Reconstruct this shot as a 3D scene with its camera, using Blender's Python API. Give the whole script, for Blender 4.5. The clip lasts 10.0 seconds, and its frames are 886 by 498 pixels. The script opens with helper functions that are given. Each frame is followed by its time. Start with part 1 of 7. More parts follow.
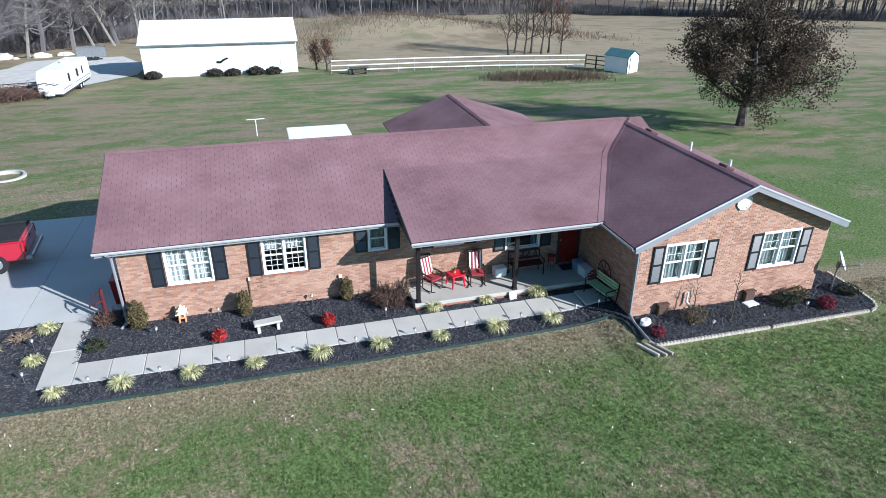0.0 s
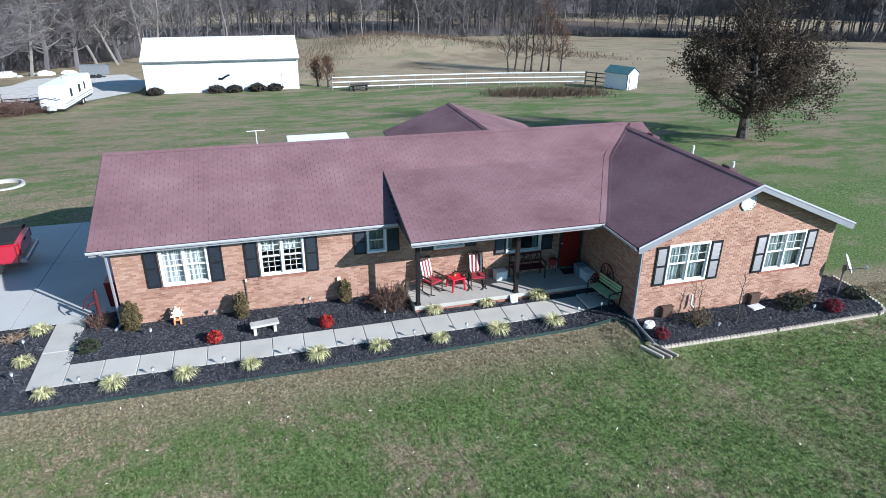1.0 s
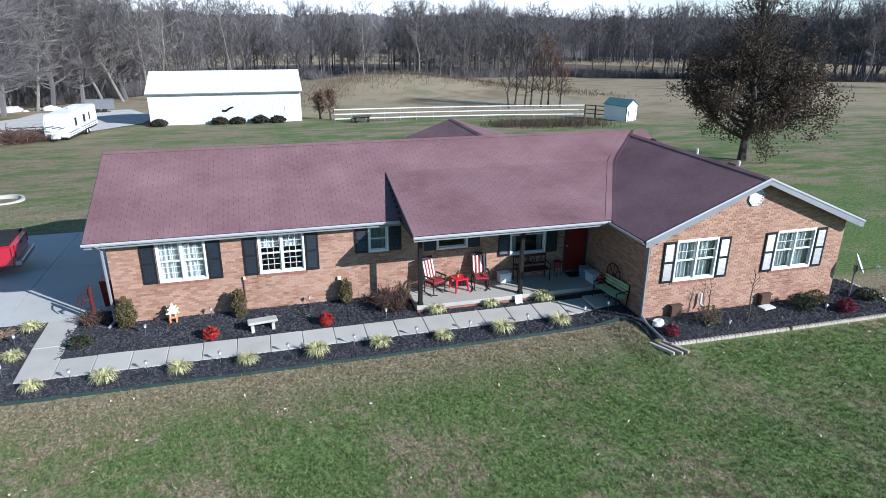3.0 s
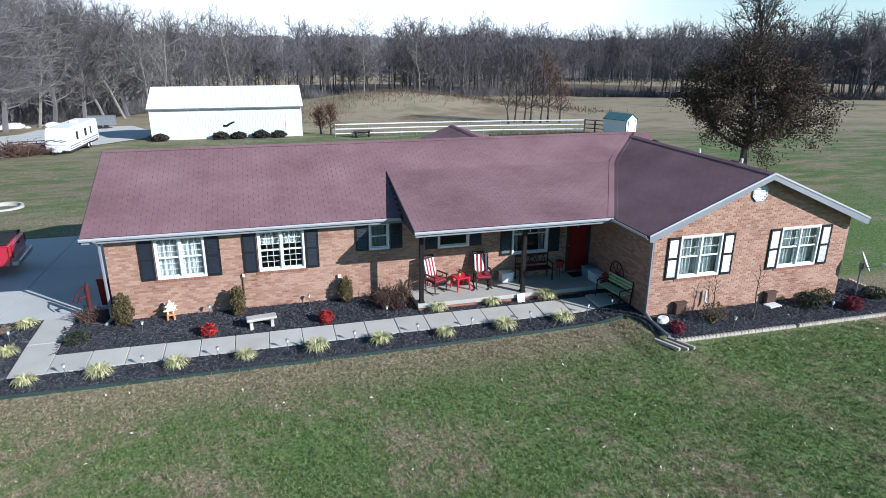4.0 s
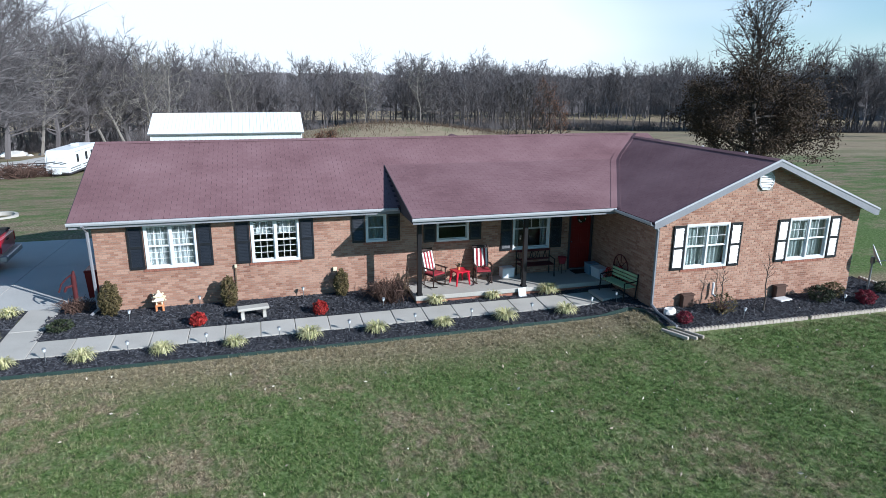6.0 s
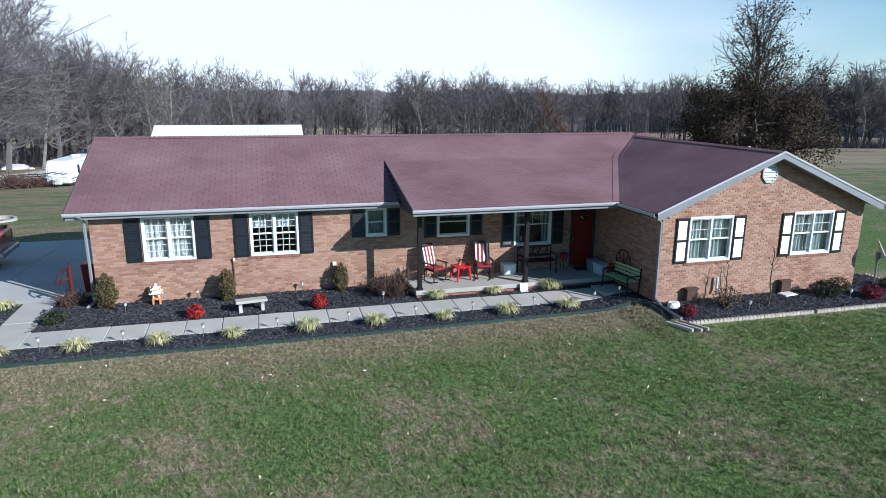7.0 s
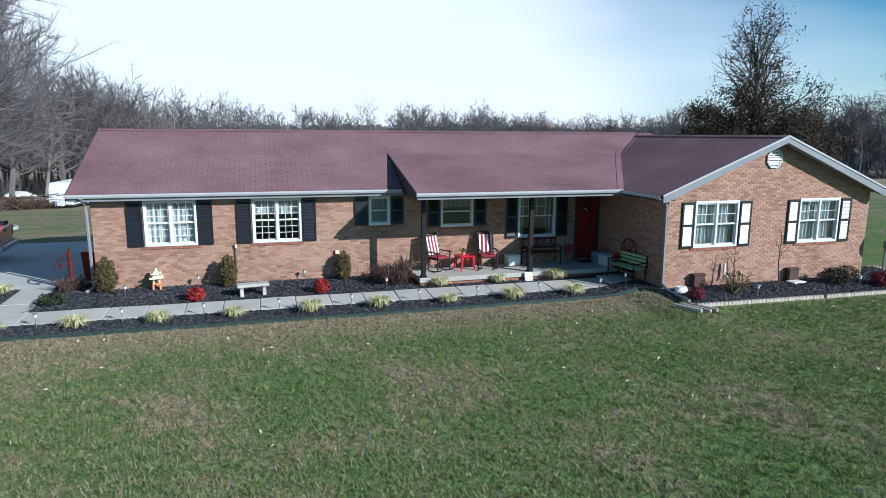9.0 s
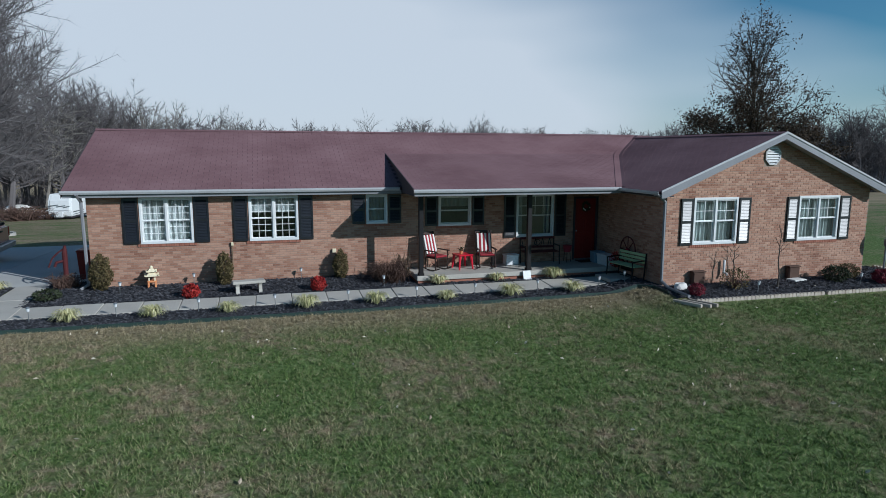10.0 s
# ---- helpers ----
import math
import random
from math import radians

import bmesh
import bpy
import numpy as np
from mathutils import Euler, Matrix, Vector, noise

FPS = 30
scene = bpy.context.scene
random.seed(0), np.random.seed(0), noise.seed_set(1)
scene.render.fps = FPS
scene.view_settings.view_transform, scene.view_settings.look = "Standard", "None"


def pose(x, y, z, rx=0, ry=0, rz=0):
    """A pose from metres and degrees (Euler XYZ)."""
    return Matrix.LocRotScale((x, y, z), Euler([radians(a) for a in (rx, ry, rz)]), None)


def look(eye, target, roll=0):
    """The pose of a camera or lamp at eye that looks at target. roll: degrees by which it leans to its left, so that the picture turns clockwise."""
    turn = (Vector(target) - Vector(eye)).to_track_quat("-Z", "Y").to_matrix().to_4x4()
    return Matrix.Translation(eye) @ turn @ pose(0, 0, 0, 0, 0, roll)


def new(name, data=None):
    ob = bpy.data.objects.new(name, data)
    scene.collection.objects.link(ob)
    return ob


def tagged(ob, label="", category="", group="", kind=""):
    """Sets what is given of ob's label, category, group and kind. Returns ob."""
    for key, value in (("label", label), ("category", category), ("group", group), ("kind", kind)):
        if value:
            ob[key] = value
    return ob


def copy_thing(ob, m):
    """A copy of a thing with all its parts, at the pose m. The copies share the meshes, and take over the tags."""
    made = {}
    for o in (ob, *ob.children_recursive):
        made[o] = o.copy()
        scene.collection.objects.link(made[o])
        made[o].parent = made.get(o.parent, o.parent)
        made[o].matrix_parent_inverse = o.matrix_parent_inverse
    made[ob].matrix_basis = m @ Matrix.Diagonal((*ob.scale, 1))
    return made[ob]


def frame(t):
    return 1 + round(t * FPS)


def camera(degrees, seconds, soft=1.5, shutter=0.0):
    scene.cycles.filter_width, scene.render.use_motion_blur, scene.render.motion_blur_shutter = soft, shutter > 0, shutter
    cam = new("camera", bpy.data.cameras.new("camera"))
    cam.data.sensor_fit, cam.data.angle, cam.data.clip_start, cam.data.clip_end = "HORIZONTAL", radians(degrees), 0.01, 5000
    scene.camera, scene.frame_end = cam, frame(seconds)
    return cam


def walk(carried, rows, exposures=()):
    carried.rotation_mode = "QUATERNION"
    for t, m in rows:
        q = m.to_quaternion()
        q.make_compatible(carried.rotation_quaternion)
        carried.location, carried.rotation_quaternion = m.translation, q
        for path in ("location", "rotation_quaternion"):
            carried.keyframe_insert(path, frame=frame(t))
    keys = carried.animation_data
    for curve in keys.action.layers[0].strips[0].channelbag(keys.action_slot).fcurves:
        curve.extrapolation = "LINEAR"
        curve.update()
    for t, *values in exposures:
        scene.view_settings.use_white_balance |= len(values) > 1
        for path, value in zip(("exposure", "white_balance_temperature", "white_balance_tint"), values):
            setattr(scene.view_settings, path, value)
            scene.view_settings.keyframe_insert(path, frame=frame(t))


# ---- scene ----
cam = camera(69.9, 10.0, soft=0.6)
PATH = [
    (0, (-0.824, 1.897, 11.077), (-0.327, 3.625, 10.2), 0.5),
    (0.5, (-0.795, 1.902, 10.736), (-0.296, 3.644, 9.888), 0.5),
    (1, (-0.797, 1.892, 10.367), (-0.295, 3.647, 9.551), 0.5),
    (1.5, (-0.817, 1.876, 10.01), (-0.311, 3.644, 9.224), 0.5),
    (2, (-0.85, 1.835, 9.62), (-0.341, 3.616, 8.865), 0.5),
    (2.5, (-0.876, 1.781, 9.255), (-0.365, 3.574, 8.532), 0.5),
    (4, (-0.962, 1.704, 8.136), (-0.443, 3.529, 7.504), 0.4),
    (4.5, (-0.95, 1.724, 7.754), (-0.429, 3.559, 7.152), 0.4),
    (5, (-0.917, 1.767, 7.357), (-0.394, 3.611, 6.784), 0.4),
    (5.5, (-0.864, 1.791, 6.98), (-0.34, 3.642, 6.434), 0.4),
    (7, (-0.85, 1.829, 5.86), (-0.323, 3.701, 5.394), 0.4),
    (7.5, (-0.917, 1.806, 5.475), (-0.389, 3.684, 5.039), 0.4),
    (8, (-0.994, 1.772, 5.098), (-0.464, 3.657, 4.688), 0.4),
    (8.5, (-1.024, 1.757, 4.715), (-0.493, 3.647, 4.332), 0.3),
    (9, (-0.981, 1.732, 4.389), (-0.449, 3.627, 4.034), 0.3),
    (9.5, (-0.938, 1.731, 4.08), (-0.406, 3.631, 3.751), 0.3),
    (10, (-0.896, 1.736, 3.827), (-0.363, 3.639, 3.523), 0.2),
]
EXPOSURE = [(0, 0.35, 5650, 10), (2.5, 0.2, 5650, 10), (5.5, 0.02, 5650, 9), (7.5, -0.08, 5600, 8), (9.3, -0.14, 5600, 7), (9.6, -0.3, 5600, 7), (10, -0.82, 5600, 6)]
walk(cam, [(t, look(eye, target, roll)) for t, eye, target, roll in PATH], EXPOSURE)

# ---- light ----
world = bpy.data.worlds.new("sky")
scene.world = world
world.use_nodes = True
wn, wl = world.node_tree.nodes, world.node_tree.links
wn.clear()
SUN_X, SUN_Y, SUN_EL = 0.69, -0.724, radians(25.8)
SUN_AZ = math.atan2(SUN_X, SUN_Y)
sky = wn.new("ShaderNodeTexSky")
sky.sky_type, sky.sun_disc = "NISHITA", False
sky.sun_elevation, sky.sun_rotation = SUN_EL, SUN_AZ
sky.air_density, sky.dust_density, sky.ozone_density = 1.0, 0.5, 1.0
tc = wn.new("ShaderNodeTexCoord")
mp = wn.new("ShaderNodeMapping")
mp.inputs["Scale"].default_value = (1.0, 1.0, 3.2)
cl = wn.new("ShaderNodeTexNoise")
cl.inputs["Scale"].default_value, cl.inputs["Detail"].default_value, cl.inputs["Roughness"].default_value = 1.3, 3.0, 0.45
cr = wn.new("ShaderNodeValToRGB")
cr.color_ramp.elements[0].position, cr.color_ramp.elements[0].color = 0.42, (0, 0, 0, 1)
cr.color_ramp.elements[1].position, cr.color_ramp.elements[1].color = 0.84, (0.92, 0.92, 0.92, 1)
cm = wn.new("ShaderNodeMixRGB")
cm.inputs["Color2"].default_value = (23, 23.2, 23.6, 1)
bg = wn.new("ShaderNodeBackground")
bg.inputs["Strength"].default_value = 0.05
wo = wn.new("ShaderNodeOutputWorld")
wl.new(tc.outputs["Generated"], mp.inputs["Vector"])
wl.new(mp.outputs["Vector"], cl.inputs["Vector"])
sx = wn.new("ShaderNodeSeparateXYZ")
wl.new(tc.outputs["Generated"], sx.inputs[0])
bank = wn.new("ShaderNodeMath")
bank.operation = "MULTIPLY_ADD"
bank.inputs[1].default_value = -0.33
wl.new(sx.outputs["X"], bank.inputs[0])
north = wn.new("ShaderNodeMath")
north.operation = "MULTIPLY_ADD"
north.inputs[1].default_value = 0.45
wl.new(sx.outputs["Y"], north.inputs[0])
wl.new(cl.outputs["Fac"], north.inputs[2])
wl.new(north.outputs[0], bank.inputs[2])
high = wn.new("ShaderNodeMath")
high.operation = "MULTIPLY_ADD"
high.inputs[1].default_value = -0.85
wl.new(sx.outputs["Z"], high.inputs[0])
wl.new(bank.outputs[0], high.inputs[2])
wl.new(high.outputs[0], cr.inputs["Fac"])
wl.new(cr.outputs["Color"], cm.inputs["Fac"])
tint = wn.new("ShaderNodeMixRGB")
tint.blend_type = "MULTIPLY"
tint.inputs["Fac"].default_value, tint.inputs["Color2"].default_value = 1.0, (1.2, 2.08, 2.42, 1)
wl.new(sky.outputs["Color"], tint.inputs["Color1"])
wl.new(tint.outputs["Color"], cm.inputs["Color1"])
wl.new(cm.outputs["Color"], bg.inputs["Color"])
wl.new(bg.outputs["Background"], wo.inputs["Surface"])
sun = new("sun", bpy.data.lights.new("sun", "SUN"))
sun.data.energy, sun.data.angle, sun.data.color = 7.2, radians(0.55), (1.0, 0.955, 0.90)
sun.matrix_world = look((40, -40, 40), (40 - SUN_X * math.cos(SUN_EL) * 10, -40 - SUN_Y * math.cos(SUN_EL) * 10, 40 - math.sin(SUN_EL) * 10))


# ---- materials ----
def rgba(c):
    return (c[0], c[1], c[2], 1.0)


def mat(name, cols, rough=0.8, metal=0.0, scale=3.0, fine=40.0, bump=0.2, spec=0.3, island=0.0, coat=0.0, amount=1.0, dist=0.01):
    """Procedural surface: colours mixed by coarse and fine noise (and by piece), fine relief."""
    m = bpy.data.materials.new(name)
    m.use_nodes = True
    n, l = m.node_tree.nodes, m.node_tree.links
    p = n["Principled BSDF"]
    p.inputs["Roughness"].default_value, p.inputs["Metallic"].default_value = rough, metal
    p.inputs["Specular IOR Level"].default_value, p.inputs["Coat Weight"].default_value = spec, coat
    t = n.new("ShaderNodeTexCoord")
    a = n.new("ShaderNodeTexNoise")
    a.inputs["Scale"].default_value, a.inputs["Detail"].default_value = scale, 6.0
    b = n.new("ShaderNodeTexNoise")
    b.inputs["Scale"].default_value, b.inputs["Detail"].default_value = fine, 3.0
    geo = n.new("ShaderNodeNewGeometry")
    l.new(geo.outputs["Position"], a.inputs["Vector"])
    l.new(geo.outputs["Position"], b.inputs["Vector"])
    s = n.new("ShaderNodeMath")
    s.operation = "MULTIPLY_ADD"
    s.inputs[1].default_value, s.inputs[2].default_value = 0.45, 0.0
    l.new(b.outputs["Fac"], s.inputs[0])
    s2 = n.new("ShaderNodeMath")
    s2.operation = "MULTIPLY_ADD"
    s2.inputs[1].default_value = 0.55
    l.new(a.outputs["Fac"], s2.inputs[0])
    l.new(s.outputs[0], s2.inputs[2])
    fac = s2.outputs[0]
    st = n.new("ShaderNodeMapRange")
    st.inputs["From Min"].default_value, st.inputs["From Max"].default_value = 0.5 - 0.2 / amount, 0.5 + 0.2 / amount
    l.new(fac, st.inputs["Value"])
    fac = st.outputs[0]
    if island:
        o = n.new("ShaderNodeObjectInfo")
        ad = n.new("ShaderNodeMath")
        l.new(o.outputs["Random"], ad.inputs[0])
        l.new(geo.outputs["Random Per Island"], ad.inputs[1])
        fr = n.new("ShaderNodeMath")
        fr.operation = "FRACT"
        l.new(ad.outputs[0], fr.inputs[0])
        mx = n.new("ShaderNodeMix")
        mx.inputs["Factor"].default_value = island
        l.new(fac, mx.inputs["A"])
        l.new(fr.outputs[0], mx.inputs["B"])
        fac = mx.outputs["Result"]
    r = n.new("ShaderNodeValToRGB")
    e = r.color_ramp.elements
    for i, c in enumerate(cols):
        pos = i / max(1, len(cols) - 1)
        if i == 0:
            e[0].position, e[0].color = 0.0, rgba(c)
        elif i == len(cols) - 1:
            e[-1].position, e[-1].color = 1.0, rgba(c)
        else:
            k = e.new(pos)
            k.color = rgba(c)
    if len(cols) == 1:
        e[-1].color = rgba(cols[0])
    l.new(fac, r.inputs["Fac"])
    l.new(r.outputs["Color"], p.inputs["Base Color"])
    if bump:
        bu = n.new("ShaderNodeBump")
        bu.inputs["Strength"].default_value, bu.inputs["Distance"].default_value = bump, dist
        l.new(b.outputs["Fac"], bu.inputs["Height"])
        l.new(bu.outputs["Normal"], p.inputs["Normal"])
    return m


M = {}
M["brick"] = mat("brick", [(0.14, 0.060, 0.041), (0.27, 0.135, 0.092), (0.345, 0.192, 0.134), (0.43, 0.262, 0.188), (0.20, 0.085, 0.058)], 0.9, island=0.5, scale=0.8, fine=50, bump=0.4)
M["brick_sill"] = mat("brick_sill", [(0.24, 0.09, 0.06), (0.36, 0.16, 0.11)], 0.9, island=0.6, scale=2, fine=60, bump=0.5)
M["mortar"] = mat("mortar", [(0.25, 0.185, 0.145), (0.33, 0.255, 0.205)], 0.95, scale=1.5, fine=50, bump=0.4)
M["shingle"] = mat("shingle", [(0.118, 0.058, 0.063), (0.196, 0.108, 0.114), (0.25, 0.148, 0.154)], 0.9, island=0.12, scale=0.45, fine=90, bump=0.4, spec=0.25, amount=1.3)
M["felt"] = mat("felt", [(0.082, 0.046, 0.050), (0.110, 0.062, 0.067)], 0.95, scale=3, bump=0.2)
M["fascia"] = mat("fascia", [(0.19, 0.19, 0.205), (0.26, 0.26, 0.275)], 0.5, scale=1.2, fine=30, bump=0.05)
M["gutter"] = mat("gutter", [(0.37, 0.37, 0.38), (0.47, 0.47, 0.48)], 0.4, scale=1.5, fine=25, bump=0.05)
M["soffit"] = mat("soffit", [(0.30, 0.29, 0.29), (0.38, 0.37, 0.36)], 0.6, scale=2, fine=40, bump=0.1)
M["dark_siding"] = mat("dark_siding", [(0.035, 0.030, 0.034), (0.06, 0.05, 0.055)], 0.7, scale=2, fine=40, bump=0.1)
M["vinyl"] = mat("vinyl", [(0.60, 0.60, 0.60), (0.70, 0.70, 0.69)], 0.4, scale=3, fine=40, bump=0.03)
M["black_shutter"] = mat("black_shutter", [(0.010, 0.011, 0.014), (0.02, 0.021, 0.026)], 0.33, scale=6, fine=60, bump=0.05, spec=0.5)
M["post"] = mat("post", [(0.007, 0.006, 0.007), (0.014, 0.012, 0.013)], 0.5, scale=5, fine=60, bump=0.1)
M["concrete"] = mat("concrete", [(0.33, 0.305, 0.265), (0.43, 0.40, 0.355), (0.50, 0.47, 0.42)], 0.88, island=0.25, scale=1.1, fine=45, bump=0.25)
M["drive"] = mat("drive", [(0.36, 0.35, 0.33), (0.46, 0.45, 0.42), (0.52, 0.51, 0.48)], 0.88, scale=0.35, fine=30, bump=0.25)
M["mulch"] = mat("mulch", [(0.018, 0.018, 0.022), (0.04, 0.04, 0.046), (0.075, 0.074, 0.08)], 0.95, scale=3, fine=28, bump=1.0, dist=0.03)
M["chips"] = mat("chips", [(0.016, 0.016, 0.02), (0.038, 0.038, 0.045), (0.10, 0.10, 0.11)], 0.85, island=0.9, scale=3, fine=60, bump=0.3)
M["curtain"] = mat("curtain", [(0.26, 0.28, 0.29), (0.36, 0.38, 0.39)], 0.9, scale=4, fine=50, bump=0.1)
M["curtain_dim"] = mat("curtain_dim", [(0.11, 0.135, 0.14), (0.17, 0.20, 0.20)], 0.9, scale=4, fine=50, bump=0.1)
M["room"] = mat("room", [(0.10, 0.10, 0.10), (0.16, 0.155, 0.15)], 0.9, scale=1, fine=20, bump=0.05)
M["door_red"] = mat("door_red", [(0.16, 0.012, 0.010), (0.22, 0.018, 0.014)], 0.4, scale=3, fine=40, bump=0.05)
M["red_plastic"] = mat("red_plastic", [(0.50, 0.006, 0.025), (0.60, 0.012, 0.035)], 0.35, scale=4, fine=60, bump=0.03, spec=0.5)
M["red_fabric"] = mat("red_fabric", [(0.22, 0.02, 0.03), (0.32, 0.035, 0.045)], 0.9, scale=6, fine=120, bump=0.3)
M["white_fabric"] = mat("white_fabric", [(0.66, 0.62, 0.58), (0.76, 0.72, 0.68)], 0.9, scale=6, fine=120, bump=0.3)
M["dark_wood"] = mat("dark_wood", [(0.022, 0.012, 0.010), (0.055, 0.028, 0.022)], 0.55, scale=8, fine=60, bump=0.2)
M["bench_red"] = mat("bench_red", [(0.055, 0.010, 0.012), (0.095, 0.018, 0.020)], 0.75, scale=6, fine=60, bump=0.2)
M["green_slat"] = mat("green_slat", [(0.30, 0.42, 0.22), (0.44, 0.55, 0.32)], 0.6, scale=5, fine=60, bump=0.2)
M["iron"] = mat("iron", [(0.012, 0.012, 0.013), (0.028, 0.027, 0.027)], 0.5, metal=0.6, scale=6, fine=70, bump=0.2)
M["white_plastic"] = mat("white_plastic", [(0.60, 0.62, 0.64), (0.74, 0.75, 0.76)], 0.45, scale=3, fine=40, bump=0.05)
M["blue_plastic"] = mat("blue_plastic", [(0.16, 0.24, 0.32), (0.22, 0.31, 0.40)], 0.45, scale=3, fine=40, bump=0.05)
M["stone_white"] = mat("stone_white", [(0.55, 0.53, 0.50), (0.72, 0.70, 0.67)], 0.8, scale=5, fine=40, bump=0.4)
M["ceramic_yellow"] = mat("ceramic_yellow", [(0.62, 0.53, 0.35), (0.76, 0.68, 0.50)], 0.6, scale=5, fine=40, bump=0.2)
M["ceramic_orange"] = mat("ceramic_orange", [(0.55, 0.20, 0.08), (0.66, 0.30, 0.14)], 0.6, scale=5, fine=40, bump=0.2)
M["rubber"] = mat("rubber", [(0.012, 0.012, 0.013), (0.025, 0.025, 0.026)], 0.85, scale=5, fine=60, bump=0.2)
M["truck_red"] = mat("truck_red", [(0.33, 0.004, 0.022), (0.40, 0.008, 0.03)], 0.3, scale=1.5, fine=20, bump=0.01, spec=0.5, coat=0.8)
M["chrome"] = mat("chrome", [(0.55, 0.55, 0.56), (0.65, 0.65, 0.66)], 0.25, metal=0.9, scale=3, fine=30, bump=0.02)
M["tail_lamp"] = mat("tail_lamp", [(0.30, 0.01, 0.01), (0.40, 0.02, 0.02)], 0.2, scale=3, fine=30, bump=0.02, coat=0.6)
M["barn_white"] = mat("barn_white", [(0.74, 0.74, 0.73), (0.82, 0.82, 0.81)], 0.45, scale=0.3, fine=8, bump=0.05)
# greyer copy of the barn white: shading of the walls put into their colour
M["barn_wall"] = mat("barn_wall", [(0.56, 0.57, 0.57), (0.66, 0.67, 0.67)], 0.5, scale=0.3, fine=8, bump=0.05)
M["shed_roof"] = mat("shed_roof", [(0.045, 0.11, 0.12), (0.07, 0.15, 0.16)], 0.6, scale=1, fine=20, bump=0.1)
M["fence_white"] = mat("fence_white", [(0.62, 0.62, 0.60), (0.78, 0.78, 0.76)], 0.5, scale=1.5, fine=20, bump=0.1)
M["gravel"] = mat("gravel", [(0.40, 0.375, 0.34), (0.54, 0.515, 0.475), (0.64, 0.615, 0.58)], 0.95, scale=0.8, fine=14, bump=0.6, dist=0.03)
M["bark"] = mat("bark", [(0.062, 0.055, 0.056), (0.118, 0.106, 0.107), (0.19, 0.172, 0.172)], 0.95, island=0.6, scale=0.3, fine=14, bump=0.4)
M["litter"] = mat("litter", [(0.055, 0.04, 0.03), (0.11, 0.08, 0.058), (0.16, 0.12, 0.085)], 0.95, scale=0.3, fine=6, bump=0.6, dist=0.05)
M["bark_pale"] = mat("bark_pale", [(0.13, 0.115, 0.10), (0.28, 0.255, 0.225)], 0.9, scale=1.5, fine=14, bump=0.3)
M["bark_dark"] = mat("bark_dark", [(0.045, 0.038, 0.033), (0.10, 0.085, 0.075)], 0.95, scale=2.0, fine=16, bump=0.5)
M["leaf_brown"] = mat("leaf_brown", [(0.028, 0.019, 0.013), (0.065, 0.042, 0.027), (0.105, 0.07, 0.042)], 0.8, island=0.8, scale=0.6, fine=20, bump=0.1)
M["leaf_russet"] = mat("leaf_russet", [(0.12, 0.058, 0.035), (0.22, 0.11, 0.065)], 0.85, island=0.8, scale=0.6, fine=20, bump=0.1)
M["leaf_shrub"] = mat("leaf_shrub", [(0.05, 0.038, 0.016), (0.105, 0.082, 0.034), (0.16, 0.12, 0.052)], 0.7, island=0.8, scale=3, fine=30, bump=0.1)
M["leaf_dark"] = mat("leaf_dark", [(0.018, 0.026, 0.012), (0.045, 0.055, 0.025)], 0.7, island=0.8, scale=3, fine=30, bump=0.1)
M["leaf_red"] = mat("leaf_red", [(0.16, 0.012, 0.012), (0.34, 0.022, 0.02), (0.48, 0.05, 0.035)], 0.6, island=0.85, scale=4, fine=30, bump=0.1)
M["leaf_maroon"] = mat("leaf_maroon", [(0.12, 0.015, 0.025), (0.26, 0.03, 0.05)], 0.65, island=0.85, scale=4, fine=30, bump=0.1)
M["grass_yellow"] = mat("grass_yellow", [(0.16, 0.19, 0.06), (0.50, 0.46, 0.22), (0.70, 0.64, 0.40)], 0.7, island=0.85, scale=4, fine=30, bump=0.05)
M["dry_stalk"] = mat("dry_stalk", [(0.17, 0.115, 0.075), (0.32, 0.23, 0.155)], 0.9, island=0.85, scale=4, fine=30, bump=0.1)
M["dry_dark"] = mat("dry_dark", [(0.07, 0.04, 0.03), (0.15, 0.09, 0.068)], 0.9, island=0.85, scale=4, fine=30, bump=0.1)
M["green_edge"] = mat("green_edge", [(0.02, 0.04, 0.034), (0.035, 0.06, 0.052)], 0.6, scale=3, fine=30, bump=0.05)
M["scallop"] = mat("scallop", [(0.36, 0.30, 0.25), (0.52, 0.46, 0.39)], 0.9, island=0.6, scale=3, fine=30, bump=0.3)
M["steel"] = mat("steel", [(0.22, 0.23, 0.24), (0.34, 0.35, 0.36)], 0.4, metal=0.7, scale=4, fine=50, bump=0.05)
M["dish"] = mat("dish", [(0.44, 0.45, 0.46), (0.54, 0.55, 0.56)], 0.5, scale=3, fine=40, bump=0.03)
M["fallen"] = mat("fallen", [(0.30, 0.22, 0.15), (0.50, 0.42, 0.32), (0.70, 0.64, 0.54)], 0.8, island=0.9, scale=3, fine=30, bump=0.1)


def glass_mat():
    m = bpy.data.materials.new("window_glass")
    m.use_nodes = True
    p = m.node_tree.nodes["Principled BSDF"]
    p.inputs["Base Color"].default_value = (0.82, 0.88, 0.88, 1)
    p.inputs["Roughness"].default_value, p.inputs["Transmission Weight"].default_value, p.inputs["IOR"].default_value = 0.0, 1.0, 1.5
    n, l = m.node_tree.nodes, m.node_tree.links
    w = n.new("ShaderNodeTexNoise")
    w.inputs["Scale"].default_value = 1.2
    bu = n.new("ShaderNodeBump")
    bu.inputs["Strength"].default_value, bu.inputs["Distance"].default_value = 0.05, 0.01
    l.new(w.outputs["Fac"], bu.inputs["Height"])
    l.new(bu.outputs["Normal"], p.inputs["Normal"])
    return m


M["glass"] = glass_mat()


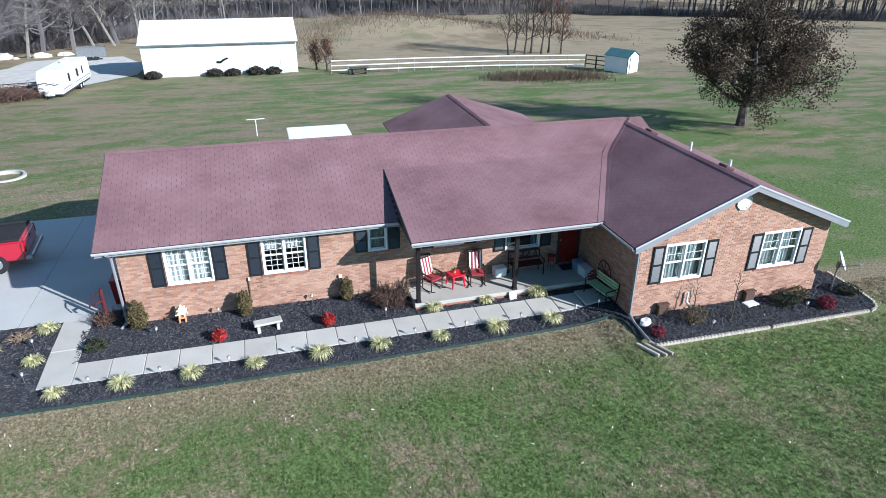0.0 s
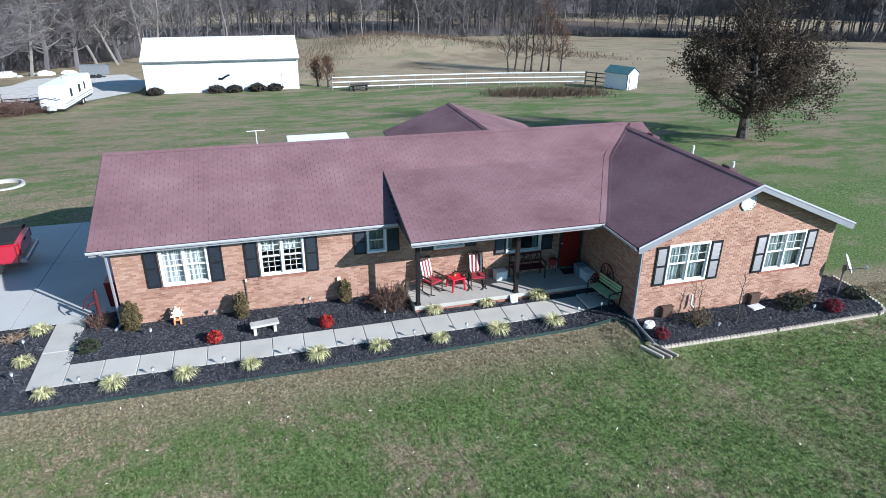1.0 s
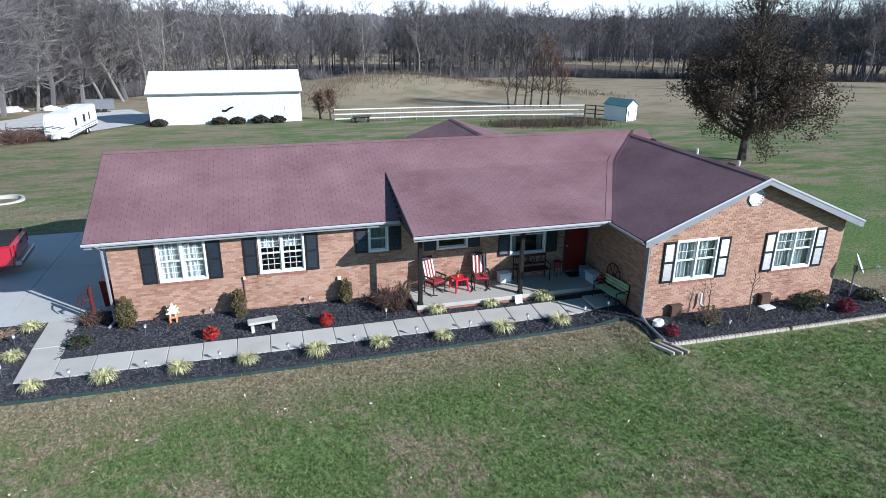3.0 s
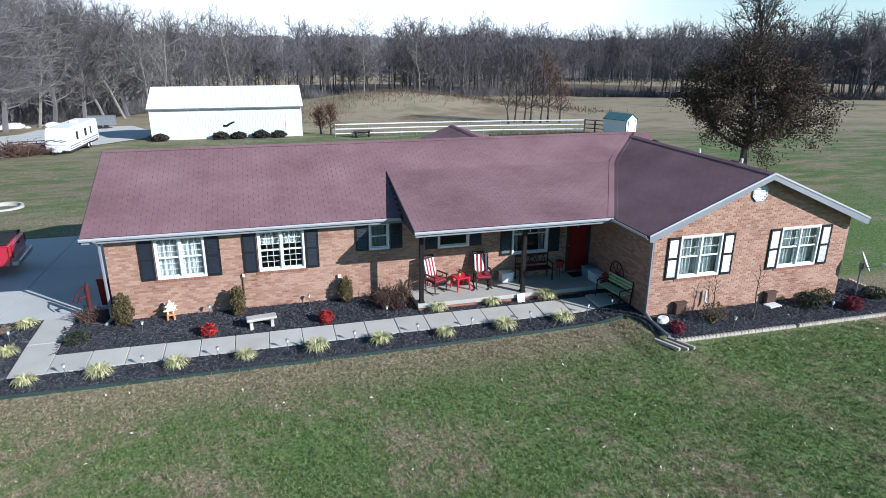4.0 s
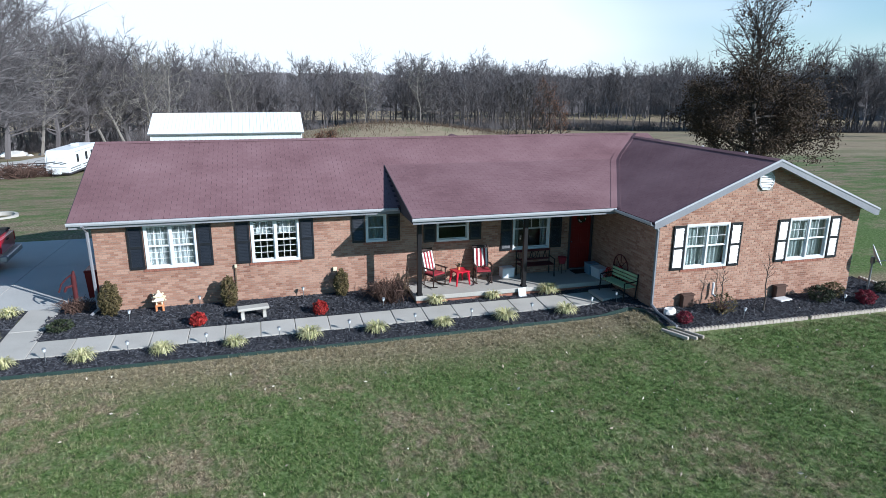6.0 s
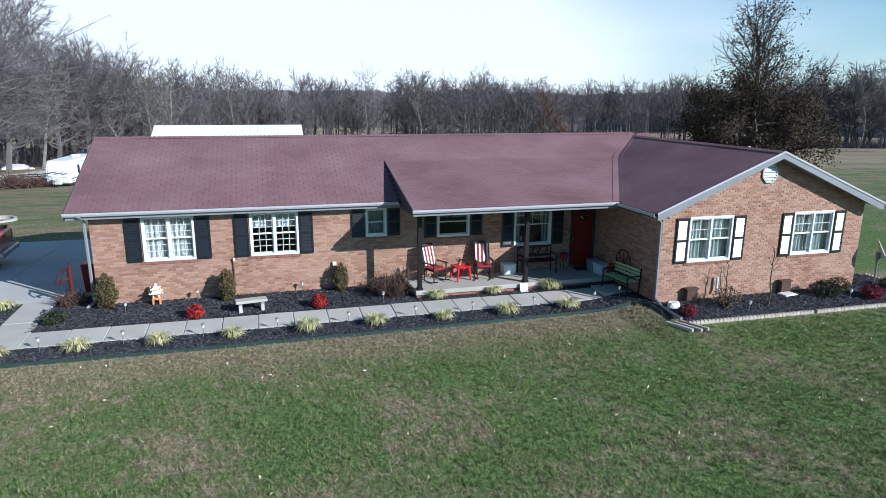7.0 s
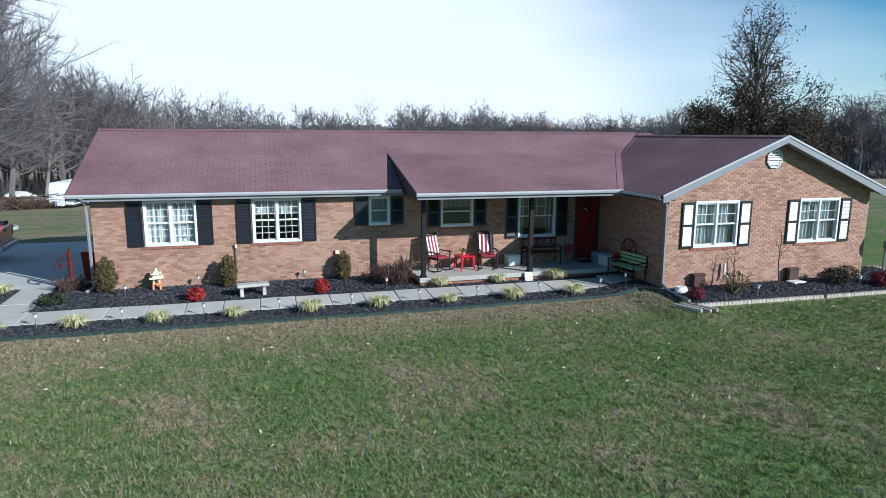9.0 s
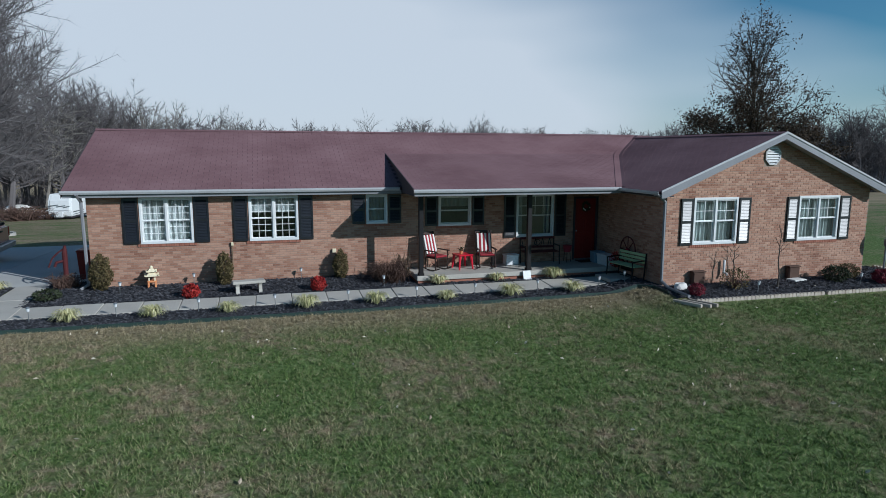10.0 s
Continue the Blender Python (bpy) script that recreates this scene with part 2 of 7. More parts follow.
def far_wood_mat():
    m = bpy.data.materials.new("far_wood_hazed")
    m.use_nodes = True
    n, l = m.node_tree.nodes, m.node_tree.links
    p = n["Principled BSDF"]
    p.inputs["Roughness"].default_value = 0.95
    g = n.new("ShaderNodeNewGeometry")
    mp2 = n.new("ShaderNodeMapping")
    mp2.inputs["Scale"].default_value = (1.0, 1.0, 0.16)
    l.new(g.outputs["Position"], mp2.inputs["Vector"])
    a = n.new("ShaderNodeTexNoise")
    a.inputs["Scale"].default_value, a.inputs["Detail"].default_value, a.inputs["Roughness"].default_value = 0.8, 7.0, 0.75
    l.new(mp2.outputs["Vector"], a.inputs["Vector"])
    r = n.new("ShaderNodeValToRGB")
    # pale, low-contrast grey: the haze of distance is put into these colours
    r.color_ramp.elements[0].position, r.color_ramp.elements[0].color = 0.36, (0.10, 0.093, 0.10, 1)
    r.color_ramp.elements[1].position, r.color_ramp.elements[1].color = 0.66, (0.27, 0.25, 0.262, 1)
    l.new(a.outputs["Fac"], r.inputs["Fac"])
    l.new(r.outputs["Color"], p.inputs["Base Color"])
    bu = n.new("ShaderNodeBump")
    bu.inputs["Strength"].default_value, bu.inputs["Distance"].default_value = 1.0, 1.0
    l.new(a.outputs["Fac"], bu.inputs["Height"])
    l.new(bu.outputs["Normal"], p.inputs["Normal"])
    return m


M["far_wood_hazed"] = far_wood_mat()


def grass_mat(name, blades):
    """Lawn in green and straw patches; the pasture far back is straw."""
    m = bpy.data.materials.new(name)
    m.use_nodes = True
    n, l = m.node_tree.nodes, m.node_tree.links
    p = n["Principled BSDF"]
    p.inputs["Roughness"].default_value, p.inputs["Specular IOR Level"].default_value = 0.9, 0.15
    g = n.new("ShaderNodeNewGeometry")

    def noise(scale, detail, rough=0.55):
        a = n.new("ShaderNodeTexNoise")
        a.inputs["Scale"].default_value, a.inputs["Detail"].default_value, a.inputs["Roughness"].default_value = scale, detail, rough
        l.new(g.outputs["Position"], a.inputs["Vector"])
        return a.outputs["Fac"]

    def ramp(fac, cols):
        r = n.new("ShaderNodeValToRGB")
        e = r.color_ramp.elements
        e[0].position, e[0].color = cols[0][0], rgba(cols[0][1])
        e[1].position, e[1].color = cols[-1][0], rgba(cols[-1][1])
        for pos, c in cols[1:-1]:
            e.new(pos).color = rgba(c)
        l.new(fac, r.inputs["Fac"])
        return r.outputs["Color"]

    def mixc(fac, a, b):
        x = n.new("ShaderNodeMixRGB")
        l.new(fac, x.inputs["Fac"])
        l.new(a, x.inputs["Color1"])
        l.new(b, x.inputs["Color2"])
        return x.outputs["Color"]

    # ground coloured darker than the blades, standing in for shade between them
    k = 1.4 if blades else 1.0
    green = ramp(noise(11.0, 6, 0.75), [(0.36, (0.030 * k, 0.058 * k, 0.016 * k)), (0.5, (0.094 * k, 0.146 * k, 0.037 * k)), (0.64, (0.19 * k, 0.245 * k, 0.105 * k))])
    straw = ramp(noise(12.0, 6, 0.75), [(0.36, (0.098 * k, 0.072 * k, 0.046 * k)), (0.52, (0.25 * k, 0.195 * k, 0.125 * k)), (0.66, (0.46 * k, 0.385 * k, 0.26 * k))])
    two = n.new("ShaderNodeMath")
    two.operation = "MULTIPLY_ADD"
    two.inputs[1].default_value = 0.55
    half = n.new("ShaderNodeMath")
    half.operation = "MULTIPLY"
    half.inputs[1].default_value = 0.45
    l.new(noise(3.2, 5, 0.7), half.inputs[0])
    l.new(noise(0.42, 4, 0.6), two.inputs[0])
    l.new(half.outputs[0], two.inputs[2])
    sep = n.new("ShaderNodeSeparateXYZ")
    l.new(g.outputs["Position"], sep.inputs[0])
    # greener towards the gable end
    side = n.new("ShaderNodeMapRange")
    side.inputs["From Min"].default_value, side.inputs["From Max"].default_value = -8.0, 14.0
    side.inputs["To Min"].default_value, side.inputs["To Max"].default_value = 0.025, -0.05
    l.new(sep.outputs["X"], side.inputs["Value"])
    turn = n.new("ShaderNodeMath")
    l.new(two.outputs[0], turn.inputs[0])
    l.new(side.outputs[0], turn.inputs[1])
    patch = ramp(turn.outputs[0], [(0.455, (0.02, 0.02, 0.02)), (0.53, (0.38, 0.38, 0.38)), (0.595, (0.95, 0.95, 0.95))])

    def mth(op, a, b=0.0, c=0.0):
        x = n.new("ShaderNodeMath")
        x.operation = op
        for k, q in enumerate((a, b, c)):
            if isinstance(q, (int, float)):
                x.inputs[k].default_value = q
            else:
                l.new(q, x.inputs[k])
        return x.outputs[0]

    def band(v, a, b):
        r = n.new("ShaderNodeMapRange")
        r.interpolation_type = "SMOOTHSTEP"
        r.inputs["From Min"].default_value, r.inputs["From Max"].default_value = a, b
        l.new(v, r.inputs["Value"])
        return r.outputs[0]

    rough = noise(2.2, 5, 0.7)
    # worn strip along the beds and a bare track from the downspout
    strip = mth("MULTIPLY", band(mth("MULTIPLY_ADD", rough, 1.6, sep.outputs["Y"]), 15.6, 17.8), band(sep.outputs["Y"], 19.0, 18.0))
    line = mth("ABSOLUTE", mth("ADD", mth("MULTIPLY_ADD", sep.outputs["Y"], 0.42, sep.outputs["X"]), -16.3))
    track = mth("MULTIPLY", band(mth("MULTIPLY_ADD", rough, 3.0, line), 2.6, 1.2), mth("MULTIPLY", band(sep.outputs["Y"], 8.0, 13.0), band(sep.outputs["Y"], 16.2, 15.6)))
    # pale mown streaks behind the house
    smp = n.new("ShaderNodeMapping")
    smp.inputs["Scale"].default_value = (0.35, 0.8, 1.0)
    l.new(g.outputs["Position"], smp.inputs["Vector"])
    sn = n.new("ShaderNodeTexNoise")
    sn.inputs["Scale"].default_value, sn.inputs["Detail"].default_value, sn.inputs["Roughness"].default_value = 0.55, 6.0, 0.68
    l.new(smp.outputs["Vector"], sn.inputs["Vector"])
    streak = mth("MULTIPLY", band(sn.outputs["Fac"], 0.43, 0.58), band(sep.outputs["Y"], 24.0, 34.0))
    extra = mth("MAXIMUM", mth("MAXIMUM", mth("MULTIPLY", strip, 0.9), mth("MULTIPLY", track, 0.6)), mth("MULTIPLY", streak, 1.0))
    patch = mth("MAXIMUM", patch, extra)
    lawn = mixc(patch, green, straw)
    if not blades:
        field = ramp(noise(0.09, 7, 0.65), [(0.35, (0.19, 0.145, 0.09)), (0.5, (0.31, 0.245, 0.16)), (0.65, (0.20, 0.18, 0.10))])
        wob = n.new("ShaderNodeMath")
        wob.operation = "MULTIPLY_ADD"
        wob.inputs[1].default_value = 14.0
        l.new(noise(0.06, 3), wob.inputs[0])
        l.new(sep.outputs["Y"], wob.inputs[2])
        rx = n.new("ShaderNodeMath")
        rx.operation = "MULTIPLY_ADD"
        rx.inputs[1].default_value = 0.33
        l.new(sep.outputs["X"], rx.inputs[0])
        l.new(wob.outputs[0], rx.inputs[2])
        mr = n.new("ShaderNodeMapRange")
        mr.inputs["From Min"].default_value, mr.inputs["From Max"].default_value = 92.0, 100.0
        l.new(rx.outputs[0], mr.inputs["Value"])
        lawn = mixc(mr.outputs[0], lawn, field)
    else:
        dry = ramp(g.outputs["Random Per Island"], [(0.6, (0, 0, 0)), (0.98, (0.6, 0.6, 0.6))])
        lawn = mixc(dry, lawn, straw)
        old = ramp(g.outputs["Random Per Island"], [(0.0, (0.65, 0.65, 0.65)), (0.3, (0.0, 0.0, 0.0))])
        low = n.new("ShaderNodeRGB")
        low.outputs[0].default_value = (0.03, 0.05, 0.016, 1)
        lawn = mixc(old, lawn, low.outputs[0])
    l.new(lawn, p.inputs["Base Color"])
    if not blades:
        bu = n.new("ShaderNodeBump")
        bu.inputs["Strength"].default_value, bu.inputs["Distance"].default_value = 0.9, 0.05
        l.new(noise(14.0, 5, 0.7), bu.inputs["Height"])
        l.new(bu.outputs["Normal"], p.inputs["Normal"])
    return m


M["lawn"] = grass_mat("lawn", False)
M["blades"] = grass_mat("blades", True)


# ---- mesh helpers ----
def finish(name, bm, material, parent=None, label="", smooth=False):
    me = bpy.data.meshes.new(name)
    bm.normal_update()
    bm.to_mesh(me)
    bm.free()
    me.materials.append(material)
    if smooth:
        me.polygons.foreach_set("use_smooth", [True] * len(me.polygons))
    ob = new(name, me)
    if parent:
        ob.parent = parent
    if label:
        ob["label"] = label
    return ob


def part(name, bm, material, parent, label="", smooth=False):
    return finish(name, bm, material, parent, label, smooth)


def np_mesh(name, verts, tris, material, parent=None, smooth=False):
    """One mesh from arrays of corners and triangles, flat-shaded unless smooth."""
    verts, tris = np.asarray(verts, dtype=np.float32), np.asarray(tris, dtype=np.int32)
    me = bpy.data.meshes.new(name)
    me.vertices.add(len(verts))
    me.vertices.foreach_set("co", verts.ravel())
    me.loops.add(tris.size)
    me.loops.foreach_set("vertex_index", tris.ravel())
    me.polygons.add(len(tris))
    me.polygons.foreach_set("loop_start", np.arange(0, tris.size, 3, dtype=np.int32))
    me.polygons.foreach_set("use_smooth", [smooth] * len(tris))
    me.update(calc_edges=True)
    me.materials.append(material)
    ob = new(name, me)
    if parent:
        ob.parent = parent
    return ob


def thing(name, label, category, at=(0, 0, 0), rz=0.0, group=""):
    ob = new(name)
    ob.empty_display_size = 0.1
    x, y, z = at
    if -11 < x < 19 and 15 < y < 20.9 and z < 0.05:
        z += gz(x, y)
    ob.matrix_world = pose(x, y, z, 0, 0, rz)
    return tagged(ob, label, category, group)


def B():
    return bmesh.new()


def box(bm, x0, y0, z0, x1, y1, z1, bevel=0.0, m=None):
    r = bmesh.ops.create_cube(bm, size=1.0)
    vs = r["verts"]
    t = Matrix.LocRotScale(((x0 + x1) / 2, (y0 + y1) / 2, (z0 + z1) / 2), None, (abs(x1 - x0), abs(y1 - y0), abs(z1 - z0)))
    bmesh.ops.transform(bm, matrix=(m @ t) if m else t, verts=vs)
    if bevel:
        es = list({e for v in vs for e in v.link_edges})
        bmesh.ops.bevel(bm, geom=es, offset=bevel, segments=1, affect="EDGES")
    return bm


def cyl(bm, p, q, r0, r1=None, sides=10, cap=True):
    p, q = Vector(p), Vector(q)
    d = q - p
    m = Matrix.Translation((p + q) / 2) @ d.to_track_quat("Z", "Y").to_matrix().to_4x4()
    bmesh.ops.create_cone(bm, cap_ends=cap, segments=sides, radius1=r0, radius2=r0 if r1 is None else r1, depth=d.length, matrix=m)
    return bm


def prism(bm, pts, axis, a, b):
    """A polygon (u, v) drawn out along an axis from a to b. axis x: (y, z); y: (x, z); z: (x, y)."""
    def place(u, v, w):
        return {"x": (w, u, v), "y": (u, w, v), "z": (u, v, w)}[axis]
    lo = [bm.verts.new(place(u, v, a)) for u, v in pts]
    hi = [bm.verts.new(place(u, v, b)) for u, v in pts]
    bm.faces.new(lo)
    bm.faces.new(hi[::-1])
    k = len(pts)
    for i in range(k):
        bm.faces.new((lo[i], hi[i], hi[(i + 1) % k], lo[(i + 1) % k]))
    bmesh.ops.recalc_face_normals(bm, faces=bm.faces)
    return bm


def slab(bm, quad, thick):
    """A thick sheet from its top corners."""
    vs = [Vector(v) for v in quad]
    nrm = (vs[1] - vs[0]).cross(vs[2] - vs[0]).normalized()
    if nrm.z < 0:
        nrm = -nrm
    top = [bm.verts.new(v) for v in vs]
    bot = [bm.verts.new(v - nrm * thick) for v in vs]
    bm.faces.new(top)
    bm.faces.new(bot[::-1])
    k = len(vs)
    for i in range(k):
        bm.faces.new((top[i], bot[i], bot[(i + 1) % k], top[(i + 1) % k]))
    bmesh.ops.recalc_face_normals(bm, faces=bm.faces)
    return bm


def sm(a, b, x):
    t = min(1.0, max(0.0, (x - a) / (b - a)))
    return t * t * (3 - 2 * t)


def gz(x, y):
    """Height of the ground: it falls gently away in front of the house and behind it."""
    t = min(178.0, max(0.0, y - 22))
    z = -0.058 * t * min(1.0, t / 30)
    w = sm(8.4, 9.5, x)
    beds = 0.0625 * min(3.2, max(0.0, 20.6 - y)) + 0.035 * min(14.0, max(0.0, 17.4 - y))
    gable = 0.12 * min(2.7, max(0.0, 16.5 - y)) + 0.035 * min(12.0, max(0.0, 13.8 - y))
    z -= beds * (1 - w) + gable * w
    return z + 4.0 * math.exp(-((x - 24) / 26) ** 2 - ((y - 134) / 20) ** 2)


# ---- ground ----
def axis_steps(spans):
    out = []
    for a, b, step in spans:
        out += list(np.arange(a, b, step))
    return out + [spans[-1][1]]


def ground():
    xs = axis_steps([(-1500, -300, 200), (-300, -80, 20), (-80, -12, 4), (-12, 20, 0.8), (20, 180, 4), (180, 400, 20), (400, 1700, 200)])
    ys = axis_steps([(-300, -20, 40), (-20, 4, 4), (4, 15, 1.0), (15, 21, 0.25), (21, 60, 1.5), (60, 190, 4), (190, 400, 30), (400, 2200, 200)])
    v = [(x, y, gz(x, y)) for y in ys for x in xs]
    n = len(xs)
    f = []
    for j in range(len(ys) - 1):
        for i in range(n - 1):
            a = j * n + i
            f += [(a, a + 1, a + n + 1), (a, a + n + 1, a + n)]
    ob = np_mesh("ground", v, f, M["lawn"])
    ob.data.polygons.foreach_set("use_smooth", [True] * len(ob.data.polygons))
    return tagged(ob, "mown winter lawn in green and straw patches running into dry pasture", "ground", kind="structure")


ground()


def flat_sheet(name, label, category, rects, material, z0, z1, wob=0.0, step=0.35):
    bm = B()
    for x0, y0, x1, y1 in rects:
        if not wob:
            box(bm, x0, y0, z0, x1, y1, z1)
            continue
        nx, ny = max(1, int((x1 - x0) / step)), max(1, int((y1 - y0) / step))
        g = [[bm.verts.new((x0 + (x1 - x0) * i / nx, y0 + (y1 - y0) * j / ny, z1 + gz(x0 + (x1 - x0) * i / nx, y0 + (y1 - y0) * j / ny) + wob * noise.noise((x0 + (x1 - x0) * i / nx * 2.3, (y0 + (y1 - y0) * j / ny) * 2.3, 1.7)))) for i in range(nx + 1)] for j in range(ny + 1)]
        for j in range(ny):
            for i in range(nx):
                bm.faces.new((g[j][i], g[j][i + 1], g[j + 1][i + 1], g[j + 1][i]))
    return tagged(finish(name, bm, material, smooth=bool(wob)), label, category, kind="structure")


BEDS = [(-7.0, 19.24, 3.3, 21.0), (3.3, 19.24, 9.97, 19.55), (-8.0, 17.42, 9.75, 18.3), (-10.6, 17.42, -7.7, 21.62), (9.97, 15.68, 18.5, 17.2), (17.22, 17.2, 18.6, 18.3), (-6.85, 21.0, -5.66, 22.0), (9.62, 16.0, 9.97, 19.03)]
flat_sheet("mulch_bed", "planting beds covered in dark grey wood mulch", "mulch bed", BEDS, M["mulch"], 0, 0.035, wob=0.025)


def mulch_chips():
    rs = np.random.RandomState(4)
    V, F = [], []
    for x0, y0, x1, y1 in BEDS:
        k = int((x1 - x0) * (y1 - y0) * 420)
        c = np.stack([rs.uniform(x0 + 0.03, x1 - 0.03, k), rs.uniform(y0 + 0.03, y1 - 0.03, k), rs.uniform(0.03, 0.062, k)], 1)
        c[:, 2] += [gz(u, v) for u, v in c[:, :2]]
        a = rs.uniform(0, 6.283, k)
        L, Wd = rs.uniform(0.025, 0.07, k), rs.uniform(0.008, 0.018, k)
        u = np.stack([np.cos(a), np.sin(a), rs.uniform(-0.4, 0.4, k)], 1) * L[:, None]
        w = np.stack([-np.sin(a), np.cos(a), rs.uniform(-0.5, 0.5, k)], 1) * Wd[:, None]
        up = np.zeros((k, 3))
        up[:, 2] = 0.014
        base = len(V) * 0 + sum(len(q) for q in V)
        V.append(np.stack([c - u - w, c + u - w, c + u + w, c - u + w, c + up], 1).reshape(-1, 3))
        i = base + np.arange(k)[:, None] * 5
        F.append(np.concatenate([i + np.array(t) for t in ((0, 1, 4), (1, 2, 4), (2, 3, 4), (3, 0, 4))], 0))
    ob = np_mesh("mulch_chips", np.concatenate(V), np.concatenate(F), M["chips"])
    tagged(ob, "loose shredded dark mulch chips covering the beds", "mulch", kind="stuff")


mulch_chips()

# driveway and path
drive = flat_sheet("driveway", "pale concrete driveway in large slabs beside the house", "driveway", [], M["drive"], 0, 0.03)
for x0, y0, x1, y1 in [(-8.98, 21.66, -5.66, 26.6), (-14.0, 21.66, -9.0, 26.6), (-20.0, 21.66, -14.02, 26.6), (-8.98, 26.62, -5.66, 31.3), (-14.0, 26.62, -9.0, 31.3), (-20.0, 26.62, -14.02, 31.3)]:
    bm = B()
    vs = []
    for k in range(2):
        z = -0.35 if k == 0 else 0.035
        vs.append([bm.verts.new((x, y, z + min(0, gz(x, y)))) for x, y in ((x0, y0), (x1, y0), (x1, y1), (x0, y1))])
    bm.faces.new(vs[1])
    for i in range(4):
        bm.faces.new((vs[0][i], vs[0][(i + 1) % 4], vs[1][(i + 1) % 4], vs[1][i]))
    part("slab", bm, M["drive"], drive)
walkway = tagged(new("walkway"), "concrete garden walkway of square slabs along the beds", "walkway", kind="structure")
bm = box(B(), -0.456, -0.47, -0.06, 0.456, 0.47, 0.045, bevel=0.012)
me_slab = bpy.data.meshes.new("slab")
bm.to_mesh(me_slab)
bm.free()
me_slab.materials.append(M["concrete"])
for i in range(18):
    o = new("slab", me_slab)
    o.parent = walkway
    x, y = -6.34 + 0.9265 * i, 18.765 + 0.006 * math.sin(i * 2.1)
    o.matrix_world = pose(x, y, gz(x, y) + 0.012 + 0.006 * math.sin(i * 1.3), 3.0 * (1 - sm(8.4, 9.5, x)) + 0.25 * math.sin(i * 3.3), 0.2 * math.sin(i * 5.1), 0.15 * math.sin(i * 4.7))
for y0, y1 in ((18.3, 19.94), (19.96, 21.63)):
    tilt = math.degrees(math.atan2(gz(-7, y1) - gz(-7, y0), y1 - y0))
    part("slab", box(B(), -0.44, -(y1 - y0) / 2, -0.08, 0.44, (y1 - y0) / 2, 0.045, bevel=0.012, m=pose(-7.25, (y0 + y1) / 2, (gz(-7, y0) + gz(-7, y1)) / 2 + 0.01, tilt, 0, 0)), M["concrete"], walkway)

# ---- house ----
WALL_Y, WING_Y, WING_X0, WING_X1, LEFT_X = 21.0, 17.2, 9.97, 17.22, -5.63
RIDGE_Y, RIDGE_Z, EAVE_Y, EAVE_Z = 24.95, 4.50, 20.68, 2.76
SL = (RIDGE_Z - EAVE_Z) / (RIDGE_Y - EAVE_Y)
WR_X, WR_Z, WE_X0, WE_X1, WE_Z, WG_Y = 13.52, 4.40, 9.52, 17.52, 2.77, 16.82
WSL, WSR = (WR_Z - WE_Z) / (WR_X - WE_X0), (WR_Z - WE_Z) / (WE_X1 - WR_X)
PX0, PE_Y, PE_Z, PT_Y = 3.07, 18.9, 2.79, 23.1
PSL = (EAVE_Z + SL * (PT_Y - EAVE_Y) - PE_Z) / (PT_Y - PE_Y)


def z_main(y):
    return EAVE_Z + SL * (y - EAVE_Y)


def z_porch(y):
    return PE_Z + PSL * (y - PE_Y)


def z_wing(x):
    return WE_Z + (WSL * (x - WE_X0) if x < WR_X else WSR * (WE_X1 - x))


house = thing("house", "single-storey tan brick ranch house with dark red shingle roof", "house")

FRONT_OPEN = [(-4.29, 1.25, -2.93, 2.52), (-1.37, 1.24, 0.0, 2.52), (2.07, 1.65, 2.69, 2.51), (4.36, 1.52, 5.41, 2.45), (7.0, 1.07, 8.3, 2.45), (9.06, 0.22, 9.93, 2.32)]
WING_OPEN = [(10.88, 1.22, 12.34, 2.52), (14.56, 1.22, 16.04, 2.52)]


def wall_cells(x0, x1, z0, z1, holes):
    xs = sorted({x0, x1, *[h[0] for h in holes], *[h[2] for h in holes]})
    zs = sorted({z0, z1, *[h[1] for h in holes], *[h[3] for h in holes]})
    for i in range(len(xs) - 1):
        for j in range(len(zs) - 1):
            cx, cz = (xs[i] + xs[i + 1]) / 2, (zs[j] + zs[j + 1]) / 2
            if not any(h[0] < cx < h[2] and h[1] < cz < h[3] for h in holes):
                yield xs[i], zs[j], xs[i + 1], zs[j + 1]


def back_wall(name, x0, x1, z0, z1, y, holes):
    bm = B()
    for a, b, c, d in wall_cells(x0, x1, z0, z1, holes):
        box(bm, a, y, b, c, y + 0.22, d)
    bmesh.ops.remove_doubles(bm, verts=bm.verts, dist=0.0005)
    return part(name, bm, M["mortar"], house, "tan brick wall in running bond")


front_wall = back_wall("wall", LEFT_X, WING_X0, -0.6, 2.68, WALL_Y, FRONT_OPEN)
wing_wall = back_wall("wall", WING_X0, WING_X1, -0.6, 2.75, WING_Y, WING_OPEN)
part("gable", prism(B(), [(WING_X0, 2.75), (WING_X1, 2.75), (WING_X1, z_wing(WING_X1) - 0.13), (WR_X, WR_Z - 0.13), (WING_X0, z_wing(WING_X0) - 0.13)], "y", WING_Y, WING_Y + 0.22), M["mortar"], house)
side_wall = part("wall", box(B(), WING_X0, WING_Y + 0.225, -0.6, WING_X0 + 0.2, WALL_Y - 0.005, 2.75), M["mortar"], house)
part("wall", box(B(), LEFT_X, WALL_Y + 0.225, -1.2, LEFT_X + 0.2, 28.9, 2.68), M["brick"], house)
part("wall", box(B(), WING_X1 - 0.2, WING_Y + 0.225, -1.2, WING_X1, 28.9, 2.68), M["brick"], house)
part("wall", box(B(), LEFT_X, 28.905, -1.2, WING_X1, 29.1, 2.68), M["brick"], house)
bm = B()
prism(bm, [(21.05, 2.69), (28.9, 2.69), (RIDGE_Y, z_main(RIDGE_Y) - 0.16)], "x", LEFT_X, LEFT_X + 0.15)
part("gable", bm, M["dark_siding"], house)
